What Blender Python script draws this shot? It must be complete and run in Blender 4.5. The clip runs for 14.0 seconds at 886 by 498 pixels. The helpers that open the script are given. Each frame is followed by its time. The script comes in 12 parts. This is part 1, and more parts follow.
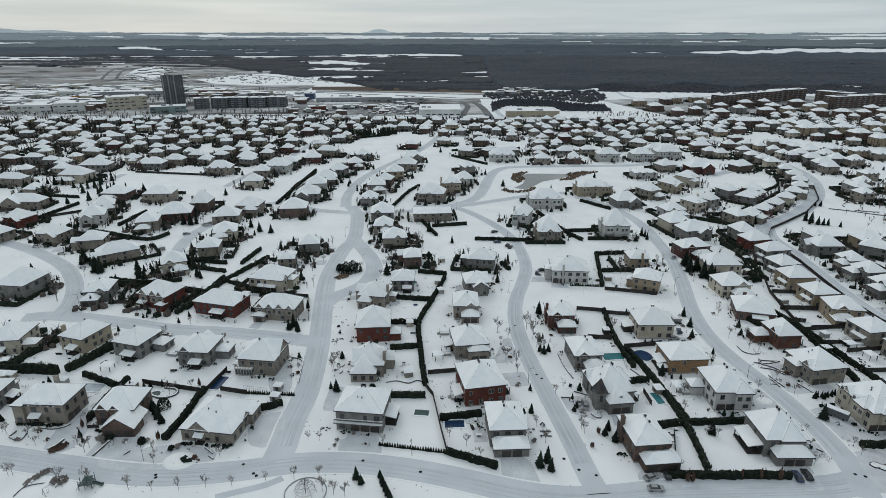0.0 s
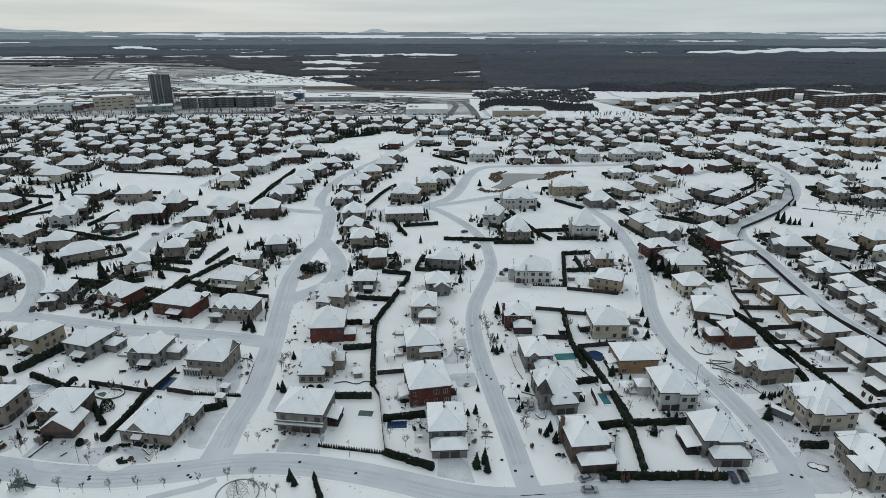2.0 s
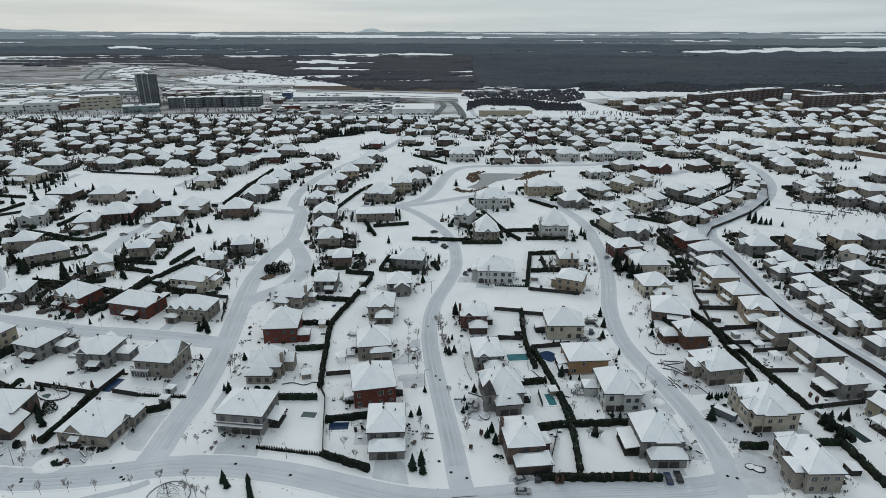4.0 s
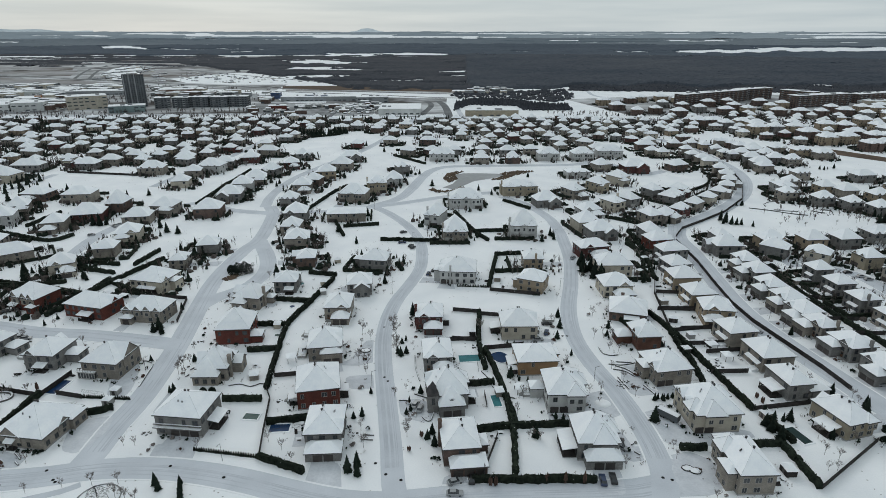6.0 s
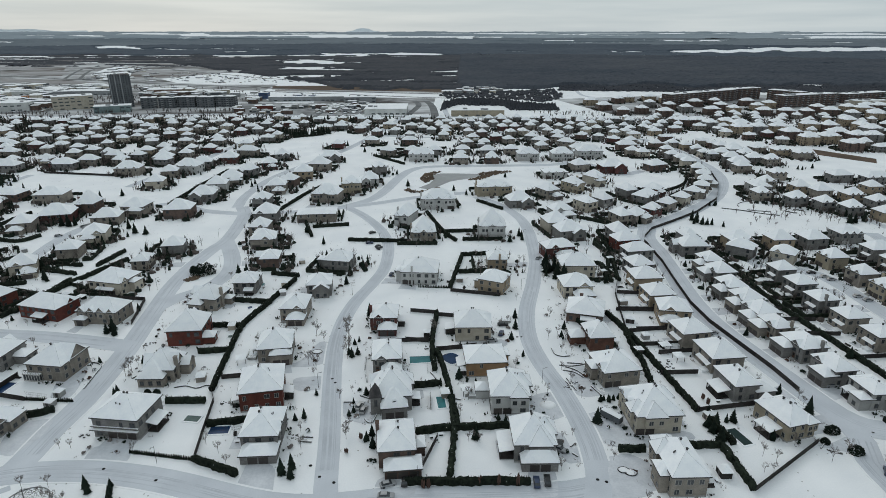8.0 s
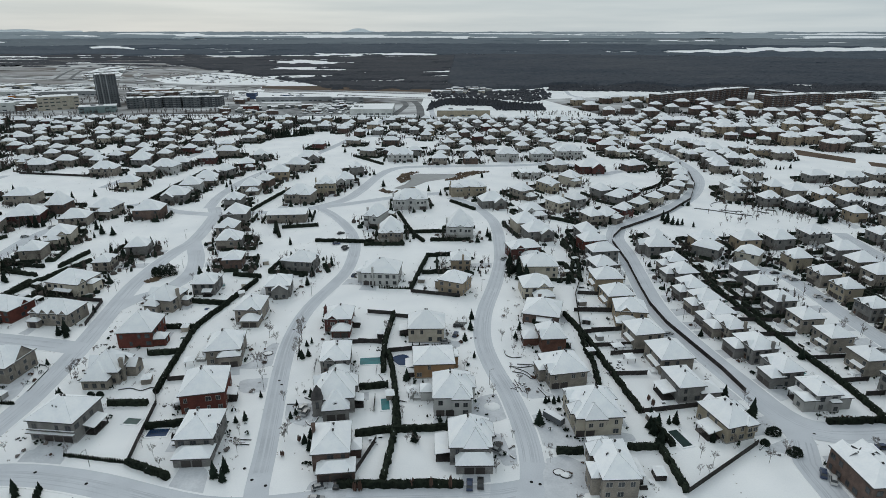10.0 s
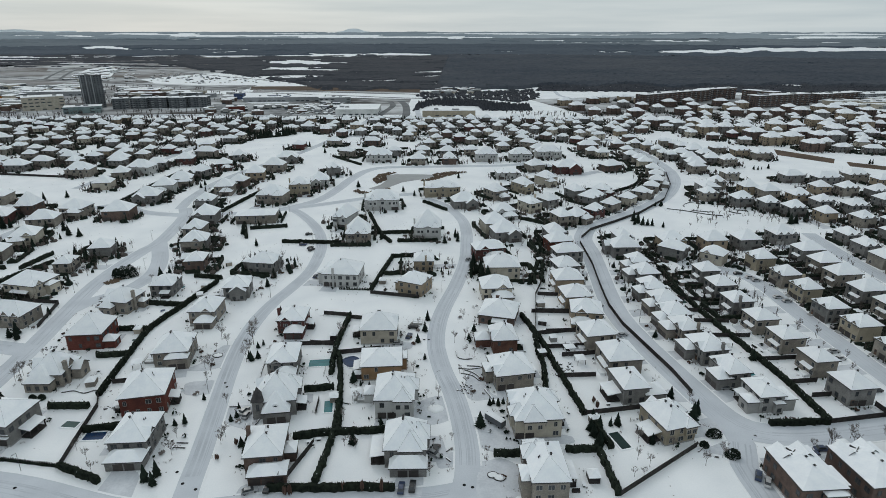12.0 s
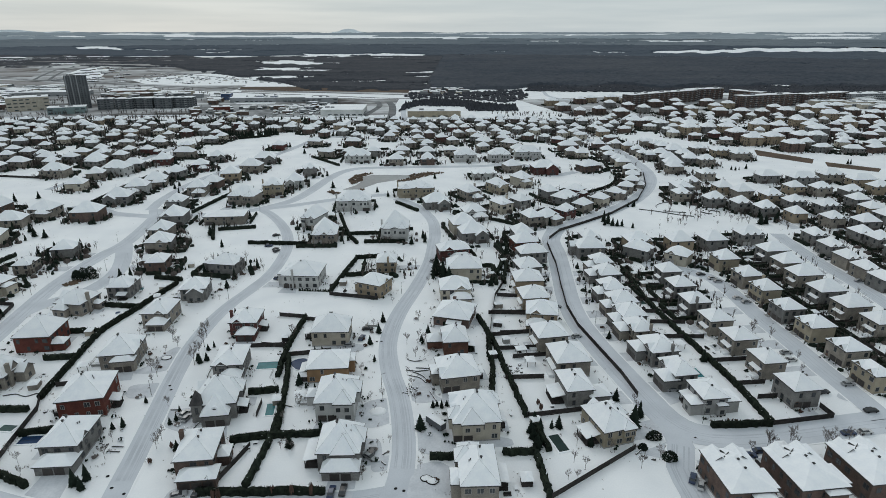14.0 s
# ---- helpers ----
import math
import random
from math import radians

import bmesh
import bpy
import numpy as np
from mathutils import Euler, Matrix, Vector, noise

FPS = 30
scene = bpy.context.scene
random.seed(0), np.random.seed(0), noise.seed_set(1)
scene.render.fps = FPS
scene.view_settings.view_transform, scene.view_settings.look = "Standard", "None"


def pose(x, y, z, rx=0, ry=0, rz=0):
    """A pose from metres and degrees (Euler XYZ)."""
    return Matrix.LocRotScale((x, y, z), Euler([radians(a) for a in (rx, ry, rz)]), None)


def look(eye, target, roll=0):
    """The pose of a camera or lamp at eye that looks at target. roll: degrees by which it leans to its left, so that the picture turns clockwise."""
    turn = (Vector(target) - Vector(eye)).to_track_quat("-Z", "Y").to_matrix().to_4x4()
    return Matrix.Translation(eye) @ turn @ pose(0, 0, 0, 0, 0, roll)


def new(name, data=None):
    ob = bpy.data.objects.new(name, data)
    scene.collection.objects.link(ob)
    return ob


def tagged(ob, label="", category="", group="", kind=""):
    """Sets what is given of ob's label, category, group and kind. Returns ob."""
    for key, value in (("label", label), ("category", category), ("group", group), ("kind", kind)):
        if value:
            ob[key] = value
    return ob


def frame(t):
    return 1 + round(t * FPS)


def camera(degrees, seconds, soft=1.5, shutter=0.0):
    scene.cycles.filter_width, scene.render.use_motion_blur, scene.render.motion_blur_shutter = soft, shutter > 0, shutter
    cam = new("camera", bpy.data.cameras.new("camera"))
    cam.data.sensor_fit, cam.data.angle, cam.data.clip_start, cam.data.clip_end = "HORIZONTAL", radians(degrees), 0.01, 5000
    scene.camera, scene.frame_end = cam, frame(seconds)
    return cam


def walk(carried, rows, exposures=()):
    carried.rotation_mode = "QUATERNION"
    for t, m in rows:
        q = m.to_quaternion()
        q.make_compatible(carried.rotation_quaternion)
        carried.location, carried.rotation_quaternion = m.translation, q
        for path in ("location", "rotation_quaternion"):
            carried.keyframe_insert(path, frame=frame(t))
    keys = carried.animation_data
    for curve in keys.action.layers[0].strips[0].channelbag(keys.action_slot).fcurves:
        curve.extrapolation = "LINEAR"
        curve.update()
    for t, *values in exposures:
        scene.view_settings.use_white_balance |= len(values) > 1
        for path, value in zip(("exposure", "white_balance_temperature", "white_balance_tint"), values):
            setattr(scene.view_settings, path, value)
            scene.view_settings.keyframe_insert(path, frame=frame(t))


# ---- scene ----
# ---- camera: a slow sideways flight, about 120 m up ----
cam = camera(73.74, 14.0, soft=0.75)
walk(cam, [
    (0, pose(8.23, -0.03, 119.78, 69.841, 0.00, 0.276)),
    (1, pose(17.38, 0.37, 119.76, 69.821, 0.00, 0.219)),
    (2, pose(26.55, 0.78, 119.75, 69.804, 0.00, 0.158)),
    (3, pose(35.73, 1.20, 119.73, 69.790, 0.00, 0.092)),
    (4, pose(44.92, 1.63, 119.72, 69.778, 0.00, 0.022)),
    (5, pose(54.12, 2.07, 119.70, 69.769, 0.00, -0.053)),
    (6, pose(63.34, 2.52, 119.69, 69.763, 0.00, -0.132)),
    (7, pose(72.57, 2.97, 119.67, 69.759, 0.00, -0.216)),
    (8, pose(81.81, 3.44, 119.66, 69.759, 0.00, -0.304)),
    (9, pose(91.07, 3.91, 119.64, 69.761, 0.00, -0.397)),
    (10, pose(100.33, 4.39, 119.63, 69.765, 0.00, -0.495)),
    (11, pose(109.62, 4.88, 119.61, 69.773, 0.00, -0.597)),
    (12, pose(118.91, 5.38, 119.60, 69.783, 0.00, -0.703)),
    (13, pose(128.22, 5.88, 119.58, 69.796, 0.00, -0.815)),
    (14, pose(137.54, 6.40, 119.57, 69.812, 0.00, -0.930)),
])

# ---- sky and light: an even winter overcast, brighter beyond the place ----
world = bpy.data.worlds.new("overcast_sky")
scene.world = world
world.use_nodes = True
wn, wl = world.node_tree.nodes, world.node_tree.links
wn.clear()
w_out, w_bg = wn.new("ShaderNodeOutputWorld"), wn.new("ShaderNodeBackground")
w_sky = wn.new("ShaderNodeTexSky")
w_sky.sky_type, w_sky.sun_disc = "NISHITA", False
w_sky.sun_elevation, w_sky.sun_rotation = radians(26), radians(-25)
w_dim = wn.new("ShaderNodeMixRGB")
w_dim.blend_type = "MULTIPLY"
w_dim.inputs[0].default_value = 1.0
w_dim.inputs[2].default_value = (0.10, 0.10, 0.10, 1)
w_tc, w_map = wn.new("ShaderNodeTexCoord"), wn.new("ShaderNodeMapping")
w_map.inputs["Scale"].default_value = (2.2, 2.2, 34)
w_noise = wn.new("ShaderNodeTexNoise")
w_noise.inputs["Scale"].default_value = 1.7
w_noise.inputs["Detail"].default_value = 5
w_ramp = wn.new("ShaderNodeValToRGB")
w_ramp.color_ramp.elements[0].position, w_ramp.color_ramp.elements[1].position = 0.32, 0.68
w_ramp.color_ramp.elements[0].color = (0.48, 0.56, 0.60, 1)
w_ramp.color_ramp.elements[1].color = (0.61, 0.675, 0.695, 1)
w_mix = wn.new("ShaderNodeMixRGB")
w_mix.inputs[0].default_value = 0.94
wl.new(w_sky.outputs[0], w_dim.inputs[1])
wl.new(w_tc.outputs["Generated"], w_map.inputs[0])
wl.new(w_map.outputs[0], w_noise.inputs["Vector"])
wl.new(w_noise.outputs["Fac"], w_ramp.inputs[0])
wl.new(w_dim.outputs[0], w_mix.inputs[1])
wl.new(w_ramp.outputs[0], w_mix.inputs[2])
wl.new(w_mix.outputs[0], w_bg.inputs[0])
w_bg.inputs[1].default_value = 0.965
wl.new(w_bg.outputs[0], w_out.inputs[0])

sun_data = bpy.data.lights.new("sun", "SUN")
sun_data.energy, sun_data.angle, sun_data.color = 0.55, radians(25), (1.0, 0.97, 0.93)
sun = new("sun", sun_data)
sun.matrix_world = look((-60, 150, 120), (0, 0, 0))

# ---- materials ----
MATS = {}


def material(name, color, other=None, scale=1.0, fine=12.0, rough=0.8, metal=0.0, bump=0.3, amount=0.5, vary=0.0, stretch=(1, 1, 1), detail=4):
    """Two-scale noise between two colours, a fine relief, and a shift from piece to piece."""
    m = bpy.data.materials.new(name)
    m.use_nodes = True
    n, l = m.node_tree.nodes, m.node_tree.links
    b = n["Principled BSDF"]
    b.inputs["Roughness"].default_value, b.inputs["Metallic"].default_value = rough, metal
    b.inputs["Specular IOR Level"].default_value = 0.5 if rough < 0.6 else 0.08
    tc, mp = n.new("ShaderNodeTexCoord"), n.new("ShaderNodeMapping")
    mp.inputs["Scale"].default_value = stretch
    l.new(tc.outputs["Object"], mp.inputs[0])
    big, small = n.new("ShaderNodeTexNoise"), n.new("ShaderNodeTexNoise")
    big.inputs["Scale"].default_value, small.inputs["Scale"].default_value = scale, fine
    big.inputs["Detail"].default_value = detail
    l.new(mp.outputs[0], big.inputs["Vector"])
    l.new(mp.outputs[0], small.inputs["Vector"])
    add = n.new("ShaderNodeMath")
    add.operation = "MULTIPLY_ADD"
    add.inputs[1].default_value = 0.45
    l.new(small.outputs["Fac"], add.inputs[0])
    l.new(big.outputs["Fac"], add.inputs[2])
    ramp = n.new("ShaderNodeValToRGB")
    other = other or tuple(c * 0.72 for c in color)
    ramp.color_ramp.elements[0].position, ramp.color_ramp.elements[1].position = 0.72 - 0.3 * amount, 0.72 + 0.3 * amount
    ramp.color_ramp.elements[0].color, ramp.color_ramp.elements[1].color = (*other, 1), (*color, 1)
    l.new(add.outputs[0], ramp.inputs[0])
    out = ramp.outputs[0]
    if vary:
        info, hue = n.new("ShaderNodeObjectInfo"), n.new("ShaderNodeHueSaturation")
        span = n.new("ShaderNodeMapRange")
        span.inputs["To Min"].default_value, span.inputs["To Max"].default_value = 1 - vary, 1 + vary
        l.new(info.outputs["Random"], span.inputs["Value"])
        l.new(span.outputs[0], hue.inputs["Value"])
        l.new(out, hue.inputs["Color"])
        out = hue.outputs[0]
    l.new(out, b.inputs["Base Color"])
    bp = n.new("ShaderNodeBump")
    bp.inputs["Strength"].default_value, bp.inputs["Distance"].default_value = bump, 0.05
    l.new(add.outputs[0], bp.inputs["Height"])
    l.new(bp.outputs[0], b.inputs["Normal"])
    MATS[name] = m
    return m


def masonry(name, color, other, mortar, rough=0.9):
    """Brick or stone courses at true size, over broad weather stains."""
    m = material(name, color, other, scale=0.35, fine=3.0, rough=rough, bump=0.2, vary=0.12)
    n, l = m.node_tree.nodes, m.node_tree.links
    b = n["Principled BSDF"]
    src = b.inputs["Base Color"].links[0].from_socket
    tc, br, mx = n.new("ShaderNodeTexCoord"), n.new("ShaderNodeTexBrick"), n.new("ShaderNodeMixRGB")
    sep, cmb, plus = n.new("ShaderNodeSeparateXYZ"), n.new("ShaderNodeCombineXYZ"), n.new("ShaderNodeMath")
    l.new(tc.outputs["Object"], sep.inputs[0])
    l.new(sep.outputs[0], plus.inputs[0])
    l.new(sep.outputs[1], plus.inputs[1])
    l.new(plus.outputs[0], cmb.inputs[0])
    l.new(sep.outputs[2], cmb.inputs[1])
    l.new(cmb.outputs[0], br.inputs["Vector"])
    br.inputs["Scale"].default_value = 1.0
    br.inputs["Brick Width"].default_value, br.inputs["Row Height"].default_value = 0.45, 0.16
    br.inputs["Mortar Size"].default_value = 0.012
    br.inputs["Color1"].default_value, br.inputs["Color2"].default_value = (1, 1, 1, 1), (0.72, 0.72, 0.74, 1)
    br.inputs["Mortar"].default_value = (*mortar, 1)
    mx.blend_type = "MULTIPLY"
    mx.inputs[0].default_value = 0.8
    l.new(src, mx.inputs[1])
    l.new(br.outputs["Color"], mx.inputs[2])
    l.new(mx.outputs[0], b.inputs["Base Color"])
    return m


material("snow", (0.94, 0.945, 0.95), (0.82, 0.835, 0.855), scale=0.05, fine=2.2, rough=0.75, bump=0.5, amount=0.75, detail=9)
material("roof_snow", (0.94, 0.95, 0.96), (0.85, 0.87, 0.90), scale=0.25, fine=1.6, rough=0.7, bump=0.3, amount=0.6, vary=0.03)
material("road_snow", (0.655, 0.68, 0.72), (0.54, 0.565, 0.605), scale=0.09, fine=2.5, rough=0.7, bump=0.3, amount=0.8)
material("track_snow", (0.48, 0.505, 0.545), (0.58, 0.605, 0.645), scale=0.12, fine=2.0, rough=0.6, amount=0.6)
material("drive_snow", (0.72, 0.735, 0.765), (0.53, 0.55, 0.585), scale=0.2, fine=1.4, rough=0.7, amount=0.8)
material("shingle", (0.085, 0.08, 0.08), (0.05, 0.048, 0.05), scale=0.6, fine=5, rough=0.9)
material("ridge", (0.60, 0.61, 0.63), (0.36, 0.365, 0.38), scale=0.5, fine=3, rough=0.9)
material("fascia", (0.16, 0.15, 0.145), (0.10, 0.095, 0.09), scale=0.6, fine=5, rough=0.6)
masonry("brick_red", (0.155, 0.056, 0.044), (0.105, 0.041, 0.034), (0.8, 0.78, 0.75))
masonry("brick_orange", (0.165, 0.088, 0.066), (0.105, 0.058, 0.046), (0.8, 0.78, 0.75))
masonry("brick_brown", (0.165, 0.118, 0.10), (0.11, 0.082, 0.072), (0.8, 0.78, 0.75))
masonry("brick_dark", (0.13, 0.06, 0.055), (0.085, 0.045, 0.042), (0.8, 0.78, 0.75))
masonry("stone_beige", (0.32, 0.29, 0.25), (0.22, 0.20, 0.175), (0.85, 0.84, 0.82))
masonry("stone_grey", (0.25, 0.245, 0.235), (0.17, 0.167, 0.16), (0.85, 0.84, 0.83))
for key, tone in (("cream", (0.47, 0.43, 0.36)), ("yellow", (0.36, 0.315, 0.24)), ("light", (0.50, 0.50, 0.49)),
                  ("tan", (0.32, 0.26, 0.19)), ("orange", (0.28, 0.18, 0.105)), ("grey", (0.34, 0.34, 0.33))):
    material("stucco_" + key, tone, tuple(c * 0.78 for c in tone), scale=0.3, fine=6, rough=0.9, vary=0.08)
for key, tone in (("white", (0.62, 0.63, 0.62)), ("grey", (0.30, 0.31, 0.32)), ("dark", (0.13, 0.14, 0.15)), ("brown", (0.20, 0.13, 0.10)),
                  ("blue", (0.07, 0.10, 0.18)), ("orange", (0.55, 0.22, 0.06))):
    material("panel_" + key, tone, tuple(c * 0.75 for c in tone), scale=0.08, fine=0.9, rough=0.6, vary=0.06)
material("glass", (0.03, 0.035, 0.04), (0.06, 0.065, 0.07), scale=0.4, fine=2, rough=0.12, bump=0.0)
material("glass_dark", (0.07, 0.08, 0.09), (0.045, 0.05, 0.055), scale=0.05, fine=0.5, rough=0.2, bump=0.0)
material("glass_green", (0.20, 0.27, 0.27), (0.12, 0.16, 0.17), scale=0.05, fine=0.5, rough=0.2, bump=0.0)
material("frame_white", (0.40, 0.385, 0.36), scale=1, rough=0.5)
material("frame_dark", (0.07, 0.065, 0.06), scale=1, rough=0.5)
material("garage_dark", (0.055, 0.045, 0.04), (0.035, 0.03, 0.028), scale=0.8, rough=0.55, vary=0.3)
material("garage_white", (0.45, 0.44, 0.42), scale=0.8, rough=0.55)
material("door_wood", (0.12, 0.06, 0.035), scale=1.5, rough=0.5)
material("evergreen", (0.024, 0.034, 0.026), (0.010, 0.016, 0.012), scale=0.9, fine=7, rough=0.95, bump=0.8, vary=0.25)
material("cedar", (0.024, 0.031, 0.022), (0.010, 0.014, 0.011), scale=0.8, fine=6, rough=0.95, bump=0.8, vary=0.25)
material("bark", (0.13, 0.11, 0.10), (0.07, 0.06, 0.055), scale=2, fine=12, rough=0.95)
material("twigs", (0.25, 0.225, 0.21), (0.16, 0.142, 0.135), scale=1, fine=6, rough=0.95, vary=0.2)
material("russet", (0.105, 0.066, 0.052), (0.065, 0.042, 0.035), scale=1, fine=6, rough=0.95, vary=0.2)
material("fence_dark", (0.055, 0.050, 0.048), (0.030, 0.028, 0.027), scale=0.6, fine=5, rough=0.85, vary=0.2)
material("concrete", (0.40, 0.40, 0.39), (0.28, 0.28, 0.275), scale=0.5, fine=5, rough=0.9)
material("concrete_dark", (0.13, 0.125, 0.12), (0.075, 0.072, 0.07), scale=0.8, fine=6, rough=0.95)
material("play_green", (0.035, 0.07, 0.066), (0.05, 0.09, 0.085), scale=1.5, rough=0.5)
material("tyre", (0.025, 0.025, 0.026), scale=3, rough=0.9)
material("rim", (0.35, 0.36, 0.37), scale=3, rough=0.35, metal=0.8)
for key, tone in (("black", (0.02, 0.021, 0.023)), ("silver", (0.34, 0.35, 0.36)), ("white", (0.6, 0.6, 0.6)), ("red", (0.2, 0.02, 0.02)), ("blue", (0.03, 0.05, 0.11))):
    material("paint_" + key, tone, scale=0.6, rough=0.3)
for key, tone in (("blue", (0.012, 0.045, 0.12)), ("teal", (0.045, 0.20, 0.22)), ("green", (0.05, 0.10, 0.095)), ("dark", (0.022, 0.045, 0.042)), ("cover", (0.46, 0.52, 0.58))):
    material("pool_" + key, tone, tuple(c * 0.75 for c in tone), scale=0.3, fine=1.5, rough=0.4, bump=0.1)
    MATS["pool_" + key].node_tree.nodes["Principled BSDF"].inputs["Specular IOR Level"].default_value = 0.12
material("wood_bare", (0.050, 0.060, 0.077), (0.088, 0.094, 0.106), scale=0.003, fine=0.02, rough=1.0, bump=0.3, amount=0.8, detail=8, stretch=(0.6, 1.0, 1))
# wood_mid, wood_far, wood_pale: distance haze mixed into the colour, paler outward
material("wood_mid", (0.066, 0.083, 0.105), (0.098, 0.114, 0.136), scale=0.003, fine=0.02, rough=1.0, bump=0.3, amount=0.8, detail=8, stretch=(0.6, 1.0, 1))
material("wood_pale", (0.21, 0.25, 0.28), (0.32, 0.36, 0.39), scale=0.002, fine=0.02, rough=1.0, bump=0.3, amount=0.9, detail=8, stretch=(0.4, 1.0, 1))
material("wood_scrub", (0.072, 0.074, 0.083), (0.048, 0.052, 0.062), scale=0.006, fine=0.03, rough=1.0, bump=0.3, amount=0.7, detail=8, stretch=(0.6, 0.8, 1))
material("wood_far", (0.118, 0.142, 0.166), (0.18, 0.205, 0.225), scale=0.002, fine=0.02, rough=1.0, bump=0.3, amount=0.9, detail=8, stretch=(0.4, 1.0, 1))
# hill and ridge: nearly sky-pale, the haze before them put into the colour
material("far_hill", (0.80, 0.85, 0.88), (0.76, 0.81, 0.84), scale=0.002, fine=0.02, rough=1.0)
material("ice", (0.20, 0.205, 0.205), (0.29, 0.295, 0.30), scale=0.03, fine=0.3, rough=0.35)
material("reeds", (0.17, 0.125, 0.09), (0.10, 0.075, 0.06), scale=0.15, fine=1.5, rough=1.0, bump=0.8)
material("grass_brown", (0.14, 0.10, 0.075), (0.09, 0.07, 0.055), scale=0.05, fine=0.8, rough=1.0)
material("iron", (0.05, 0.05, 0.052), scale=2, rough=0.5, metal=0.6)
material("bare_field", (0.143, 0.122, 0.109), (0.462, 0.462, 0.470), scale=0.008, fine=0.05, rough=1.0, amount=0.6, detail=7, stretch=(0.4, 0.8, 1))
material("patchy_snow", (0.588, 0.596, 0.605), (0.084, 0.077, 0.074), scale=0.011, fine=0.06, rough=0.95, amount=0.5, detail=8, stretch=(0.5, 0.7, 1))
material("slush", (0.437, 0.445, 0.454), (0.101, 0.105, 0.109), scale=0.018, fine=0.1, rough=0.8, amount=0.6, detail=7, stretch=(1, 0.6, 1))
material("asphalt", (0.20, 0.205, 0.21), (0.12, 0.123, 0.127), scale=0.05, fine=0.6, rough=0.85)


# small specks of grass and stones through the thin snow of the open ground
sm = MATS["snow"]
sn, sl = sm.node_tree.nodes, sm.node_tree.links
s_b = sn["Principled BSDF"]
s_src = s_b.inputs["Base Color"].links[0].from_socket
s_tc, s_vo, s_no = sn.new("ShaderNodeTexCoord"), sn.new("ShaderNodeTexVoronoi"), sn.new("ShaderNodeTexNoise")
s_vo.inputs["Scale"].default_value, s_no.inputs["Scale"].default_value = 0.55, 0.07
s_no.inputs["Detail"].default_value = 6
s_lt, s_gt, s_mul, s_mix = sn.new("ShaderNodeMath"), sn.new("ShaderNodeMath"), sn.new("ShaderNodeMath"), sn.new("ShaderNodeMixRGB")
s_lt.operation, s_gt.operation, s_mul.operation = "LESS_THAN", "GREATER_THAN", "MULTIPLY"
s_lt.inputs[1].default_value, s_gt.inputs[1].default_value = 0.13, 0.56
sl.new(s_tc.outputs["Object"], s_vo.inputs["Vector"])
sl.new(s_tc.outputs["Object"], s_no.inputs["Vector"])
sl.new(s_vo.outputs["Distance"], s_lt.inputs[0])
sl.new(s_no.outputs["Fac"], s_gt.inputs[0])
sl.new(s_lt.outputs[0], s_mul.inputs[0])
sl.new(s_gt.outputs[0], s_mul.inputs[1])
sl.new(s_mul.outputs[0], s_mix.inputs[0])
sl.new(s_src, s_mix.inputs[1])
s_mix.inputs[2].default_value = (0.36, 0.35, 0.34, 1)
sl.new(s_mix.outputs[0], s_b.inputs["Base Color"])


# ---- helpers of this scene ----
def mesh_of(name, verts, faces, mats, slots=None, smooth=False):
    me = bpy.data.meshes.new(name)
    me.from_pydata([tuple(v) for v in verts], [], [tuple(f) for f in faces])
    for m in mats:
        me.materials.append(MATS[m])
    if slots:
        me.polygons.foreach_set("material_index", slots)
    if smooth:
        me.polygons.foreach_set("use_smooth", [True] * len(me.polygons))
    me.update()
    return me


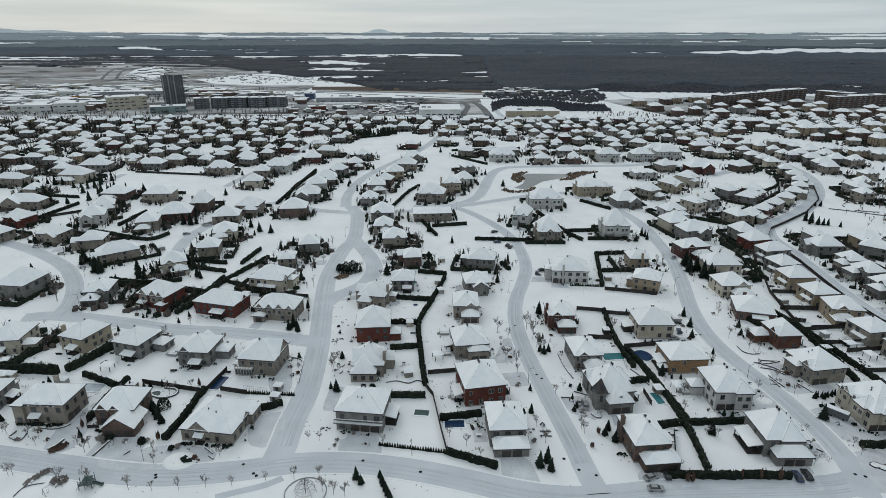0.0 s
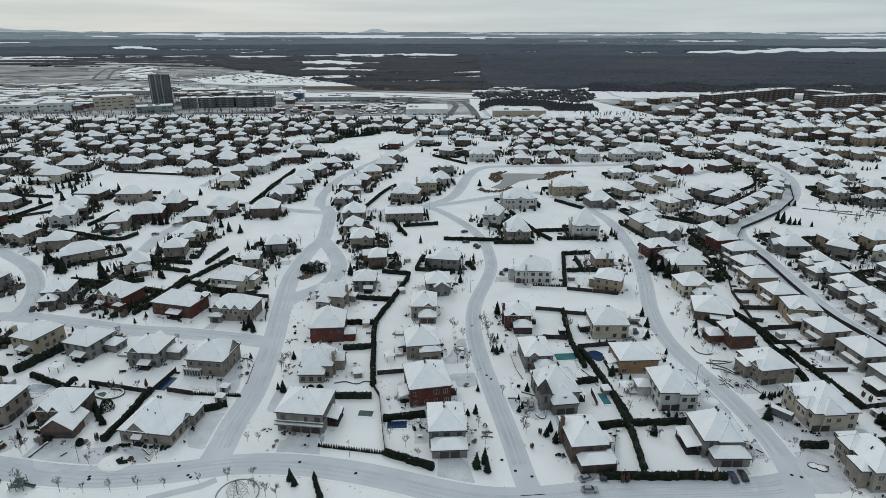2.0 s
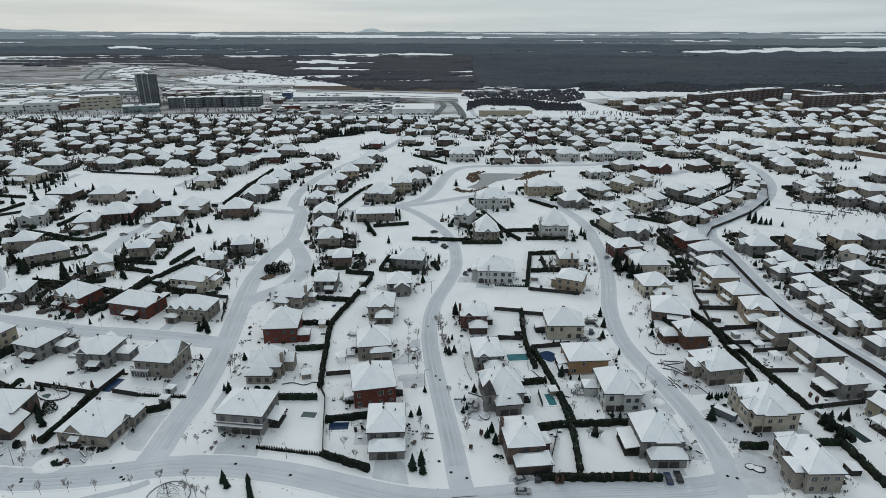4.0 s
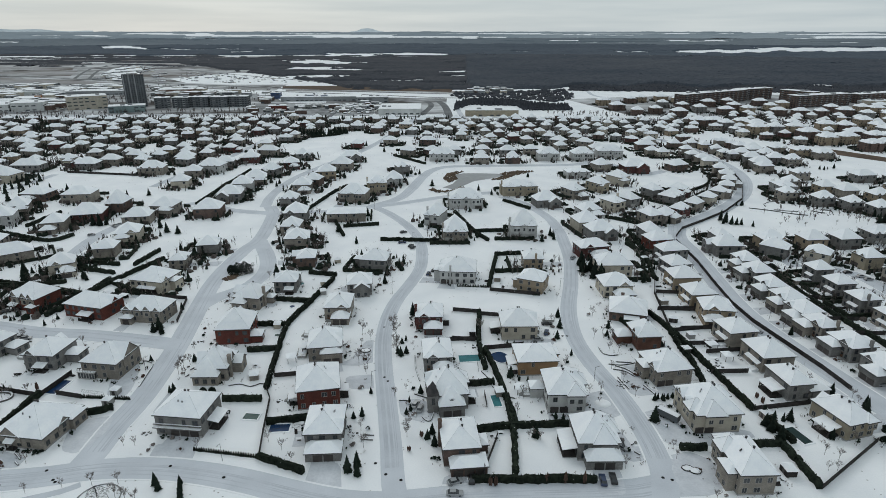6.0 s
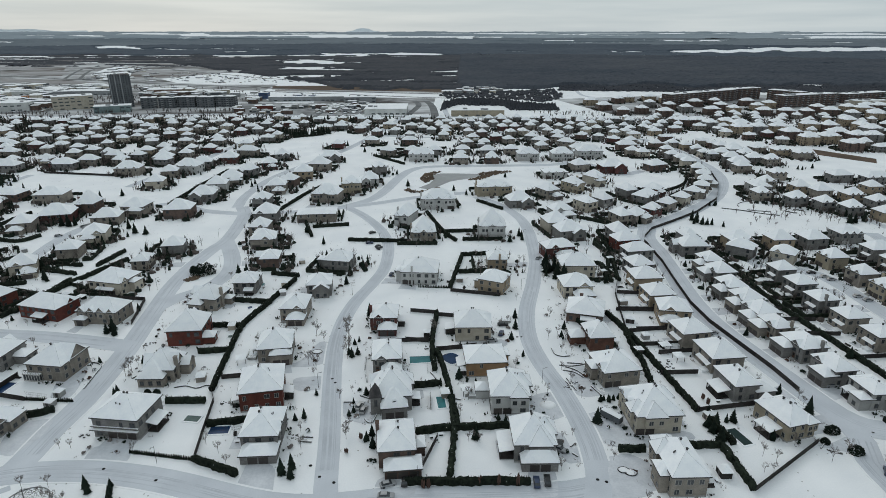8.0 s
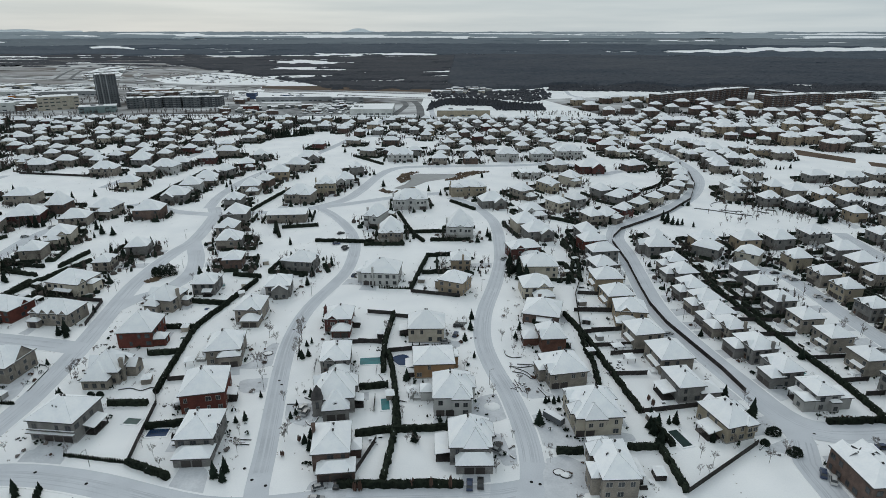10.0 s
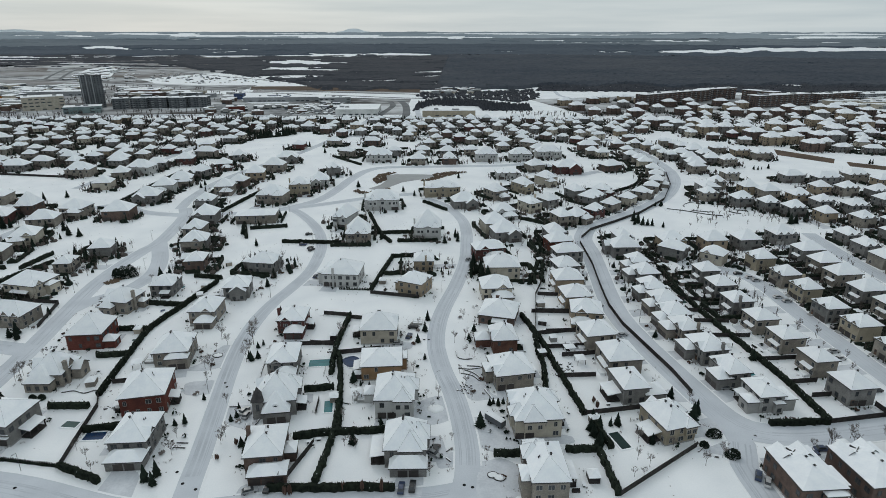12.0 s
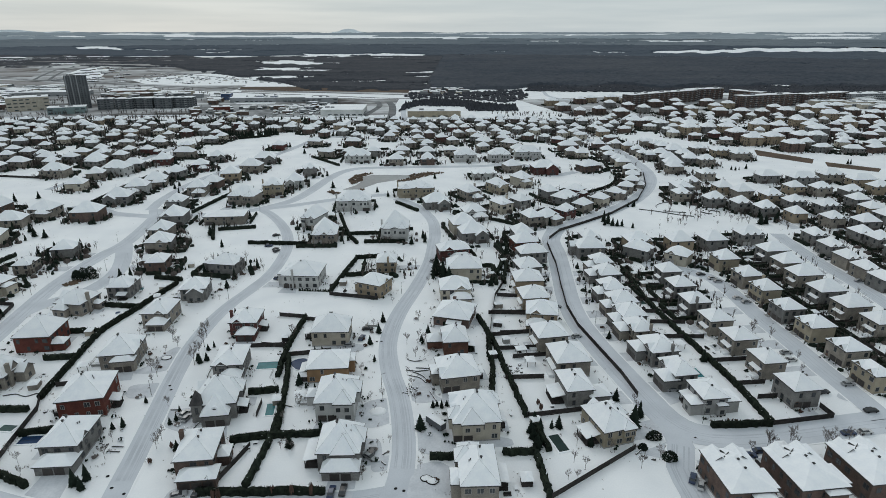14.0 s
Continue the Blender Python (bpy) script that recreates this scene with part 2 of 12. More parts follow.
class Shape:
    """Collects boxes, prisms and the like into one mesh."""

    def __init__(self):
        self.v, self.f, self.s = [], [], []

    def add(self, verts, faces, slot=0):
        k = len(self.v)
        self.v += [tuple(p) for p in verts]
        self.f += [tuple(i + k for i in f) for f in faces]
        self.s += [slot] * len(faces)
        return self

    def box(self, x0, y0, z0, x1, y1, z1, slot=0):
        return self.add([(x0, y0, z0), (x1, y0, z0), (x1, y1, z0), (x0, y1, z0), (x0, y0, z1), (x1, y0, z1), (x1, y1, z1), (x0, y1, z1)],
                        [(0, 3, 2, 1), (4, 5, 6, 7), (0, 1, 5, 4), (1, 2, 6, 5), (2, 3, 7, 6), (3, 0, 4, 7)], slot)

    def tube(self, p, q, r0, r1, n=5, slot=0):
        p, q = Vector(p), Vector(q)
        a = (q - p).orthogonal().normalized()
        b = (q - p).normalized().cross(a)
        ring = [(math.cos(i * math.tau / n), math.sin(i * math.tau / n)) for i in range(n)]
        vs = [p + a * c * r0 + b * s * r0 for c, s in ring] + [q + a * c * r1 + b * s * r1 for c, s in ring]
        fs = [(i, (i + 1) % n, n + (i + 1) % n, n + i) for i in range(n)] + [tuple(range(n))[::-1], tuple(range(n, 2 * n))]
        return self.add(vs, fs, slot)

    def hip(self, x0, y0, x1, y1, z, pitch, drop=0.0, lift=0.0, inset=0.0, slot=0):
        """A hipped roof over a rectangle: upright edge of height drop, then four slopes."""
        x0, y0, x1, y1 = x0 + inset, y0 + inset, x1 - inset, y1 - inset
        w, d = x1 - x0, y1 - y0
        run = min(w, d) / 2
        zt = z + lift + run * pitch
        if w >= d:
            a, b = (x0 + run, (y0 + y1) / 2, zt), (max(x1 - run, x0 + run + 0.05), (y0 + y1) / 2, zt)
        else:
            a, b = ((x0 + x1) / 2, y0 + run, zt), ((x0 + x1) / 2, max(y1 - run, y0 + run + 0.05), zt)
        lo = [(x0, y0, z - drop), (x1, y0, z - drop), (x1, y1, z - drop), (x0, y1, z - drop)]
        hi = [(p[0], p[1], z + lift) for p in lo]
        fs = [(3, 2, 1, 0), (0, 1, 5, 4), (1, 2, 6, 5), (2, 3, 7, 6), (3, 0, 4, 7)]
        if w >= d:
            fs += [(4, 5, 9, 8), (5, 6, 9), (6, 7, 8, 9), (7, 4, 8)]
        else:
            fs += [(4, 5, 8), (5, 6, 9, 8), (6, 7, 9), (7, 4, 8, 9)]
        return self.add(lo + hi + [a, b], fs, slot)

    def gable(self, x, y0, y1, w, z, rise, drop=0.0, slot=0):
        """A ridged roof along y, of width w about x."""
        h = w / 2
        return self.add([(x - h, y0, z - drop), (x + h, y0, z - drop), (x + h, y1, z - drop), (x - h, y1, z - drop),
                         (x - h, y0, z), (x + h, y0, z), (x + h, y1, z), (x - h, y1, z), (x, y0, z + rise), (x, y1, z + rise)],
                        [(3, 2, 1, 0), (0, 1, 5, 8, 4), (2, 3, 7, 9, 6), (1, 2, 6, 5), (3, 0, 4, 7), (5, 6, 9, 8), (7, 4, 8, 9)], slot)

    def mesh(self, name, mats, smooth=False):
        return mesh_of(name, self.v, self.f, mats, self.s if len(mats) > 1 else None, smooth)


def rng_of(*key):
    return random.Random("/".join(str(k) for k in key))


def part(name, data, parent, m=None, label=""):
    ob = new(name, data)
    ob.parent = parent
    if m is not None:
        ob.matrix_basis = m
    return tagged(ob, label)


# ---- ground: one sheet of snow to the horizon, rising at the far rim ----
def rise(r):
    """Height of the land at distance r from the middle of the flight."""
    if r < 3300:
        return 0.0
    k = (r - 3300) / 1600
    fall = 0.0362 * (1 - k) + 0.0009 * k
    return (119.7 - r * fall) * min(1.0, max(0.0, k * 6)) ** 0.5 * 1.0


def far_row(r, az=0.0):
    """Degrees-like row under the skyline at which land at distance r shows (1046 units to one)."""
    return 57 + 1187 * (119.7 - rise(r)) / (r * math.cos(radians(az)))


MID = (70.0, 0.0)


def polar(r, az):
    return (MID[0] + r * math.sin(az), MID[1] + r * math.cos(az), rise(r))


gv, gf = [], []
radii = [6, 40, 90, 150, 220, 320, 450, 650, 900, 1200, 1600, 2000, 2500, 3000, 3300] + [3320 + 40 * i for i in range(40)]
N_AZ = 96
for r in radii:
    for i in range(N_AZ):
        gv.append(polar(r, math.tau * i / N_AZ))
for j in range(len(radii) - 1):
    for i in range(N_AZ):
        a, b = j * N_AZ + i, j * N_AZ + (i + 1) % N_AZ
        gf.append((a, a + N_AZ, b + N_AZ, b))
gf.append(tuple(range(N_AZ)))
ground = new("ground", mesh_of("ground", gv, gf, ["snow"]))
tagged(ground, "flat snow-covered ground with thin fresh snow", "ground", kind="structure")


# ---- roads ----
def smooth_line(pts, step=5.0):
    """A rounded line through the points."""
    P = [Vector((*p, 0)) for p in pts]
    P = [P[0] * 2 - P[1]] + P + [P[-1] * 2 - P[-2]]
    out = []
    for i in range(1, len(P) - 2):
        p0, p1, p2, p3 = P[i - 1:i + 3]
        n = max(2, int((p2 - p1).length / step))
        for k in range(n):
            t = k / n
            out.append(0.5 * ((2 * p1) + (p2 - p0) * t + (2 * p0 - 5 * p1 + 4 * p2 - p3) * t * t + (3 * p1 - p0 - 3 * p2 + p3) * t ** 3))
    out.append(P[-2])
    return out


def ribbon(line, offset, width, z):
    vs, fs = [], []
    for i, p in enumerate(line):
        d = (line[min(i + 1, len(line) - 1)] - line[max(i - 1, 0)]).normalized()
        nrm = Vector((-d.y, d.x, 0))
        for s in (-0.5, 0.5):
            q = p + nrm * (offset + s * width)
            vs.append((q.x, q.y, z))
        if i:
            k = 2 * i
            fs.append((k - 2, k - 1, k + 1, k))
    return vs, fs


ROAD_LINES = []
road_z = [0.03]


ROAD_OBJECTS = []


def road(width, pts):
    line = smooth_line(pts)
    road_z[0] += 0.004
    z = road_z[0]
    vs, fs = ribbon(line, 0, width, z)
    ob = new("road", mesh_of("road", vs, fs, ["road_snow"]))
    tagged(ob, "snow-covered residential street with grey packed snow", "road", kind="structure")

    def clear(p):
        return all((p.x - q.x) ** 2 + (p.y - q.y) ** 2 > (w / 2 + 3) ** 2 for w, other in ROAD_LINES for q in other)
    free = [clear(p) for p in line]
    rg = rng_of("road", pts)
    tr = Shape()
    for lift, off in enumerate((-2.5, -2.0, -1.1, -0.6, 0.4, 1.0, 1.9, 2.5)):
        a = 0
        while a < len(line) - 3:
            if not free[a]:
                a += 1
                continue
            b = a + 1
            stop_ = a + rg.randint(8, 40)
            while b < len(line) and b < stop_ and free[b]:
                b += 1
            if b - a > 2 and rg.random() < 0.62:
                v2, f2 = ribbon(line[a:b], (off + rg.uniform(-0.4, 0.4)) * width / 9, rg.uniform(0.2, 0.6), z + 0.006 + 0.0012 * lift)
                tr.add(v2, f2)
            a = b
    if tr.v:
        t = new("tyre_tracks", tr.mesh("tyre_tracks", ["track_snow"]))
        t.parent = ob
        tagged(t, "faint wheel tracks worn into the snow", kind="stuff")
    ROAD_OBJECTS.append(ob)
    ROAD_LINES.append((width, line))
    return ob


road(9, [(-137.1, 146.3), (-125.6, 144.6), (-106.3, 141), (-87.9, 137.8), (-71.1, 136.7), (-52.2, 138.7), (-36.5, 142), (-19.8, 142.3), (-2.9, 139.8), (10.3, 136.4), (22.9, 132.4), (35.1, 129.3), (47.3, 128.5), (60.1, 129.9), (69.8, 131), (89, 131.8), (105, 132.3), (118.2, 133.3), (128.7, 136)])
road(9, [(-42.4, 139), (-41.8, 149.6), (-42, 160.7), (-41, 176.7), (-41.9, 195.3), (-44.2, 217.4), (-48.9, 249.9), (-52.4, 276.4), (-53.1, 299.7), (-51.3, 326.7), (-48.3, 347.2), (-53.8, 395.6), (-61.8, 417)])
road(9, [(-48.9, 249.9), (-43.5, 261.3), (-34, 272.3), (-30, 291.8), (-34.6, 312.8), (-47.5, 341.9)])
road(6.8, [(51.8, 126.2), (49.7, 135.5), (48, 149.8), (46.1, 163.5), (43.8, 179.4), (41.2, 197.9), (39.2, 219.9), (39.6, 240.6), (42.4, 258.4), (47, 275), (51.8, 297.6), (51.6, 328.5), (46.9, 354.2), (38.7, 376.2), (26.2, 399.5), (12.7, 418)])
road(7.4, [(124.1, 128.6), (126.1, 135.4), (127.4, 141.1), (128.1, 152.2), (127.2, 166.4), (124.8, 182.8), (120.8, 199.9), (118.6, 220.8), (121.3, 246.2), (129.1, 278.6), (135, 310.2), (137.2, 338.4), (138.2, 360.9), (136.6, 386.4), (130.3, 409.4), (122.5, 427.2), (109, 443.2)])
road(8, [(-51, 398.4), (-27.5, 402.8), (-3.5, 407.3), (12.8, 416.2), (34, 425.6), (70.1, 445.3), (102.9, 455.9)])
road(9, [(12.8, 416.2), (30.3, 438.3), (39, 467.9), (46.3, 507.7), (55.6, 537.1), (72.9, 551.8), (121.5, 554.9), (176.1, 558.1), (221.1, 563.7), (241.5, 520.7), (266.9, 532.4)])
road(8, [(-64.8, 415.5), (-68.4, 449), (-64.7, 500.1), (-50.1, 550.5), (-21.6, 629.8), (1.7, 733.4), (16.4, 818.5), (25.6, 898.8)])
road(8, [(-258.8, 313.6), (-261, 334.8), (-237.4, 325), (-202.1, 300.1), (-180.6, 275.3), (-168.6, 252), (-166.1, 237.2)])
road(9, [(-180.6, 236), (-166.8, 238.4), (-138.5, 233), (-110.3, 225.8), (-85, 223), (-59.7, 218.2), (-43.6, 214.5)])
road(8, [(-146.3, 307.4), (-151.1, 346.2), (-147.9, 375.2), (-151.1, 369), (-121.8, 424), (-84.5, 406.5), (-51, 398.4)])
road(7, [(-173.4, 475), (-167.7, 516.2), (-153.5, 578), (-146.8, 648), (-144.9, 698.9)])
road(7, [(-284.4, 464.5), (-281.8, 493.6), (-280.5, 519.5)])
road(11, [(217, 368.8), (209.2, 346.8), (207.8, 322.3), (204.2, 289), (201.2, 261.4), (200.6, 240.7), (202.9, 220.3), (206.5, 200.6), (210.7, 181), (213.9, 168.4), (220.1, 160.7), (231.7, 158.6), (250.6, 160.3), (271, 163.7), (287.8, 166.5)])
road(11, [(217, 368.8), (237.2, 384.4), (262.6, 406.7), (295.1, 444.4), (319.4, 489.3), (331.5, 531.8), (334.6, 581.9), (331.9, 651.7), (319.4, 702.4)])
road(8, [(213.9, 168.4), (213.2, 154.9), (209, 144.9), (208.8, 133.7), (208.4, 125.8)])
road(9, [(284.9, 165.6), (285.3, 173.6), (284.8, 184.4), (284, 199.6), (283.6, 217.8), (282.4, 242.4), (282.7, 270.1), (279.3, 288.1), (268.2, 297.6)])
road(9, [(348.4, 241.6), (349.7, 257.6), (350.6, 274.8), (350.2, 301.4), (351.3, 330), (353.8, 355.8)])
road(8, [(81.1, 900.2), (246.6, 875), (407.8, 862.4), (544.9, 807.4), (697.2, 731.9)])
road(8, [(1.7, 733.4), (36.2, 721.3), (83.9, 717.8), (187.5, 753.3), (267.6, 696.5)])

# ploughed snow edges along the streets, open at the junctions
for n_, (width, line) in enumerate(ROAD_LINES):
    rest = np.array([(p.x, p.y, w / 2 + 0.7) for k, (w, other) in enumerate(ROAD_LINES) if k != n_ for p in other])
    for side in (-1, 1):
        kerb = Shape()
        v3, f3 = ribbon(line, side * (width / 2 + 0.3), 0.6, 0.0)
        top = [(x, y, 0.08) for x, y, _ in v3]
        away = [bool((np.hypot(rest[:, 0] - x, rest[:, 1] - y) > rest[:, 2] + 1.6).all()) for x, y, _ in v3]
        for i in range(0, len(v3) - 2, 2):
            if away[i] and away[i + 2]:
                kerb.add([v3[i], v3[i + 1], v3[i + 3], v3[i + 2], top[i], top[i + 1], top[i + 3], top[i + 2]],
                         [(4, 5, 6, 7), (0, 4, 7, 3), (1, 2, 6, 5)])
        if kerb.v:
            k = new("kerb", kerb.mesh("kerb", ["snow"]))
            k.parent = ROAD_OBJECTS[n_]

ROAD_POINTS = np.array([(p.x, p.y, i, w) for i, (w, line) in enumerate(ROAD_LINES) for p in line])


def nearest_road(x, y):
    d = np.hypot(ROAD_POINTS[:, 0] - x, ROAD_POINTS[:, 1] - y)
    k = int(d.argmin())
    return float(d[k]), ROAD_POINTS[k]


# ---- houses ----
PLACED = []
DETAIL = {}
LOOKS = {"brick_red": "red brick", "brick_orange": "orange-brown brick", "brick_brown": "brown brick", "brick_dark": "dark red brick",
         "stone_beige": "beige stone", "stone_grey": "grey stone", "stucco_cream": "cream stucco", "stucco_yellow": "pale yellow brick",
         "stucco_light": "light grey", "stucco_tan": "tan", "stucco_orange": "ochre", "stucco_grey": "grey stucco"}


def shared(key, make):
    if key not in DETAIL:
        DETAIL[key] = make()
    return DETAIL[key]


def frame_mesh(w, h, tone):
    s = Shape()
    t = 0.08
    s.box(-w / 2 - t, -0.07, -t, w / 2 + t, 0.04, 0).box(-w / 2 - t, -0.07, h, w / 2 + t, 0.04, h + t)
    s.box(-w / 2 - t, -0.07, 0, -w / 2, 0.04, h).box(w / 2, -0.07, 0, w / 2 + t, 0.04, h)
    s.box(-0.04, -0.055, 0, 0.04, 0.03, h)
    return s.mesh("window_frame", [tone])


def window(parent, w, h, m, tone, full):
    fm = shared(("frame", w, h, tone), lambda: frame_mesh(w, h, tone))
    pm = shared(("pane", w, h), lambda: Shape().box(-w / 2, -0.03, 0, w / 2, 0.05, h).mesh("pane", ["glass"]))
    if full:
        win = part("window", fm, parent, m)
        part("pane", pm, win)
    else:
        both = shared(("both", w, h, tone), lambda: Shape().box(-w / 2 - 0.1, -0.05, -0.1, w / 2 + 0.1, 0.03, h + 0.1, 0)
                      .box(-w / 2, -0.08, 0, w / 2, 0, h, 1).mesh("window", [tone, "glass"]))
        part("window", both, parent, m)


def garage_mesh(w, tone):
    """A sectional door: one stepped sheet with four raised rows."""
    prof = [(0.0, 0.05), (0.0, -0.06)]
    for k in range(4):
        prof += [(0.04 + 0.57 * k, -0.06), (0.07 + 0.57 * k, -0.10), (0.52 + 0.57 * k, -0.10), (0.55 + 0.57 * k, -0.06)]
    prof += [(2.33, -0.06), (2.33, 0.05)]
    n = len(prof)
    vs = [(sx * w / 2, y, z) for sx in (-1, 1) for z, y in prof]
    return mesh_of("garage_door", vs, [(i, n + i, n + i + 1, i + 1) for i in range(n - 1)] + [tuple(range(n)), tuple(range(2 * n - 1, n - 1, -1))], [tone])


def roof_parts(thing, x0, y0, x1, y1, z, pitch, name="roof", over=0.55, trim=False):
    s = Shape().hip(x0 - over, y0 - over, x1 + over, y1 + over, z, pitch, drop=0.22)
    r = part(name, s.mesh(name, ["shingle"]), thing)
    sn = Shape().hip(x0 - over, y0 - over, x1 + over, y1 + over, z, pitch, drop=-0.03, lift=0.16, inset=0.1)
    part("snow_layer", sn.mesh("snow_layer", ["roof_snow"]), r, label="even layer of fresh snow")
    if trim:
        c = [Vector(p) for p in sn.v[4:10]]
        w_, d_ = x1 - x0, y1 - y0
        pairs = [(0, 4), (1, 5), (2, 5), (3, 4), (4, 5)] if w_ >= d_ else [(0, 4), (1, 4), (2, 5), (3, 5), (4, 5)]
        tr = Shape()
        for a, b in pairs:
            tr.tube(c[a], c[b], 0.032, 0.032, 4)
        part("ridge_trim", tr.mesh("ridge_trim", ["ridge"]), r, label="thin bare line along the ridges")
    return r


def gable_parts(thing, wallmat, x, y0, y1, w, z, rise_, over=0.35):
    """A cross gable: its wall, roof and snow."""
    g = part("gable", Shape().gable(x, y0, y1, w, z, rise_).mesh("gable", [wallmat]), thing)
    sh = Shape()
    k = rise_ / (w / 2)
    h = w / 2 + over
    for lift, t, slot, cut in ((0.02, 0.16, 0, 0.0), (0.19, 0.15, 1, 0.06)):
        for s in (-1, 1):
            a = [(x, y0 - over + cut, z + rise_ + lift), (x + s * (h - cut), y0 - over + cut, z + rise_ + lift - k * (h - cut)),
                 (x + s * (h - cut), y1, z + rise_ + lift - k * (h - cut)), (x, y1, z + rise_ + lift)]
            b = [(p[0], p[1], p[2] + t) for p in a]
            sh.add(a + b, [(0, 1, 2, 3), (7, 6, 5, 4), (0, 4, 5, 1), (1, 5, 6, 2), (2, 6, 7, 3), (3, 7, 4, 0)], slot)
    part("gable_roof", sh.mesh("gable_roof", ["shingle", "roof_snow"]), g)


def house(style, wallmat, x, y, rot, w, d, eave, slope=0.0):
    """A detached house with its front to local -y."""
    rg = rng_of(style, wallmat, x, y)
    dist = math.hypot(x - 70, y)
    full, near = dist < 235, dist < 345
    thing = new("house")
    thing.matrix_world = pose(x, y, 0, 0, 0, rot)
    PLACED.append((x, y, rot, w, d))
    pitch = 0.60 + 0.14 * rg.random()
    pitch = slope or pitch
    if dist > 345:
        eave = min(eave, 5.9) if style != "K" and eave <= 6.2 else eave
        pitch += 0 if slope else 0.08
    x0, x1, y0, y1 = -w / 2, w / 2, -d / 2, d / 2
    turn = radians(rot)
    seen, faced = {}, {}
    for k, face in enumerate("SENW"):
        a = turn - math.pi / 2 + k * math.pi / 2
        faced[face] = math.cos(a) * (70 - x) + math.sin(a) * (0 - y) > 0.45 * dist
        seen[face] = math.cos(a) * (70 - x) + math.sin(a) * (0 - y) > -0.12 * dist
    tone = "frame_dark" if wallmat in ("stucco_light", "stone_grey", "brick_orange", "brick_brown") or rg.random() < 0.25 else "frame_white"
    door_tone = "garage_white" if rg.random() < 0.12 else "garage_dark"
    walls = Shape().box(x0, y0, -0.3, x1, y1, eave)
    part("wall", walls.mesh("wall", [wallmat]), thing)
    storeys = 3 if eave > 8.5 else 2 if eave > 5 else 1
    if full:
        part("foundation", Shape().box(x0 - 0.05, y0 - 0.05, -0.3, x1 + 0.05, y1 + 0.05, 0.45).mesh("foundation", ["concrete"]), thing)
    wings = []
    if style == "A":
        side = -1 if rg.random() < 0.5 else 1
        ww, pd = max(6.5, w * 0.68), 4.6
        cx = side * (w - ww) / 2
        wings.append((cx - ww / 2, y0 - pd, cx + ww / 2, y0, 3.1, True))
    elif style == "X":
        side = -1 if rg.random() < 0.5 else 1
        ww, pd = w * 0.5, 3.2
        cx = side * (w - ww) / 2 * 0.9
        wings.append((cx - ww / 2, y0 - pd, cx + ww / 2, y0, eave * 0.86, True))
    elif style == "C":
        ww, pd = w * 0.62, 4.0
        cx = (w - ww) / 2 * (-1 if rg.random() < 0.5 else 1)
        wings.append((cx - ww / 2, y0 - pd, cx + ww / 2, y0, eave * 0.72, True))
    elif style == "E":
        wings.append((x1 - 6.5, y0 - 4.0, x1, y0, 3.6, True))
    garage_y, garage_x = y0, (x0 + w * 0.3)
    for wx0, wy0, wx1, wy1, wz, has in wings:
        wl_ = part("wing_wall", Shape().box(wx0, wy0, -0.3, wx1, wy1 + 0.2, wz).mesh("wing_wall", [wallmat]), thing)
        if style == "X":
            gable_parts(thing, wallmat, (wx0 + wx1) / 2, wy0, y0 + d * 0.4, wx1 - wx0, wz, (wx1 - wx0) * 0.36)
        else:
            roof_parts(thing, wx0, wy0, wx1, wy1 + (1.6 if has else 0.3), wz, pitch, "wing_roof", 0.45)
        if has:
            garage_y, garage_x = wy0, (wx0 + wx1) / 2
    main = roof_parts(thing, x0, y0, x1, y1, eave, pitch, trim=near and style != "R")
    if style == "G":
        n = 3 if w > 11 else 2
        gw = min(3.6, w / n * 0.82)
        for k in range(n):
            gx = x0 + w * (k + 0.5) / n
            gable_parts(thing, wallmat, gx, y0 - 0.25, y0 + 3.4, gw, eave - 0.3, gw * 0.5)
    elif style in "BAC" and dist < 420:
        gw = min(5.0, w * 0.36)
        gx = rg.choice((-1, 1)) * (w - gw) * 0.3
        part("bay", Shape().box(gx - gw / 2 + 0.1, y0 - 0.35, 2.95, gx + gw / 2 - 0.1, y0 + 0.1, eave - 0.1).mesh("bay", [wallmat]), thing)
        if seen["S"] and eave > 5:
            window(thing, 1.6, 1.4, pose(gx, y0 - 0.365, eave * 0.56), tone, full)
        gable_parts(thing, wallmat, gx, y0 - 0.35, y0 + d * 0.36, gw, eave - 0.15, gw * 0.42)
    elif style == "R":
        for k in (-0.26, 0.24):
            gable_parts(thing, wallmat, w * k, y1 - 5.0, y1 + 0.2, 5.0, eave - 0.1, 1.9)
    elif style == "M":
        for k in (-0.32, 0.0, 0.32):
            gable_parts(thing, wallmat, w * k, y0 - 0.2, y0 + 2.6, 2.6, eave - 0.1, 1.0)
    elif style == "P":
        pr = Shape()
        pr.add([(x0 + 1, y1, 3.9), (x1 - w * 0.35, y1, 3.9), (x1 - w * 0.35, y1 + 1.5, 3.2), (x0 + 1, y1 + 1.5, 3.2),
                (x0 + 1, y1, 4.1), (x1 - w * 0.35, y1, 4.1), (x1 - w * 0.35, y1 + 1.5, 3.4), (x0 + 1, y1 + 1.5, 3.4)],
               [(0, 1, 2, 3), (7, 6, 5, 4), (0, 4, 5, 1), (1, 5, 6, 2), (2, 6, 7, 3), (3, 7, 4, 0)])
        part("pent_roof", pr.mesh("pent_roof", ["roof_snow"]), thing, label="snowy canopy over the back door")
        if near:
            part("terrace", Shape().box(x0 + 1.5, y1, 0, x0 + 4.5, y1 + 2.6, 0.9).mesh("terrace", ["roof_snow"]), thing)
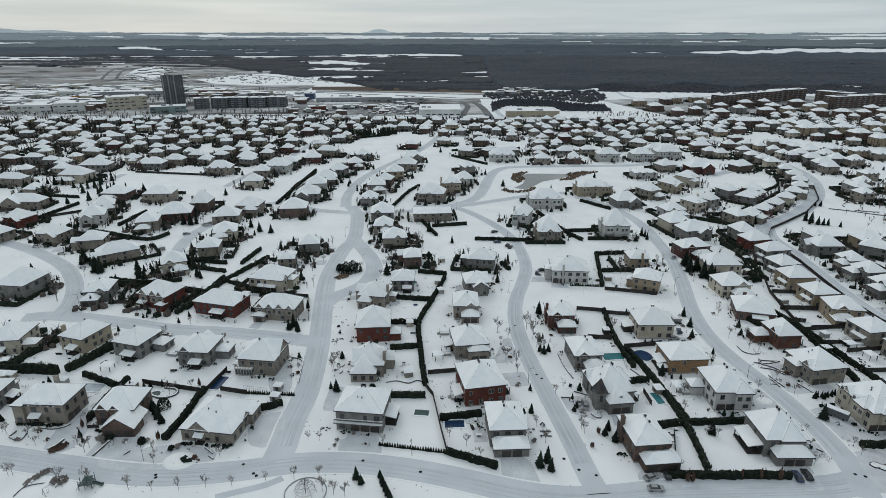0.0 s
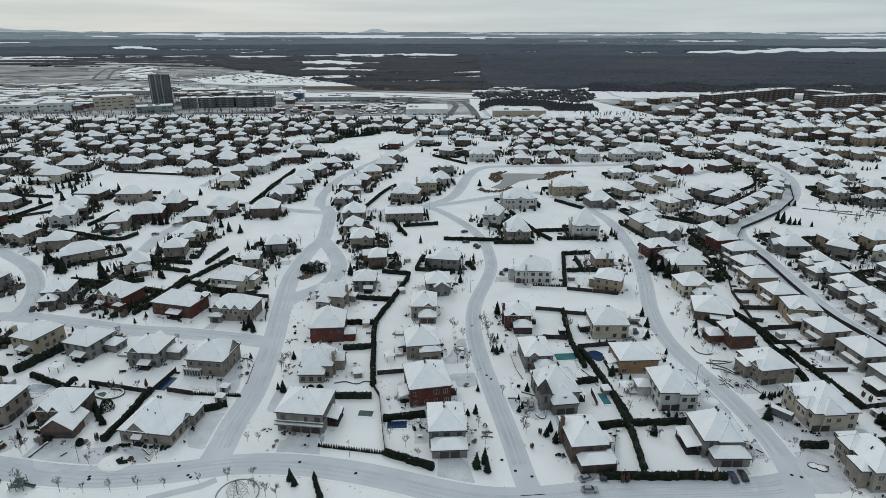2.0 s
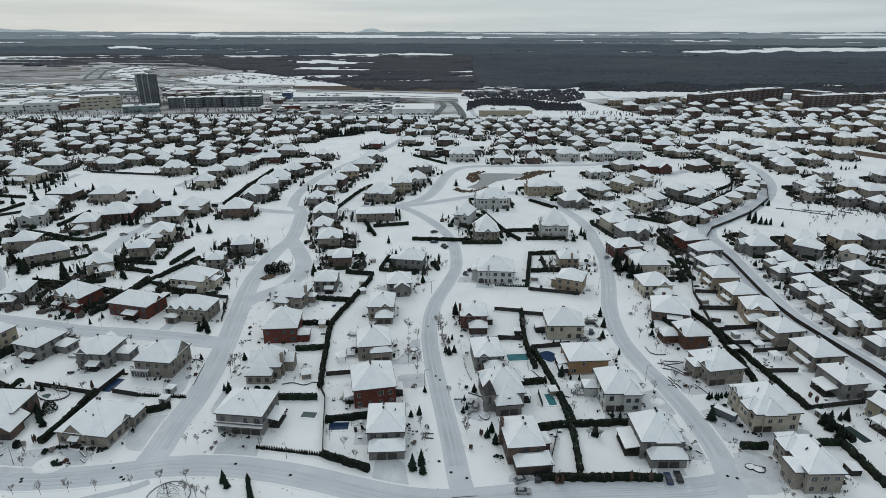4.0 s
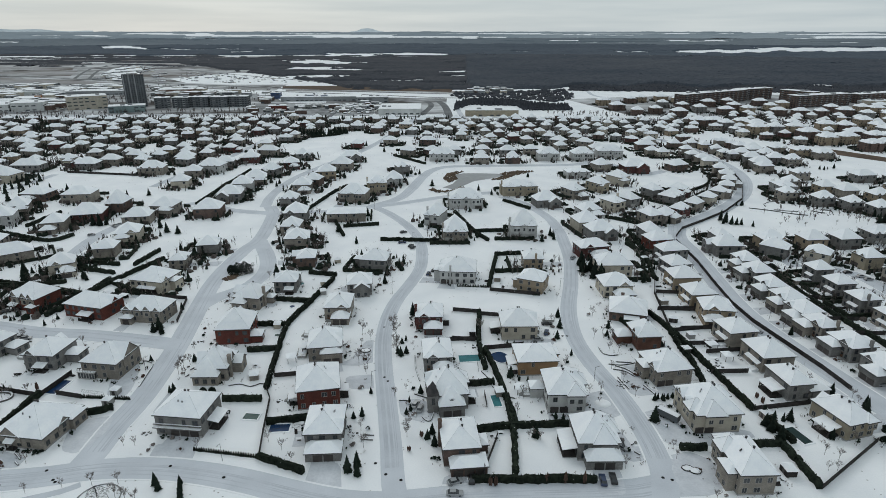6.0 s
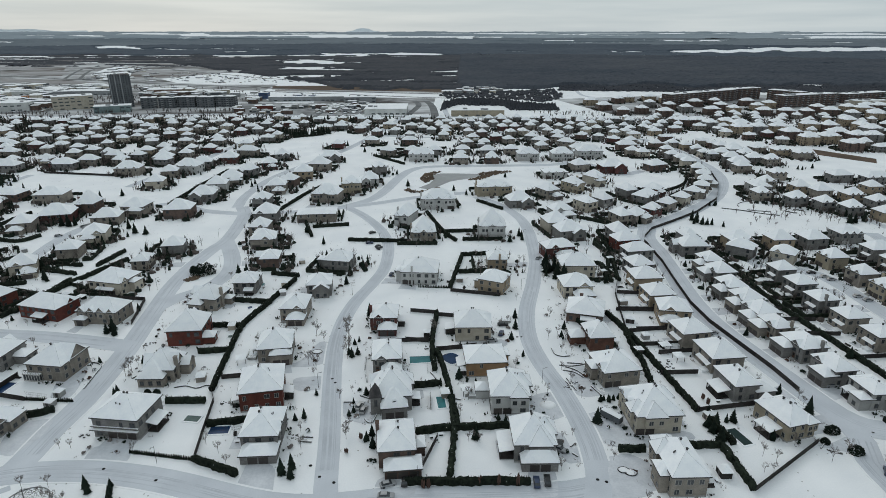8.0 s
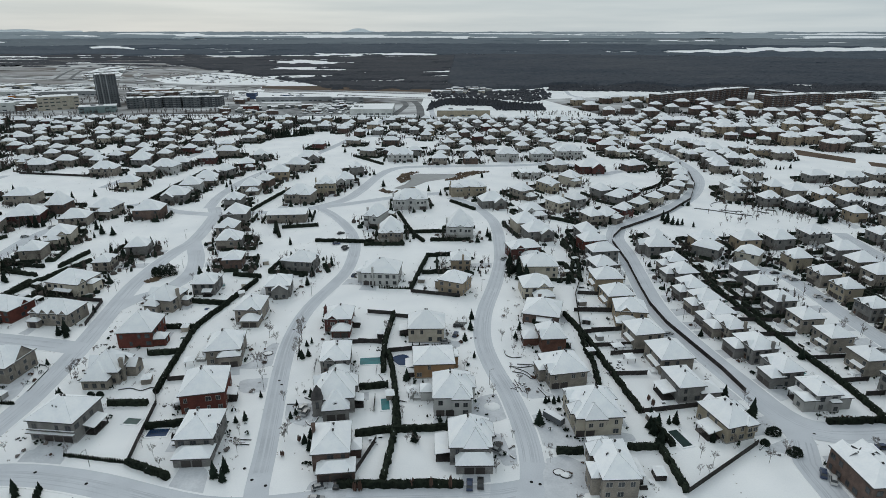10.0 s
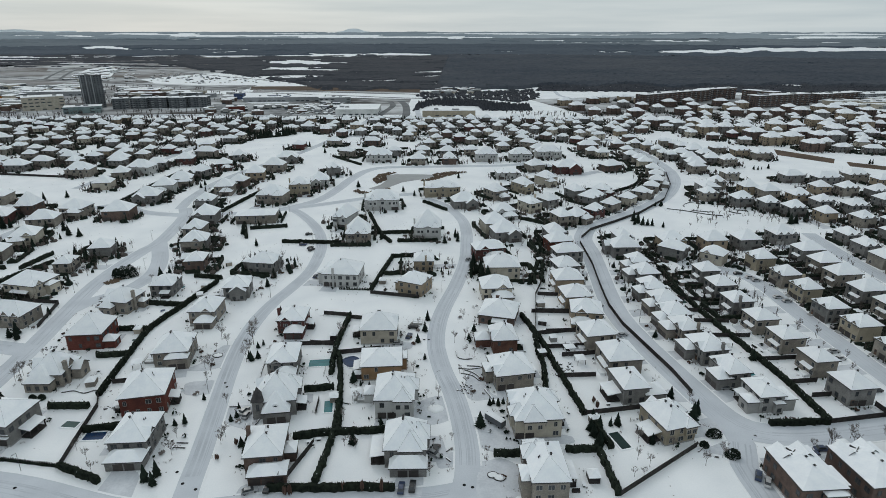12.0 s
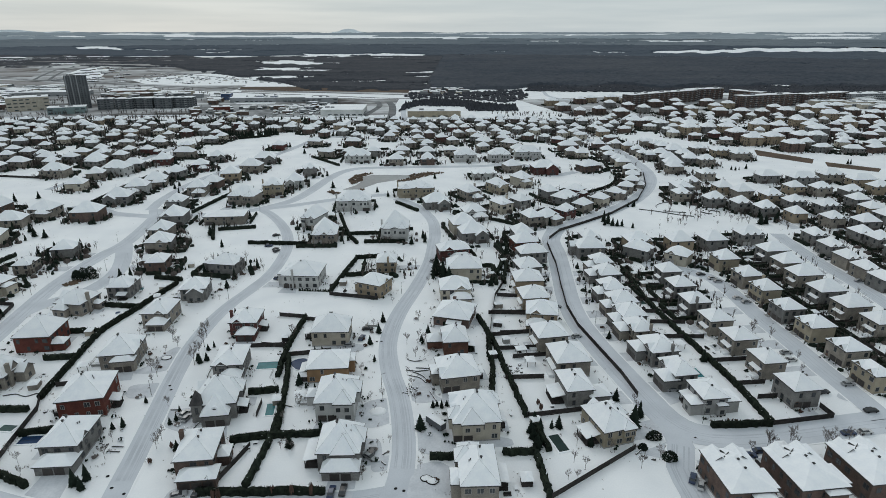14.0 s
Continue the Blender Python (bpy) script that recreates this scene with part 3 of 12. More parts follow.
    if style == "R":
        for k, (sx, sy, ln, a) in enumerate(((-0.18, 0.2, 3.0, -50), (-0.1, 0.3, 1.6, 20), (0.3, 0.28, 1.0, 10))):
            zz = eave + (min(w, d) / 2 + 0.55 - max(abs(sx) * w - max(0, (w - d) / 2), abs(sy) * d - max(0, (d - w) / 2), 0)) * pitch + 0.24
            st = Shape().add([(-0.2, 0, 0), (0.2, -0.12, 0), (0.1, ln, 0), (-0.05, ln, 0), (-0.2, 0, -0.5), (0.2, -0.12, -0.5), (0.1, ln, -0.5), (-0.05, ln, -0.5)],
                             [(0, 1, 2, 3), (0, 4, 5, 1), (1, 5, 6, 2), (2, 6, 7, 3), (3, 7, 4, 0)])
            part("bare_streak", st.mesh("bare_streak", ["shingle"]), main, pose(sx * w, sy * d, zz, 0, 0, a), label="dark shingles blown bare of snow")
    # garage doors and the entrance
    if style == "Z":
        total = 0
    elif style != "R":
        n = 2 if near else 1
        gw = 2.75 if near else 4.9
        total = n * gw + (n - 1) * 0.45
        if not wings:
            garage_x = x0 + total / 2 + 0.8 if rg.random() < 0.5 else x1 - total / 2 - 0.8
        if seen["S"]:
            gm = shared(("garage", gw, door_tone), lambda: garage_mesh(gw, door_tone))
            for k in range(n):
                part("garage_door", gm, thing, pose(garage_x - total / 2 + gw / 2 + k * (gw + 0.45), garage_y - 0.02, 0.05))
        if seen["S"] and near:
            dm = shared("front_door", lambda: Shape().box(-0.55, -0.08, 0, 0.55, 0.05, 2.25).box(-0.4, -0.1, 1.2, 0.4, -0.07, 2.0, 1).mesh("front_door", ["door_wood", "glass"]))
            ex = -garage_x if abs(garage_x) > 1.8 else (x0 + 1.6)
            part("front_door", dm, thing, pose(ex, y0 - 0.02, 0.5))
            st = shared("steps", lambda: Shape().box(-1.3, -1.7, -0.1, 1.3, 0, 0.17).box(-1.2, -1.3, 0.17, 1.2, 0, 0.34).box(-1.1, -0.9, 0.34, 1.1, 0, 0.5).mesh("steps", ["concrete"]))
            part("steps", st, thing, pose(ex, y0, 0))
    else:
        ex = 0
    # windows, storey by storey, on the sides that can be seen
    joined = Shape()
    for face, fw, ang in (("S", w, 0), ("E", d, 90), ("N", w, 180), ("W", d, 270)):
        if not seen[face] or (not near and not faced[face]):
            continue
        off = (d if face in "SN" else w) / 2 + 0.015
        n = max(2, int(fw / (3.3 if near else 4.6)))
        for s in range(storeys):
            z = (0.95 if s == 0 else 0.9 + s * (eave - 0.3) / storeys)
            for k in range(n):
                if rg.random() < (0.16 if face in "SN" else 0.3) or (not near and s == 0 and k % 2):
                    continue
                u = -fw / 2 + fw * (k + 0.5) / n + rg.uniform(-0.2, 0.2)
                if face == "S" and s == 0:
                    if any(wx0 - 0.8 < u < wx1 + 0.8 for wx0, _, wx1, _, _, hv in wings if hv):
                        continue
                    if not wings and style not in "RZ" and abs(u - garage_x) < total / 2 + 0.9:
                        continue
                    if style not in "RZ" and abs(u - (-garage_x if abs(garage_x) > 1.8 else x0 + 1.6)) < 1.4:
                        continue
                if face == "S" and s == 1 and style in ("X", "C") and any(wx0 - 0.5 < u < wx1 + 0.5 for wx0, _, wx1, _, _, _ in wings):
                    continue
                ww, wh = rg.choice(((1.3, 1.6), (1.7, 1.6), (1.0, 1.6)))
                if near:
                    window(thing, ww, wh, pose(0, 0, 0, 0, 0, ang) @ pose(u, -off, z), tone, full)
                else:
                    q = pose(0, 0, 0, 0, 0, ang)
                    b = Shape().box(u - ww / 2 - 0.1, -off - 0.05, z - 0.1, u + ww / 2 + 0.1, -off + 0.03, z + wh + 0.1, 0).box(u - ww / 2, -off - 0.09, z, u + ww / 2, -off, z + wh, 1)
                    k0 = len(joined.v)
                    joined.v += [tuple(q @ Vector(v)) for v in b.v]
                    joined.f += [tuple(i + k0 for i in f) for f in b.f]
                    joined.s += b.s
    if joined.v:
        tagged(part("glazing", joined.mesh("glazing", [tone, "glass"]), thing), "dark framed windows", kind="stuff")
    if style == "X" and seen["S"]:
        wx0, wy0, wx1 = wings[0][:3]
        window(thing, 1.6, 1.4, pose((wx0 + wx1) / 2, wy0 - 0.015, wings[0][4] * 0.56), tone, full)
    # chimney and roof vents
    if near:
        if style != "Z" and rg.random() < 0.2:
            cs = rg.choice((-1, 1))
            ch = Shape().box(-0.55, -0.45, 0, 0.55, 0.45, eave + 2.9).box(-0.65, -0.55, eave + 2.9, 0.65, 0.55, eave + 3.1)
            part("chimney", ch.mesh("chimney", [wallmat]), thing, pose(cs * (w / 2 + 0.2), rg.uniform(-0.2, 0.3) * d, 0))
        vm = shared("vent", lambda: Shape().box(-0.22, -0.22, 0, 0.22, 0.22, 0.55).box(-0.32, -0.32, 0.55, 0.32, 0.32, 0.68).mesh("roof_vent", ["iron"]))
        run = min(w, d) / 2 + 0.55
        zt = eave + run * pitch
        for k in range(2 if full else 1):
            if w >= d:
                part("roof_vent", vm, main, pose((k - 0.5) * max(0.8, (w - d) * 0.8) + rg.uniform(-0.4, 0.4), 0.7, zt - 0.4))
            else:
                part("roof_vent", vm, main, pose(0.7, (k - 0.5) * max(0.8, (d - w) * 0.8) + rg.uniform(-0.4, 0.4), zt - 0.4))
        for k in range(2 if dist < 215 else 0):
            u = rg.uniform(-0.2, 0.2)
            pm = shared("pipe", lambda: Shape().box(-0.12, -0.12, -0.2, 0.12, 0.12, 0.5).mesh("vent_pipe", ["iron"]))
            yy = -d * rg.uniform(0.15, 0.3)
            zz = eave + (d / 2 + 0.55 + yy) * pitch if w >= d else zt - abs(u * w) * pitch
            if w >= d:
                part("vent_pipe", pm, main, pose(u * w * 0.5, yy, zz + 0.15))
    look_ = LOOKS[wallmat]
    kind_ = {"R": "three-storey row house with snowy gables", "K": "apartment house with a snowy hipped roof"}.get(style, "two-storey house with a snow-covered roof" if storeys > 1 else "low bungalow with a snow-covered roof")
    tagged(thing, look_ + " " + kind_, "apartment house" if style == "K" else "house", group="houses of the estate")
    # a drive from the garage to the street
    dist_r, q = nearest_road(x, y)
    gx, gy = (pose(x, y, 0, 0, 0, rot) @ Vector((garage_x, garage_y, 0))).xy
    BUILT[thing] = (w, d, eave, wallmat, pitch, tone, full)
    if style not in "RKZ" and dist < 560:
        fx, fy = math.sin(turn), -math.cos(turn)
        dr, q = nearest_road(gx, gy)
        reach = max(3.0, min(26.0, (q[0] - gx) * fx + (q[1] - gy) * fy))
        if (q[0] - gx) * fx + (q[1] - gy) * fy > 2:
            hw = 3.1
            side = Vector((-fy, fx, 0))
            a, b = Vector((gx, gy, 0.02)), Vector((gx + fx * reach, gy + fy * reach, 0.02))
            vs = [a - side * hw, a + side * hw, b + side * (hw + 0.8), b - side * (hw + 0.8)]
            dv = new("driveway", mesh_of("driveway", vs, [(0, 1, 2, 3)], ["drive_snow"]))
            tagged(dv, "driveway with grey thin snow before a garage", "driveway", kind="structure")
    return thing


BUILT = {}


def side_of(h, side):
    """The pose of one side of a house (front, right, back, left: 0 to 3) and how far out and how long it is."""
    w, d = BUILT[h][:2]
    return pose(0, 0, 0, 0, 0, 90 * side), (d if side % 2 == 0 else w) / 2, (w if side % 2 == 0 else d)


def doors(h, side, u, n, out=0.0):
    """n garage doors in a row on a side."""
    m, off, run = side_of(h, side)
    gm = shared(("garage", 2.75, "garage_dark"), lambda: garage_mesh(2.75, "garage_dark"))
    total = n * 2.75 + (n - 1) * 0.45
    for k in range(n):
        part("garage_door", gm, h, m @ pose(u * run - total / 2 + 1.375 + k * 3.2, -off - out - 0.03, 0.05))
    a = h.matrix_world @ m @ Vector((u * run, -off - out, 0.02))
    dv = (h.matrix_world.to_3x3() @ m.to_3x3()) @ Vector((0, -1, 0))
    dr, q = nearest_road(a.x, a.y)
    reach = max(6.0, min(26.0, (q[0] - a.x) * dv.x + (q[1] - a.y) * dv.y))
    sd = Vector((-dv.y, dv.x, 0))
    hw = total / 2 + 0.5
    b = a + dv * reach
    ob = new("driveway", mesh_of("driveway", [a - sd * hw, a + sd * hw, b + sd * (hw + 1), b - sd * (hw + 1)], [(0, 1, 2, 3)], ["drive_snow"]))
    tagged(ob, "driveway with grey thin snow before a garage", "driveway", kind="structure")


def wing(h, side, u, w, out, z, n_doors=0, top="hip"):
    """A lower part built out from one side."""
    m, off, run = side_of(h, side)
    _, _, eave, wallmat, pitch, tone, full = BUILT[h]
    x0, x1 = u * run - w / 2, u * run + w / 2
    part("wing_wall", Shape().box(x0, -off - out, -0.3, x1, -off + 0.2, z).mesh("wing_wall", [wallmat]), h, m)
    if top == "gable":
        g = w * 0.36
        gb = part("gable", Shape().gable((x0 + x1) / 2, -off - out, -off + 3.5, w, z, g).mesh("gable", [wallmat]), h, m)
        sh = Shape()
        k, hw = g / (w / 2), w / 2 + 0.4
        for lift, t, slot in ((0.02, 0.16, 0), (0.19, 0.16, 1)):
            for sg in (-1, 1):
                xc = (x0 + x1) / 2
                a = [(xc, -off - out - 0.4, z + g + lift), (xc + sg * hw, -off - out - 0.4, z + g + lift - k * hw), (xc + sg * hw, -off + 3.5, z + g + lift - k * hw), (xc, -off + 3.5, z + g + lift)]
                b = [(p[0], p[1], p[2] + t) for p in a]
                sh.add(a + b, [(0, 1, 2, 3), (7, 6, 5, 4), (0, 4, 5, 1), (1, 5, 6, 2), (2, 6, 7, 3), (3, 7, 4, 0)], slot)
        part("gable_roof", sh.mesh("gable_roof", ["shingle", "roof_snow"]), gb)
    else:
        r = part("wing_roof", Shape().hip(x0 - 0.45, -off - out - 0.45, x1 + 0.45, -off + 1.6, z, pitch * 0.8, drop=0.2).mesh("wing_roof", ["shingle"]), h, m)
        part("snow_layer", Shape().hip(x0 - 0.45, -off - out - 0.45, x1 + 0.45, -off + 1.6, z, pitch * 0.8, drop=-0.03, lift=0.17, inset=0.1).mesh("snow_layer", ["roof_snow"]), r, label="even layer of fresh snow")
    if n_doors:
        doors(h, side, u, n_doors, out)
    else:
        for k in range(max(1, int(w / 3))):
            window(h, 1.3, 1.4, m @ pose(x0 + w * (k + 0.5) / max(1, int(w / 3)), -off - out - 0.015, 0.9), tone, full)


def front_gable(h, side, u, w, high, depth=4.0, facing=""):
    """A cross gable over one side, flush with the wall, with a window under it."""
    m, off, run = side_of(h, side)
    _, _, eave, wallmat, pitch, tone, full = BUILT[h]
    wallmat = facing or wallmat
    x = u * run
    gb = part("gable", Shape().gable(x, -off - 0.3, -off + depth, w, eave - 0.1, high, drop=eave * 0.5).mesh("gable", [wallmat]), h, m)
    sh = Shape()
    k, hw = high / (w / 2), w / 2 + 0.35
    for lift, t, slot in ((0.02, 0.16, 0), (0.19, 0.15, 1)):
        for sg in (-1, 1):
            z = eave - 0.1 + high + lift
            a = [(x, -off - 0.65, z), (x + sg * hw, -off - 0.65, z - k * hw), (x + sg * hw, -off + depth, z - k * hw), (x, -off + depth, z)]
            b = [(p[0], p[1], p[2] + t) for p in a]
            sh.add(a + b, [(0, 1, 2, 3), (7, 6, 5, 4), (0, 4, 5, 1), (1, 5, 6, 2), (2, 6, 7, 3), (3, 7, 4, 0)], slot)
    part("gable_roof", sh.mesh("gable_roof", ["shingle", "roof_snow"]), gb)
    window(h, 1.3, 1.4, m @ pose(x, -off - 0.315, eave * 0.58), tone, full)


def cross_roof(h, side, u, w, out, slope):
    """A full-height bay with a steep hipped roof of its own that runs back into the main one."""
    m, off, run = side_of(h, side)
    _, _, eave, wallmat, pitch, tone, full = BUILT[h]
    x0, x1 = u * run - w / 2, u * run + w / 2
    part("wing_wall", Shape().box(x0, -off - out, 3.0, x1, -off + 0.2, eave).mesh("wing_wall", [wallmat]), h, m)
    r = part("wing_roof", Shape().hip(x0 - 0.45, -off - out - 0.45, x1 + 0.45, -off + w, eave, slope, drop=0.2).mesh("wing_roof", ["shingle"]), h, m)
    part("snow_layer", Shape().hip(x0 - 0.45, -off - out - 0.45, x1 + 0.45, -off + w, eave, slope, drop=-0.03, lift=0.17, inset=0.1).mesh("snow_layer", ["roof_snow"]), r, label="even layer of fresh snow")
    zr, half, yr = eave + (w / 2 + 0.45) * slope + 0.2, w / 2 + 0.45, -off - out - 0.45
    tr = Shape().tube((u * run, yr + half, zr), (u * run, -off + w - half, zr), 0.05, 0.05, 5)
    for sg in (-1, 1):
        tr.tube((u * run, yr + half, zr), (u * run + sg * half, yr, eave + 0.2), 0.05, 0.05, 5)
        tr.tube((u * run, -off + w - half, zr), (u * run + sg * half * 0.3, -off + w - half * 0.7, zr - half * 0.3 * slope), 0.05, 0.05, 5)
    part("ridge_trim", tr.mesh("ridge_trim", ["ridge"]), r)
    for k in (-0.25, 0.25):
        window(h, 1.3, 1.4, m @ pose(u * run + k * w, -off - out - 0.015, eave * 0.6), tone, full)


def bay(h, side, u, w, out, z, slope, back=4.0, n_doors=0):
    """A part built out from one side with its own eave and a steep hipped roof that runs back into the main one."""
    m, off, run = side_of(h, side)
    _, _, eave, wallmat, pitch, tone, full = BUILT[h]
    x0, x1 = u * run - w / 2, u * run + w / 2
    part("wing_wall", Shape().box(x0, -off - out, -0.3, x1, -off + 0.2, z).mesh("wing_wall", [wallmat]), h, m)
    r = part("wing_roof", Shape().hip(x0 - 0.45, -off - out - 0.45, x1 + 0.45, -off + back, z, slope, drop=0.2).mesh("wing_roof", ["shingle"]), h, m)
    part("snow_layer", Shape().hip(x0 - 0.45, -off - out - 0.45, x1 + 0.45, -off + back, z, slope, drop=-0.03, lift=0.17, inset=0.1).mesh("snow_layer", ["roof_snow"]), r, label="even layer of fresh snow")
    if n_doors:
        doors(h, side, u, n_doors, out)
    else:
        for k in range(max(1, int(w / 3))):
            window(h, 1.3, 1.6, m @ pose(x0 + w * (k + 0.5) / max(1, int(w / 3)), -off - out - 0.015, 0.9), tone, full)


def arched_dormer(h, side, u, out, z):
    """A small round-topped dormer window in a roof slope."""
    m, off, run = side_of(h, side)
    arc = [(-0.8, 0)] + [(-0.8 * math.cos(k * math.pi / 8), 0.7 + 0.8 * math.sin(k * math.pi / 8)) for k in range(9)] + [(0.8, 0)]
    n = len(arc)
    s = Shape()
    for size, y0, y1, slot in ((1.25, 0.0, 2.2, 0), (0.8, -0.06, 0.1, 1)):
        vs = [(a * size, y, b * size) for y in (y0, y1) for a, b in arc]
        s.add(vs, [tuple(range(n - 1, -1, -1)), tuple(range(n, 2 * n))] + [(j, j + 1, n + j + 1, n + j) for j in range(n - 1)], slot)
    part("dormer", s.mesh("dormer", ["roof_snow", "glass"]), h, m @ pose(u * run, -off - out, z), label="small arched dormer window under snow")


def canopy_roof(h, side, z, out):
    """A dark flat canopy along a whole side with a snowy top."""
    m, off, run = side_of(h, side)
    c = part("canopy", Shape().box(-run / 2 - 0.6, -off - out, z, run / 2 + 0.3, -off, z + 0.3).mesh("canopy", ["fascia"]), h, m, label="dark canopy above the garage doors")
    part("snow_layer", Shape().box(-run / 2 - 0.5, -off - out + 0.1, z + 0.3, run / 2 + 0.2, -off, z + 0.38).mesh("snow_layer", ["roof_snow"]), c)


def turret(h, side, u, w, out, slope):
    """A square stair tower with a steep pointed roof."""
    m, off, run = side_of(h, side)
    _, _, eave, wallmat, pitch, tone, full = BUILT[h]
    x0, x1 = u * run - w / 2, u * run + w / 2
    part("turret_wall", Shape().box(x0, -off - out, -0.3, x1, -off - out + w, eave + 0.8).mesh("turret_wall", [wallmat]), h, m)
    r = part("turret_roof", Shape().hip(x0 - 0.35, -off - out - 0.35, x1 + 0.35, -off - out + w + 0.35, eave + 0.8, slope, drop=0.2).mesh("turret_roof", ["shingle"]), h, m)
    part("snow_layer", Shape().hip(x0 - 0.35, -off - out - 0.35, x1 + 0.35, -off - out + w + 0.35, eave + 0.8, slope, drop=-0.03, lift=0.14, inset=0.1).mesh("snow_layer", ["roof_snow"]), r, label="even layer of fresh snow")
    window(h, 0.9, 2.4, m @ pose(u * run, -off - out - 0.015, 3.2), tone, full)


def porch(h, side, u, w, out, z):
    """A snowy roof on posts against one side, over a low deck."""
    m, off, run = side_of(h, side)
    x0, x1 = u * run - w / 2, u * run + w / 2
    part("deck", Shape().box(x0, -off - out, 0, x1, -off, 0.5).mesh("deck", ["fence_dark"]), h, m)
    pr = Shape().add([(x0 - 0.3, -off, z + 0.7), (x1 + 0.3, -off, z + 0.7), (x1 + 0.3, -off - out - 0.3, z), (x0 - 0.3, -off - out - 0.3, z),
                      (x0 - 0.3, -off, z + 1.0), (x1 + 0.3, -off, z + 1.0), (x1 + 0.3, -off - out - 0.3, z + 0.3), (x0 - 0.3, -off - out - 0.3, z + 0.3)],
                     [(0, 1, 2, 3), (7, 6, 5, 4), (0, 4, 5, 1), (1, 5, 6, 2), (2, 6, 7, 3), (3, 7, 4, 0)])
    part("porch_roof", pr.mesh("porch_roof", ["roof_snow"]), h, m)
    post = shared(("porch_post", z), lambda: Shape().box(-0.12, -0.12, 0, 0.12, 0.12, z + 0.05).mesh("post", ["fence_dark"]))
    n = max(2, int(w / 3) + 1)
    for k in range(n):
        part("post", post, h, m @ pose(x0 + 0.2 + (w - 0.4) * k / (n - 1), -off - out + 0.2, 0))


def chimney(h, side, u, high=2.8):
    m, off, run = side_of(h, side)
    eave, wallmat = BUILT[h][2:4]
    part("chimney", Shape().box(-0.7, -0.5, 0, 0.7, 0.5, eave + high).box(-0.8, -0.6, eave + high, 0.8, 0.6, eave + high + 0.25).mesh("chimney", [wallmat]), h, m @ pose(u * run, -off - 0.25, 0))


WALLS = list(LOOKS)
FAR_ROOFS = Shape()


def far_house(style, wallmat, x, y, rot, w, d, eave, slope=0.0):
    """A house too far off to pick out singly: walls, roof, snow, windows in the joined stock."""
    rg = rng_of("far", x, y)
    m = pose(x, y, 0, 0, 0, rot)
    PLACED.append((x, y, rot, w, d))
    k = len(WALLS)
    if style != "K":
        eave, w, d = 5.9, w * 0.92, d * 0.92
    s = Shape().box(-w / 2, -d / 2, -0.3, w / 2, d / 2, eave, WALLS.index(wallmat))
    p = slope or 0.60 + 0.2 * rg.random()
    s.hip(-w / 2 - 0.4, -d / 2 - 0.4, w / 2 + 0.4, d / 2 + 0.4, eave, p, drop=0.25, slot=k)
    s.hip(-w / 2 - 0.4, -d / 2 - 0.4, w / 2 + 0.4, d / 2 + 0.4, eave, p, drop=-0.03, lift=0.2, inset=0.1, slot=k + 1)
    n = 2 if style == "K" else rg.choice((0, 1, 2))
    for j in range(n):
        gx = -w / 2 + w * (j + 0.5) / n
        for face in (-1, 1):
            s.gable(gx, face * d / 2 - 1.5, face * d / 2 + 1.5, 4.2, eave - 0.2, 1.9, drop=eave - 0.4, slot=WALLS.index(wallmat))
            s.gable(gx, face * d / 2 - 1.8, face * d / 2 + 1.8, 4.9, eave + 0.05, 2.1, drop=0.1, slot=k + 1)
    for side, fw, off in ((0, w, d / 2), (1, d, w / 2), (2, w, d / 2), (3, d, w / 2)):
        q = pose(0, 0, 0, 0, 0, 90 * side)
        for st in range(3 if style == "K" else 2):
            for j in range(max(2, int(fw / 4))):
                if rg.random() < 0.35:
                    continue
                u = -fw / 2 + fw * (j + 0.5) / max(2, int(fw / 4))
                wv = Shape().box(u - 0.75, -off - 0.06, 0.9 + 2.7 * st, u + 0.75, -off + 0.1, 2.3 + 2.7 * st)
                s.add([q @ Vector(v) for v in wv.v], wv.f, k + 2)
    FAR_ROOFS.v, base = FAR_ROOFS.v + [tuple(m @ Vector(v)) for v in s.v], len(FAR_ROOFS.v)
    FAR_ROOFS.f += [tuple(i + base for i in f) for f in s.f]
    FAR_ROOFS.s += s.s


h = house("Z", "stone_grey", -148.5, 172, 2, 12.5, 10, 6.2, 0.6)
porch(h, 1, 0.1, 4, 2.6, 2.6)
wing(h, 2, -0.2, 5, 3, 3.4)
h = house("Z", "stone_beige", -122.6, 166.4, -2.7, 16, 11.5, 7.4, 0.62)
arched_dormer(h, 0, -0.27, 0.15, 6.5)
arched_dormer(h, 0, 0.25, 0.15, 6.5)
arched_dormer(h, 0, -0.02, 0.15, 6.6)
bay(h, 0, -0.42, 3.4, 1.0, 7.2, 0.62, 3)
porch(h, 0, -0.1, 3.2, 1.6, 3.0)
doors(h, 1, -0.15, 2)
chimney(h, 2, 0.1)
h = house("Z", "brick_brown", -98.4, 165.8, 0.4, 12.5, 12, 6, 0.75)
front_gable(h, 0, -0.3, 3.6, 2.2)
front_gable(h, 0, 0.02, 3.0, 1.8)
wing(h, 0, 0.3, 10, 6, 3.3, 3, "gable")
h = house("Z", "stone_beige", -64.4, 159.7, -8.7, 17, 17, 4.4, 0.72)
front_gable(h, 0, -0.14, 7.0, 3.4, 7)
porch(h, 0, -0.12, 2.6, 1.6, 2.8)
front_gable(h, 1, 0.0, 4.5, 2)
wing(h, 1, 0.3, 6, 1.5, 4)
h = house("Z", "stone_grey", -18.4, 163.7, -6.6, 15, 13.5, 7.4, 0.62)
doors(h, 0, 0.12, 3)
canopy_roof(h, 0, 3.1, 1.2)
canopy_roof(h, 0, 4.0, 0.5)
porch(h, 1, 0.05, 6.5, 3.4, 3.0)
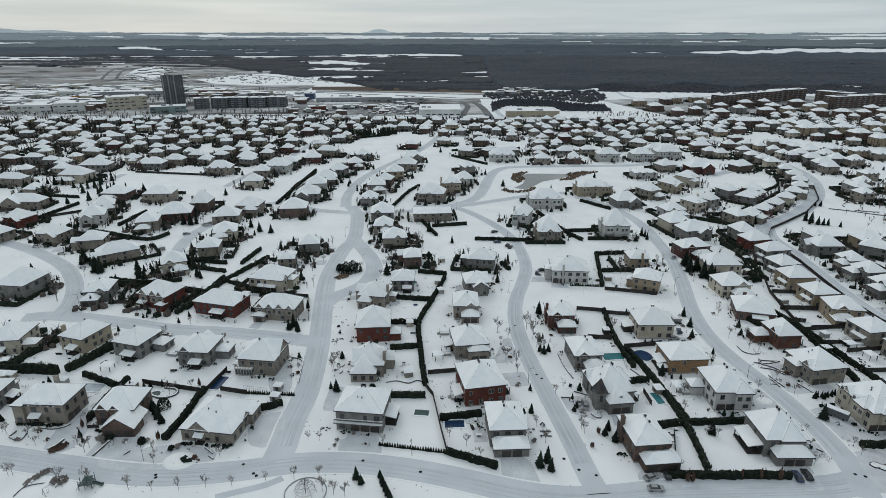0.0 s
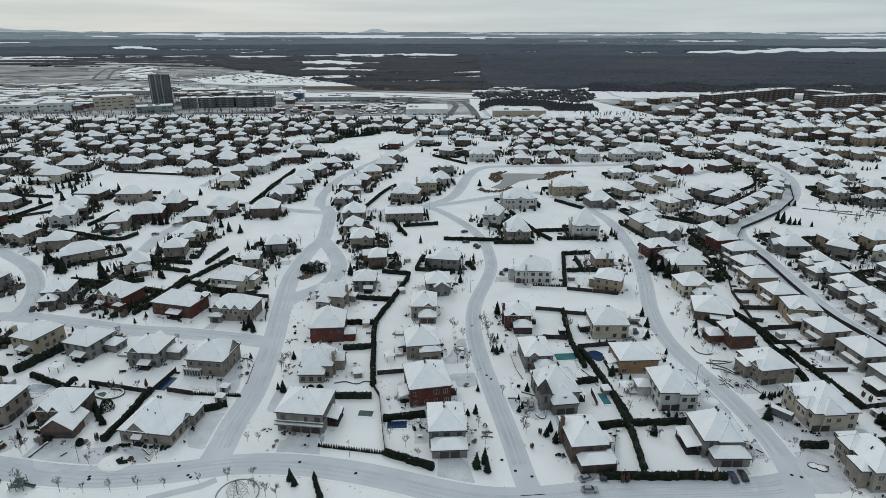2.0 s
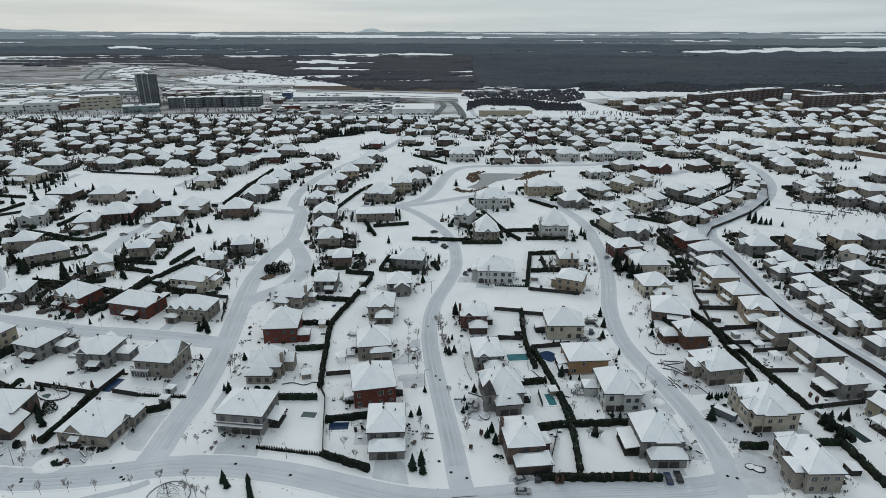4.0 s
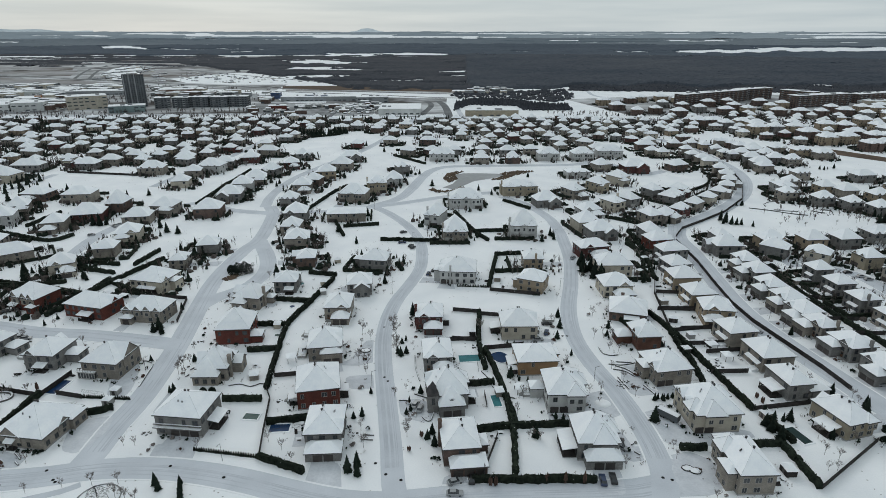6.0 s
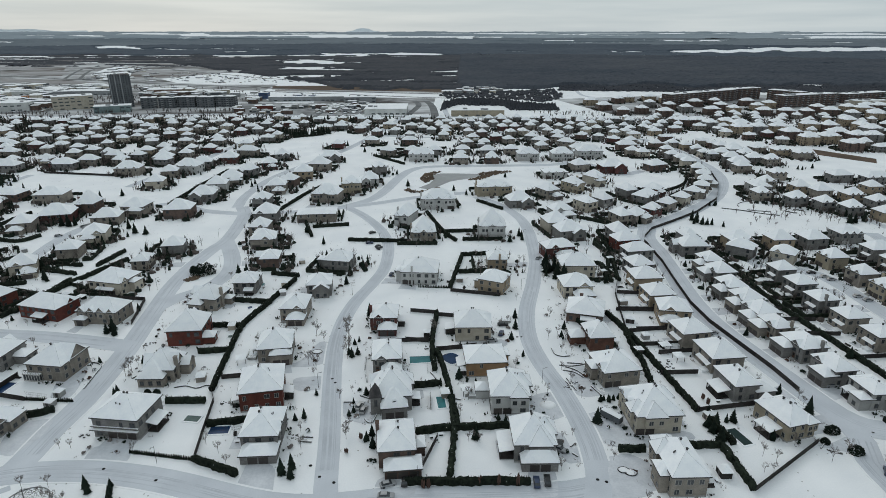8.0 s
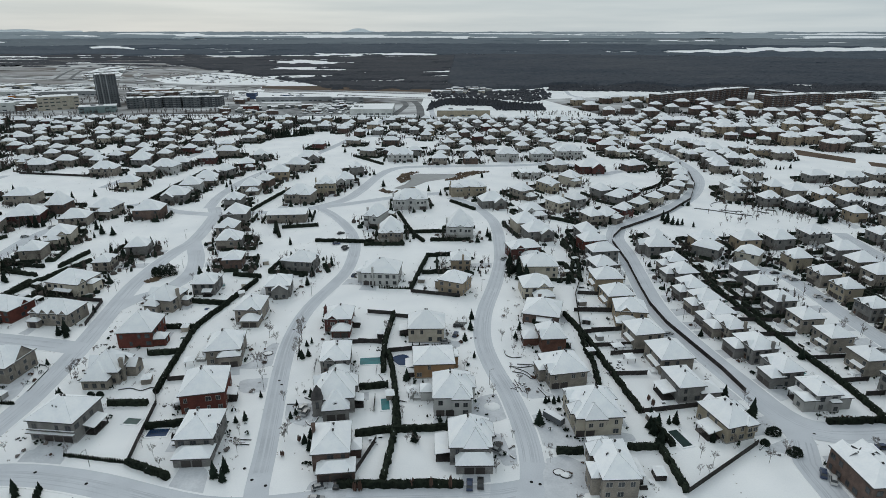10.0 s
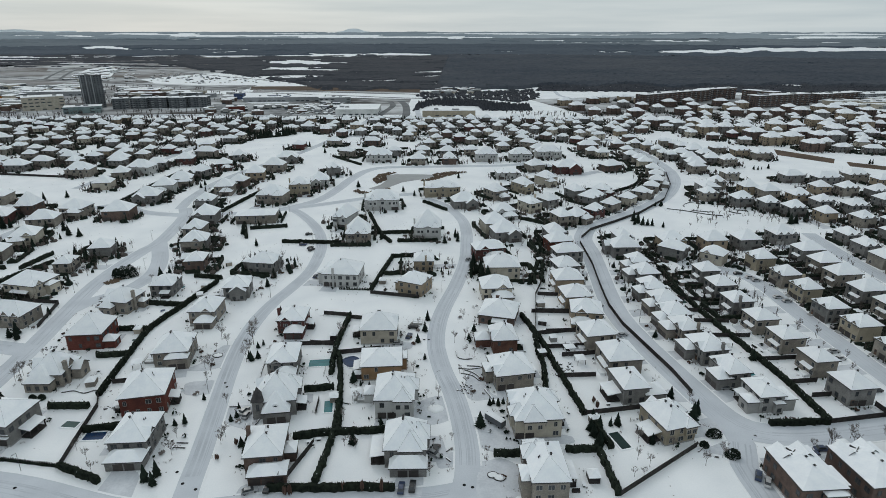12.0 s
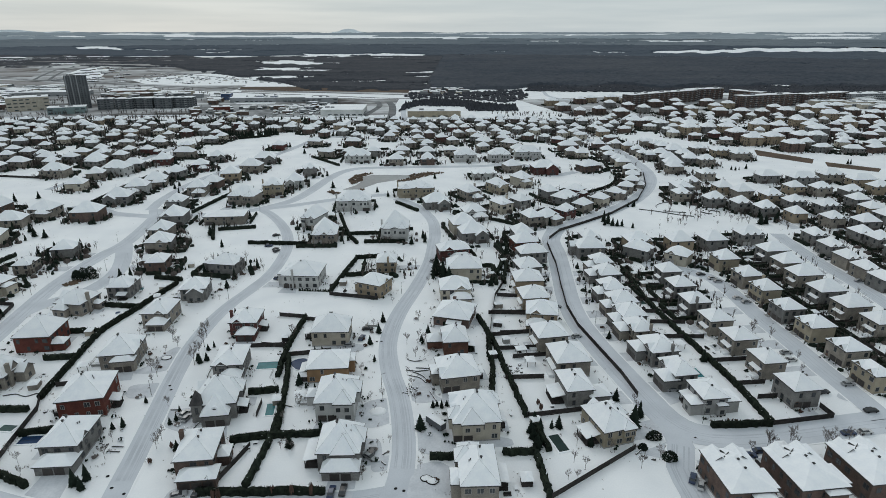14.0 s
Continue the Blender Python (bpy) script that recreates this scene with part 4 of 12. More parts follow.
h = house("Z", "stone_beige", -20.2, 194.4, -89.6, 12, 11, 5.2, 1.05)
bay(h, 1, -0.14, 9, 3.2, 3.6, 1.05, 6.5)
wing(h, 2, 0.2, 5.5, 3.5, 4.2, 0, "gable")
front_gable(h, 0, 0.1, 5, 4, 5)
front_gable(h, 2, 0, 5, 3.6, 5)
chimney(h, 2, -0.25, 3.6)
h = house("Z", "brick_red", 20.4, 179.3, 101.3, 16, 14, 7.4, 0.7)
porch(h, 2, 0.1, 6, 3, 2.6)
porch(h, 0, -0.1, 4, 3, 2.8)
h = house("Z", "stone_grey", 27.1, 156.8, 93.1, 14, 11, 6.4, 0.72)
wing(h, 3, 0.04, 10.5, 4.8, 3.1, 2)
front_gable(h, 0, -0.2, 4, 2)
h = house("Z", "stone_grey", 64.9, 177.3, -82.5, 14, 13, 6, 0.95)
bay(h, 1, 0.04, 8.4, 3.8, 4.2, 1.15, 5.0, 2)
arched_dormer(h, 1, 0.04, 2.9, 5.0)
turret(h, 1, -0.42, 3.4, 0.8, 2.2)
front_gable(h, 0, -0.25, 3.6, 2.6)
cross_roof(h, 2, 0.2, 6, 1.2, 1.0)
porch(h, 2, -0.2, 4, 3, 2.7)
h = house("Z", "brick_brown", 68.5, 150.1, 5.8, 10.5, 14, 6.4, 0.66)
wing(h, 0, 0.15, 10.5, 4.5, 3.2, 3)
wing(h, 1, 0.0, 5, 3.2, 3.4)
chimney(h, 3, -0.2)
h = house("Z", "stucco_light", 104.9, 176.3, 90.4, 15, 12.5, 7.2, 0.8)
doors(h, 3, -0.2, 2)
wing(h, 2, -0.25, 5, 4.5, 3.6)
cross_roof(h, 3, 0.22, 5.6, 1.0, 1.0)
cross_roof(h, 0, 0.1, 6, 1.4, 0.9)
h = house("Z", "stone_grey", 109.6, 151.9, 90.4, 13, 12, 6.4, 1.0)
wing(h, 3, 0.08, 10.5, 4, 3.2, 2)
porch(h, 2, 0.05, 9, 4.2, 2.9)
cross_roof(h, 3, 0.12, 6.5, 0.8, 1.25)
cross_roof(h, 0, 0.1, 6, 1.0, 1.1)
h = house("Z", "stucco_cream", 150.1, 166.1, -86.5, 16, 14.5, 7, 0.8)
doors(h, 1, -0.3, 2)
porch(h, 2, 0, 5, 2.6, 2.8)
arched_dormer(h, 0, -0.35, 0.6, 6.9)
arched_dormer(h, 0, 0.0, 0.6, 6.9)
cross_roof(h, 0, 0.2, 4.5, 1.2, 1.1)
front_gable(h, 0, -0.25, 4, 2.2)
cross_roof(h, 1, -0.1, 6.5, 1.0, 0.95)
cross_roof(h, 2, 0.25, 5, 1.0, 0.9)
h = house("Z", "stone_beige", 149.3, 139.3, -88.6, 16, 10, 7, 0.78)
porch(h, 2, 0.05, 7, 3.4, 3)
wing(h, 0, 0.2, 6, 2.5, 6)
cross_roof(h, 0, -0.25, 5, 1.0, 1.1)
cross_roof(h, 3, 0.2, 6, 1, 0.9)
h = house("Z", "stone_beige", 145.6, 192, -80.3, 14, 13.5, 6.2, 0.7)
doors(h, 1, -0.25, 2)
wing(h, 0, -0.1, 6, 2.5, 5)
front_gable(h, 0, 0.25, 4, 2.2)
porch(h, 2, 0.1, 4, 3, 2.7)
h = house("Z", "brick_orange", 145.5, 215.8, -85.5, 12, 9.5, 6.2, 0.85)
wing(h, 0, -0.25, 6, 6, 3.4)
front_gable(h, 0, 0.2, 4, 2.4)
porch(h, 2, -0.1, 5, 3, 2.6)
h = house("Z", "stucco_yellow", 192.1, 162, 105.6, 14, 10.5, 6, 0.72)
porch(h, 2, 0.1, 6, 4.5, 2.9)
cross_roof(h, 0, 0.15, 5, 1.2, 0.85)
cross_roof(h, 3, 0.3, 4, 0.8, 0.8)
front_gable(h, 1, 0.1, 4, 2.2)
doors(h, 0, -0.2, 2)
h = house("Z", "stone_grey", 185.9, 182.1, 97.4, 13, 9, 6.4, 0.66)
porch(h, 2, 0.05, 7, 4.5, 2.9)
wing(h, 0, -0.28, 7, 6, 3.8, 2)
h = house("Z", "stucco_grey", 229.7, 175.9, 5.3, 8.5, 11, 6.4, 0.4)
wing(h, 1, -0.15, 7, 4.5, 4.6)
wing(h, 3, 0.25, 5, 4, 4.4)
porch(h, 3, -0.2, 4, 3, 3)
wing(h, 0, 0.25, 3, 1.2, 4.2)
house("P", "stone_grey", 262.1, 178.9, 6.5, 9.7, 10.6, 7)
house("P", "stone_beige", 260.8, 196.2, 96.5, 10.1, 8.8, 7)
house("P", "stone_beige", 258.6, 213.3, 96.5, 10.1, 10.1, 7)
house("P", "stone_beige", 256.6, 229.3, 96.5, 10.1, 10.1, 7)
house("P", "stone_grey", 255, 246.7, 96.5, 10.1, 10.1, 7)
house("P", "stone_grey", 255.5, 264.7, 96.5, 10.1, 10.1, 7)
house("P", "stone_grey", 256.2, 282.2, 96.5, 9.2, 10.1, 7)
house("G", "stucco_yellow", 294.1, 187, -83.5, 10.6, 7, 7)
house("G", "stone_beige", 296.5, 204, -83.5, 10.1, 10.1, 7)
house("G", "stucco_yellow", 295.3, 222.8, -83.5, 10.1, 10.6, 7)
house("G", "stone_grey", 292.9, 239.4, -83.5, 10.1, 10.1, 7)
house("G", "stucco_yellow", 294.2, 259.8, -83.5, 10.1, 9.7, 7)
house("G", "stone_beige", 293.8, 276.6, -83.5, 10.1, 10.1, 7)
house("G", "stucco_yellow", 293.1, 299.3, -83.5, 10.1, 11, 7)
house("P", "stone_grey", 325.7, 311.5, 96.5, 10.1, 13.6, 7)
house("P", "stone_beige", 323.6, 293.5, 96.5, 10.1, 11.9, 7)
house("P", "stone_beige", 322.7, 277, 96.5, 10.1, 13.6, 7)
house("P", "stone_grey", 321.8, 257.7, 96.5, 10.1, 12.8, 7)
house("P", "stone_beige", 322.9, 241.5, 96.5, 10.1, 12.3, 7)
house("P", "stone_beige", 325.3, 225.7, 96.5, 10.1, 11.9, 7)
house("C", "stone_beige", 225.8, 297.2, -82, 11, 9.5, 6.4)
house("C", "stone_grey", 224.7, 281.6, -82, 12, 10.5, 6.4)
house("C", "stone_grey", 221.9, 263.9, -82, 12, 9.5, 6.4)
house("C", "stone_beige", 222.5, 249.4, -82, 12, 11, 6.4)
house("C", "stone_grey", 222.1, 236.1, -82, 12, 10.5, 6.4)
house("C", "stone_beige", 221.7, 223, -82, 12, 8.5, 6.4)
house("C", "stone_grey", 224, 207, -82, 13, 10.5, 6.4)
house("C", "stone_grey", 225.4, 190.5, -82, 12, 8.5, 6.4)
h = house("R", "brick_brown", 219.8, 135.4, 3, 12, 16.5, 7.6, 0.34)
wing(h, 1, -0.2, 7, 1.6, 7.2)
wing(h, 0, 0.22, 5.5, 1.6, 6.6)
h = house("R", "brick_brown", 239, 136.4, 6, 13, 16.5, 7.6, 0.34)
wing(h, 1, -0.2, 7, 1.6, 7.2)
wing(h, 0, 0.22, 5.5, 1.6, 6.6)
h = house("R", "brick_brown", 258.6, 138.2, 6.3, 13, 16.5, 7.6, 0.34)
wing(h, 1, -0.2, 7, 1.6, 7.2)
h = house("Z", "stucco_cream", -166.3, 211, -175.4, 12, 14, 6.4)
wing(h, 3, -0.2, 5, 5, 3.4)
porch(h, 2, -0.1, 4, 2.5, 2.6)
h = house("Z", "stucco_yellow", -138.2, 213.2, 162.6, 11.5, 14, 6.4)
porch(h, 2, 0.1, 4, 2.5, 2.6)
chimney(h, 1, 0.3)
h = house("Z", "stone_grey", -114.6, 208.5, 163.7, 12, 13, 6.2)
porch(h, 2, 0.15, 5, 2.5, 2.5)
wing(h, 3, 0.3, 6, 5, 3.2)
front_gable(h, 1, 0, 4, 2)
h = house("Z", "stone_grey", -87.1, 202.5, 174.5, 12, 13, 6.2)
porch(h, 2, 0.1, 4, 2.5, 2.4)
wing(h, 3, 0.2, 6, 5, 3.4)
front_gable(h, 2, -0.25, 4, 2.2)
front_gable(h, 0, 0, 5, 2.4)
h = house("Z", "stone_beige", -60.8, 196.8, 82.5, 14, 14, 6.6)
porch(h, 2, -0.1, 6, 3.2, 2.6)
front_gable(h, 0, 0.1, 9, 4.5, 6)
wing(h, 2, 0.25, 4, 2.5, 3)
house("B", "stone_grey", -198.3, 264.9, 172.6, 14, 17, 6.8)
house("A", "stone_grey", -157.3, 258.8, 10.1, 11, 13, 5.6)
h = house("Z", "brick_red", -125, 252.4, -17.5, 15.5, 13, 6.6, 0.75)
front_gable(h, 0, -0.28, 4.4, 2.8, 4.0, "stone_beige")
front_gable(h, 0, 0.1, 4.4, 2.6, 4.0, "stone_beige")
wing(h, 0, 0.36, 4, 2, 3.2)
porch(h, 0, -0.3, 4, 2.2, 2.8)
front_gable(h, 0, 0.33, 3.8, 2.4, 4.0, "stone_beige")
h = house("Z", "brick_red", -93.8, 245, -14.5, 20, 13, 6, 0.62)
porch(h, 0, 0.12, 6, 3, 2.9)
wing(h, 3, -0.1, 6, 4.5, 3.4)
front_gable(h, 1, 0.1, 4, 2.2)
h = house("Z", "stone_beige", -66.4, 240.1, 83.5, 12, 18, 6, 0.7)
front_gable(h, 3, -0.37, 3.4, 2)
front_gable(h, 3, -0.12, 3.4, 2)
front_gable(h, 3, 0.13, 3.6, 2.2)
front_gable(h, 3, 0.38, 3, 1.8)
wing(h, 3, -0.36, 5, 2.5, 3.0, 1)
h = house("Z", "stucco_cream", -78.2, 272.3, 77, 15, 17.5, 6.6, 0.62)
doors(h, 3, 0.05, 3)
porch(h, 3, 0.05, 9, 1.6, 3.2)
wing(h, 0, 0.1, 6, 3, 5)
front_gable(h, 0, -0.3, 4, 2)
house("X", "stone_beige", -176.1, 310.4, -53.6, 12, 20.5, 5.4)
house("X", "stone_beige", -200.8, 329.8, -77.8, 12, 14, 5.8)
house("A", "stucco_cream", -136.8, 292.7, 27.8, 12, 12, 6.4)
house("B", "stone_beige", -126.9, 318, -80.1, 12, 11, 6.2)
house("B", "stone_beige", -78, 300.4, 95.9, 11, 8.5, 5.6)
house("B", "stone_grey", -71.2, 324.3, 99.8, 11, 11.5, 5.6)
h = house("Z", "brick_red", -22, 222.6, -85.5, 15, 13.5, 6.8, 0.85)
wing(h, 2, -0.3, 5, 4.5, 3.2)
front_gable(h, 3, 0, 5, 3)
h = house("X", "stone_beige", -24.9, 254, -100.8, 13, 12.5, 5.8)
chimney(h, 2, -0.1, 3.6)
bay(h, 1, -0.22, 6.2, 2.6, 3.8, 1.1, 5.0)
wing(h, 2, 0.25, 4, 3, 3)
front_gable(h, 0, 0, 5, 3)
h = house("Z", "stone_grey", -12.8, 271.5, -89.5, 12, 10.5, 5.8)
porch(h, 1, 0.2, 4, 2.4, 2.6)
front_gable(h, 2, 0, 4, 2.2)
front_gable(h, 0, 0, 4, 2.2)
house("X", "brick_brown", -10.2, 304, -84.5, 12, 9.5, 5.6)
house("B", "stone_grey", -21.6, 335.8, -80.1, 12, 12, 5.6)
h = house("Z", "stone_grey", 27.8, 299.4, 80.6, 12, 14, 6.2)
wing(h, 2, 0.1, 5, 4, 5.4)
front_gable(h, 0, 0.1, 4, 2)
h = house("Z", "stone_grey", 23.1, 268.5, 96.9, 12, 11.5, 6)
front_gable(h, 0, 0.2, 4, 2.2)
wing(h, 3, 0.1, 7, 2.5, 4.8, 0, "gable")
house("A", "stone_beige", 17.3, 243.4, 0.5, 11, 14, 6.2)
h = house("Z", "stone_beige", 17.4, 208.9, 98.2, 14, 12.5, 6.2, 0.75)
wing(h, 3, 0.2, 8, 2.5, 4.6, 2)
porch(h, 2, -0.1, 4, 3, 2.6)
front_gable(h, 0, 0, 4, 2.2)
h = house("M", "stucco_light", 71.8, 284, -94.1, 16, 18, 6.8)
doors(h, 1, -0.3, 2)
wing(h, 0, 0.1, 6, 3, 6)
house("B", "stucco_tan", 112.2, 300.9, 90.5, 11, 10, 6)
h = house("Z", "stucco_tan", 108.5, 271.3, 65.1, 12, 12.5, 6.6)
wing(h, 2, 0.1, 4, 3, 4.2)
front_gable(h, 0, 0, 4, 2)
h = house("A", "brick_dark", 57.9, 233.1, 0.4, 11, 12, 6.4)
chimney(h, 3, 0.1, 3)
porch(h, 1, 0, 4, 3, 2.6)
house("A", "stone_grey", 61.5, 201.5, 4.7, 10.5, 14, 6)
h = house("Z", "stucco_cream", 95.3, 224.5, 90.4, 13, 14.5, 6.6, 0.72)
porch(h, 2, -0.15, 5, 4, 2.6)
front_gable(h, 0, 0.1, 4, 2.2)
front_gable(h, 1, 0, 4, 2)
h = house("Z", "stucco_orange", 98.4, 198.1, 93.5, 13, 14.5, 6, 0.55)
porch(h, 2, 0, 6, 3, 2.7)
wing(h, 0, 0.2, 5, 2, 5)
house("M", "stucco_cream", 153, 291.8, -89.5, 14, 17.5, 6.6)
house("A", "stucco_cream", 147.3, 266.4, 3.1, 14, 13, 6)
h = house("Z", "brick_brown", 146.8, 241.9, -105.8, 16, 15.5, 4.2, 0.6)
chimney(h, 3, 0.15, 2.2)
front_gable(h, 2, 0.1, 5, 2.4)
porch(h, 1, 0.1, 6, 2.4, 2.4)
house("B", "brick_red", 189.9, 329.9, 102.8, 11, 13.5, 6.4)
house("A", "brick_dark", 148.2, 318, 12.5, 17, 11, 6.4)
house("P", "stone_grey", 191.3, 311.4, 100.3, 10, 15, 6.6)
house("P", "stone_grey", 186, 291.3, 101.9, 12, 11.5, 6.6)
house("P", "stucco_tan", 183.5, 274.2, 93.3, 12, 13.5, 6.6)
house("P", "stucco_tan", 183.2, 254.7, 96.1, 12, 12, 6.6)
house("A", "stucco_tan", 184.4, 238.3, -8.9, 13, 12, 6.6)
house("P", "stone_beige", 183.7, 218.5, 99.1, 12, 12, 6.6)
house("P", "stone_beige", 187.7, 200.4, 96.3, 14, 12.5, 6.6)
house("X", "stone_grey", 225.6, 320.2, -89.5, 12, 15, 6.4)
far_house("C", "stone_grey", -501.1, 683.8, 99, 10, 12, 6.2)
far_house("B", "stone_grey", -498.4, 717.2, -75, 10, 12, 6.2)
far_house("G", "stone_beige", -443.7, 606.3, 0, 14, 11, 6.2)
far_house("G", "stone_grey", -417.1, 619.6, -9, 14, 11, 6.2)
far_house("B", "brick_brown", -412.2, 565.1, 81, 11, 17, 6.2)
far_house("B", "stone_grey", -394.1, 571, 90, 10, 17, 6.2)
far_house("B", "stone_grey", -367.9, 557.4, 81, 10, 14, 6.2)
house("P", "stone_beige", -352, 479.8, 84, 10, 23, 6.6)
far_house("G", "stucco_tan", -456, 735.6, -9, 20, 16, 6.6)
far_house("B", "stone_beige", -488.3, 749.1, -99, 10, 12, 6.2)
far_house("P", "stone_beige", -458.1, 688.4, 9, 12, 10, 6.2)
far_house("P", "stone_grey", -476.7, 794.2, 90, 10, 12, 6.2)
far_house("X", "stone_beige", -399, 658.3, -9, 18, 13, 6.2)
far_house("B", "stone_beige", -353, 601.2, -99, 11, 17, 6.2)
far_house("B", "stone_grey", -449.9, 821.9, -9, 12, 10, 6.2)
far_house("G", "stone_beige", -428.1, 764.4, 105, 10, 20, 6.6)
far_house("C", "stone_grey", -378.4, 693.5, 105, 11, 17, 6.2)
far_house("B", "stone_beige", -328.1, 620.8, 9, 12, 10, 6.2)
house("C", "stucco_cream", -294.5, 566.5, -3, 12, 10, 6.2)
far_house("P", "stone_grey", -404.4, 800.6, 105, 10, 12, 6.2)
far_house("G", "stucco_cream", -377.4, 760.2, 105, 10, 15, 6.2)
far_house("A", "stone_grey", -323.1, 674.4, 99, 10, 12, 6.2)
far_house("A", "stone_beige", -325.6, 641.2, 0, 15, 10, 6.2)
house("B", "stone_beige", -285.6, 595.8, 9, 12, 10, 6.2)
far_house("C", "stone_beige", -370.7, 811.9, 0, 15, 11, 6.2)
far_house("C", "brick_brown", -310.3, 686.4, 90, 10, 12, 6.2)
house("P", "stone_beige", -274.6, 611.6, -9, 12, 10, 6.2)
house("B", "stone_beige", -251.2, 561.5, -3, 17, 11, 6.2)
far_house("G", "stone_beige", -317.6, 746.8, 15, 15, 10, 6.2)
far_house("B", "stone_beige", -280.2, 648.9, -81, 10, 12, 6.2)
far_house("B", "stucco_cream", -280, 682.8, -99, 10, 12, 6.2)
house("B", "stone_beige", -239.1, 584.4, -9, 14, 11, 6.2)
far_house("A", "stone_beige", -317, 796.5, 15, 14, 11, 6.2)
far_house("B", "stucco_cream", -269.6, 695, 81, 10, 12, 6.2)
far_house("B", "stone_beige", -275.2, 747.4, 15, 12, 10, 6.2)
house("B", "stone_grey", -215.5, 584.7, 78, 10, 12, 6.2)
far_house("X", "stucco_cream", -250.9, 738.5, 15, 12, 10, 6.2)
house("B", "stucco_tan", -218.4, 609.1, 84, 10, 14, 6.2)
house("B", "stone_beige", -209.6, 628.9, 84, 10, 12, 6.2)
house("B", "stone_grey", -181.4, 562.3, 78, 11, 14, 6.2)
far_house("G", "stone_grey", -215.2, 704, 81, 10, 12, 6.2)
far_house("A", "stone_beige", -225.5, 762.4, 9, 12, 10, 6.2)
far_house("B", "stone_beige", -200.9, 664.6, 87, 10, 12, 6.2)
house("B", "stone_beige", -172.5, 594.2, 84, 10, 12, 6.2)
far_house("X", "stucco_cream", -191.9, 772.7, -9, 15, 11, 6.2)
far_house("C", "brick_dark", -162.4, 735.1, -3, 15, 10, 6.2)
far_house("B", "stone_beige", -158.7, 768.2, -90, 10, 12, 6.2)
house("B", "stone_beige", -164.8, 665.1, 87, 10, 14, 6.2)
house("A", "brick_dark", -158.6, 622.9, 84, 10, 12, 6.2)
house("A", "stone_beige", -113.2, 604.1, -96, 11, 20, 6.6)
far_house("C", "stone_grey", -115.4, 685, -93, 10, 12, 6.2)
far_house("C", "brick_brown", -124.5, 763.8, -3, 12, 10, 6.2)
far_house("X", "brick_dark", -118.3, 799.4, 81, 10, 12, 6.2)
far_house("B", "stone_beige", -100.8, 749.8, -3, 12, 10, 6.2)
far_house("X", "stone_grey", -98.7, 799.7, -9, 12, 10, 6.2)
far_house("X", "stone_beige", -63.7, 764.7, 81, 11, 15, 6.2)
far_house("A", "stone_grey", -45.6, 774.8, 81, 11, 15, 6.2)
far_house("B", "stone_grey", -17, 775.2, 81, 11, 17, 6.2)
house("B", "brick_dark", -28.3, 645, 78, 10, 12, 6.2)
far_house("G", "stucco_tan", 16.1, 785.8, -99, 11, 15, 6.2)
far_house("A", "brick_brown", 5.2, 728.5, 162, 12, 10, 6.2)
house("G", "stone_beige", 6.1, 667.3, -102, 10, 14, 6.2)
far_house("B", "stone_beige", 45.4, 776.1, -99, 10, 12, 6.2)
far_house("B", "stone_grey", 46.3, 707.5, 177, 12, 10, 6.2)
house("G", "brick_brown", 48.1, 667.9, 177, 17, 10, 6.2)
far_house("X", "stone_grey", 82.1, 776.6, 18, 12, 10, 6.2)
house("A", "stone_beige", 86.3, 703.9, 177, 12, 10, 6.2)
house("G", "stone_beige", 29, 605.9, -111, 9, 14, 6.2)
house("B", "brick_brown", 53.1, 609.3, 39, 14, 9, 6.2)
house("P", "stone_grey", 76.4, 609.6, 3, 14, 9, 6.2)
far_house("G", "stone_grey", 123.8, 813.7, -9, 12, 10, 6.2)
far_house("X", "stone_beige", 133.6, 787.5, 18, 12, 10, 6.2)
far_house("A", "stone_grey", 153.5, 803.4, 18, 12, 10, 6.2)
far_house("X", "stone_beige", 172.5, 803.7, 18, 12, 10, 6.2)
far_house("A", "stone_grey", 207.4, 804.2, 18, 12, 10, 6.2)
far_house("A", "stone_beige", 228.4, 815.3, 171, 12, 10, 6.2)
far_house("B", "stone_beige", 114.6, 767.2, 18, 12, 10, 6.2)
far_house("B", "stone_grey", 137.8, 762.7, 18, 12, 10, 6.2)
far_house("G", "brick_dark", 161.9, 767.9, 18, 12, 10, 6.2)
far_house("P", "brick_brown", 177.2, 768.1, 18, 12, 10, 6.2)
far_house("X", "stone_beige", 199.1, 778.3, 18, 12, 10, 6.2)
far_house("A", "stone_beige", 116.7, 730, 18, 12, 10, 6.2)
far_house("A", "brick_brown", 132.6, 721.5, -162, 12, 10, 6.2)
far_house("B", "stone_beige", 167.8, 726.3, -162, 12, 10, 6.2)
far_house("B", "stucco_cream", 183.3, 730.9, -162, 12, 10, 6.2)
house("P", "stucco_cream", 120, 688.1, -162, 12, 10, 6.2)
house("A", "brick_dark", 146.9, 692.5, -162, 12, 10, 6.2)
house("X", "stone_beige", 159.3, 673.1, -162, 12, 10, 6.2)
house("A", "stone_grey", 187.8, 693, 144, 12, 10, 6.2)
house("B", "stone_beige", 111.6, 654, -162, 12, 10, 6.2)
house("C", "stone_grey", 130.4, 654.2, -9, 12, 10, 6.2)
house("P", "stone_grey", 130.9, 607.1, 3, 15, 11, 6.2)
house("A", "stone_beige", 105.6, 613.2, 3, 14, 10, 6.2)
house("P", "stone_beige", 155.6, 613.8, 3, 14, 10, 6.2)
house("B", "stone_beige", 101.7, 568.5, 3, 14, 11, 6.2)
h = house("G", "brick_brown", 131.8, 568.8, 3, 13, 11, 6.2, 1.0)
cross_roof(h, 0, -0.28, 3.4, 1.0, 1.20)
chimney(h, 3, 0.1, 3.4)
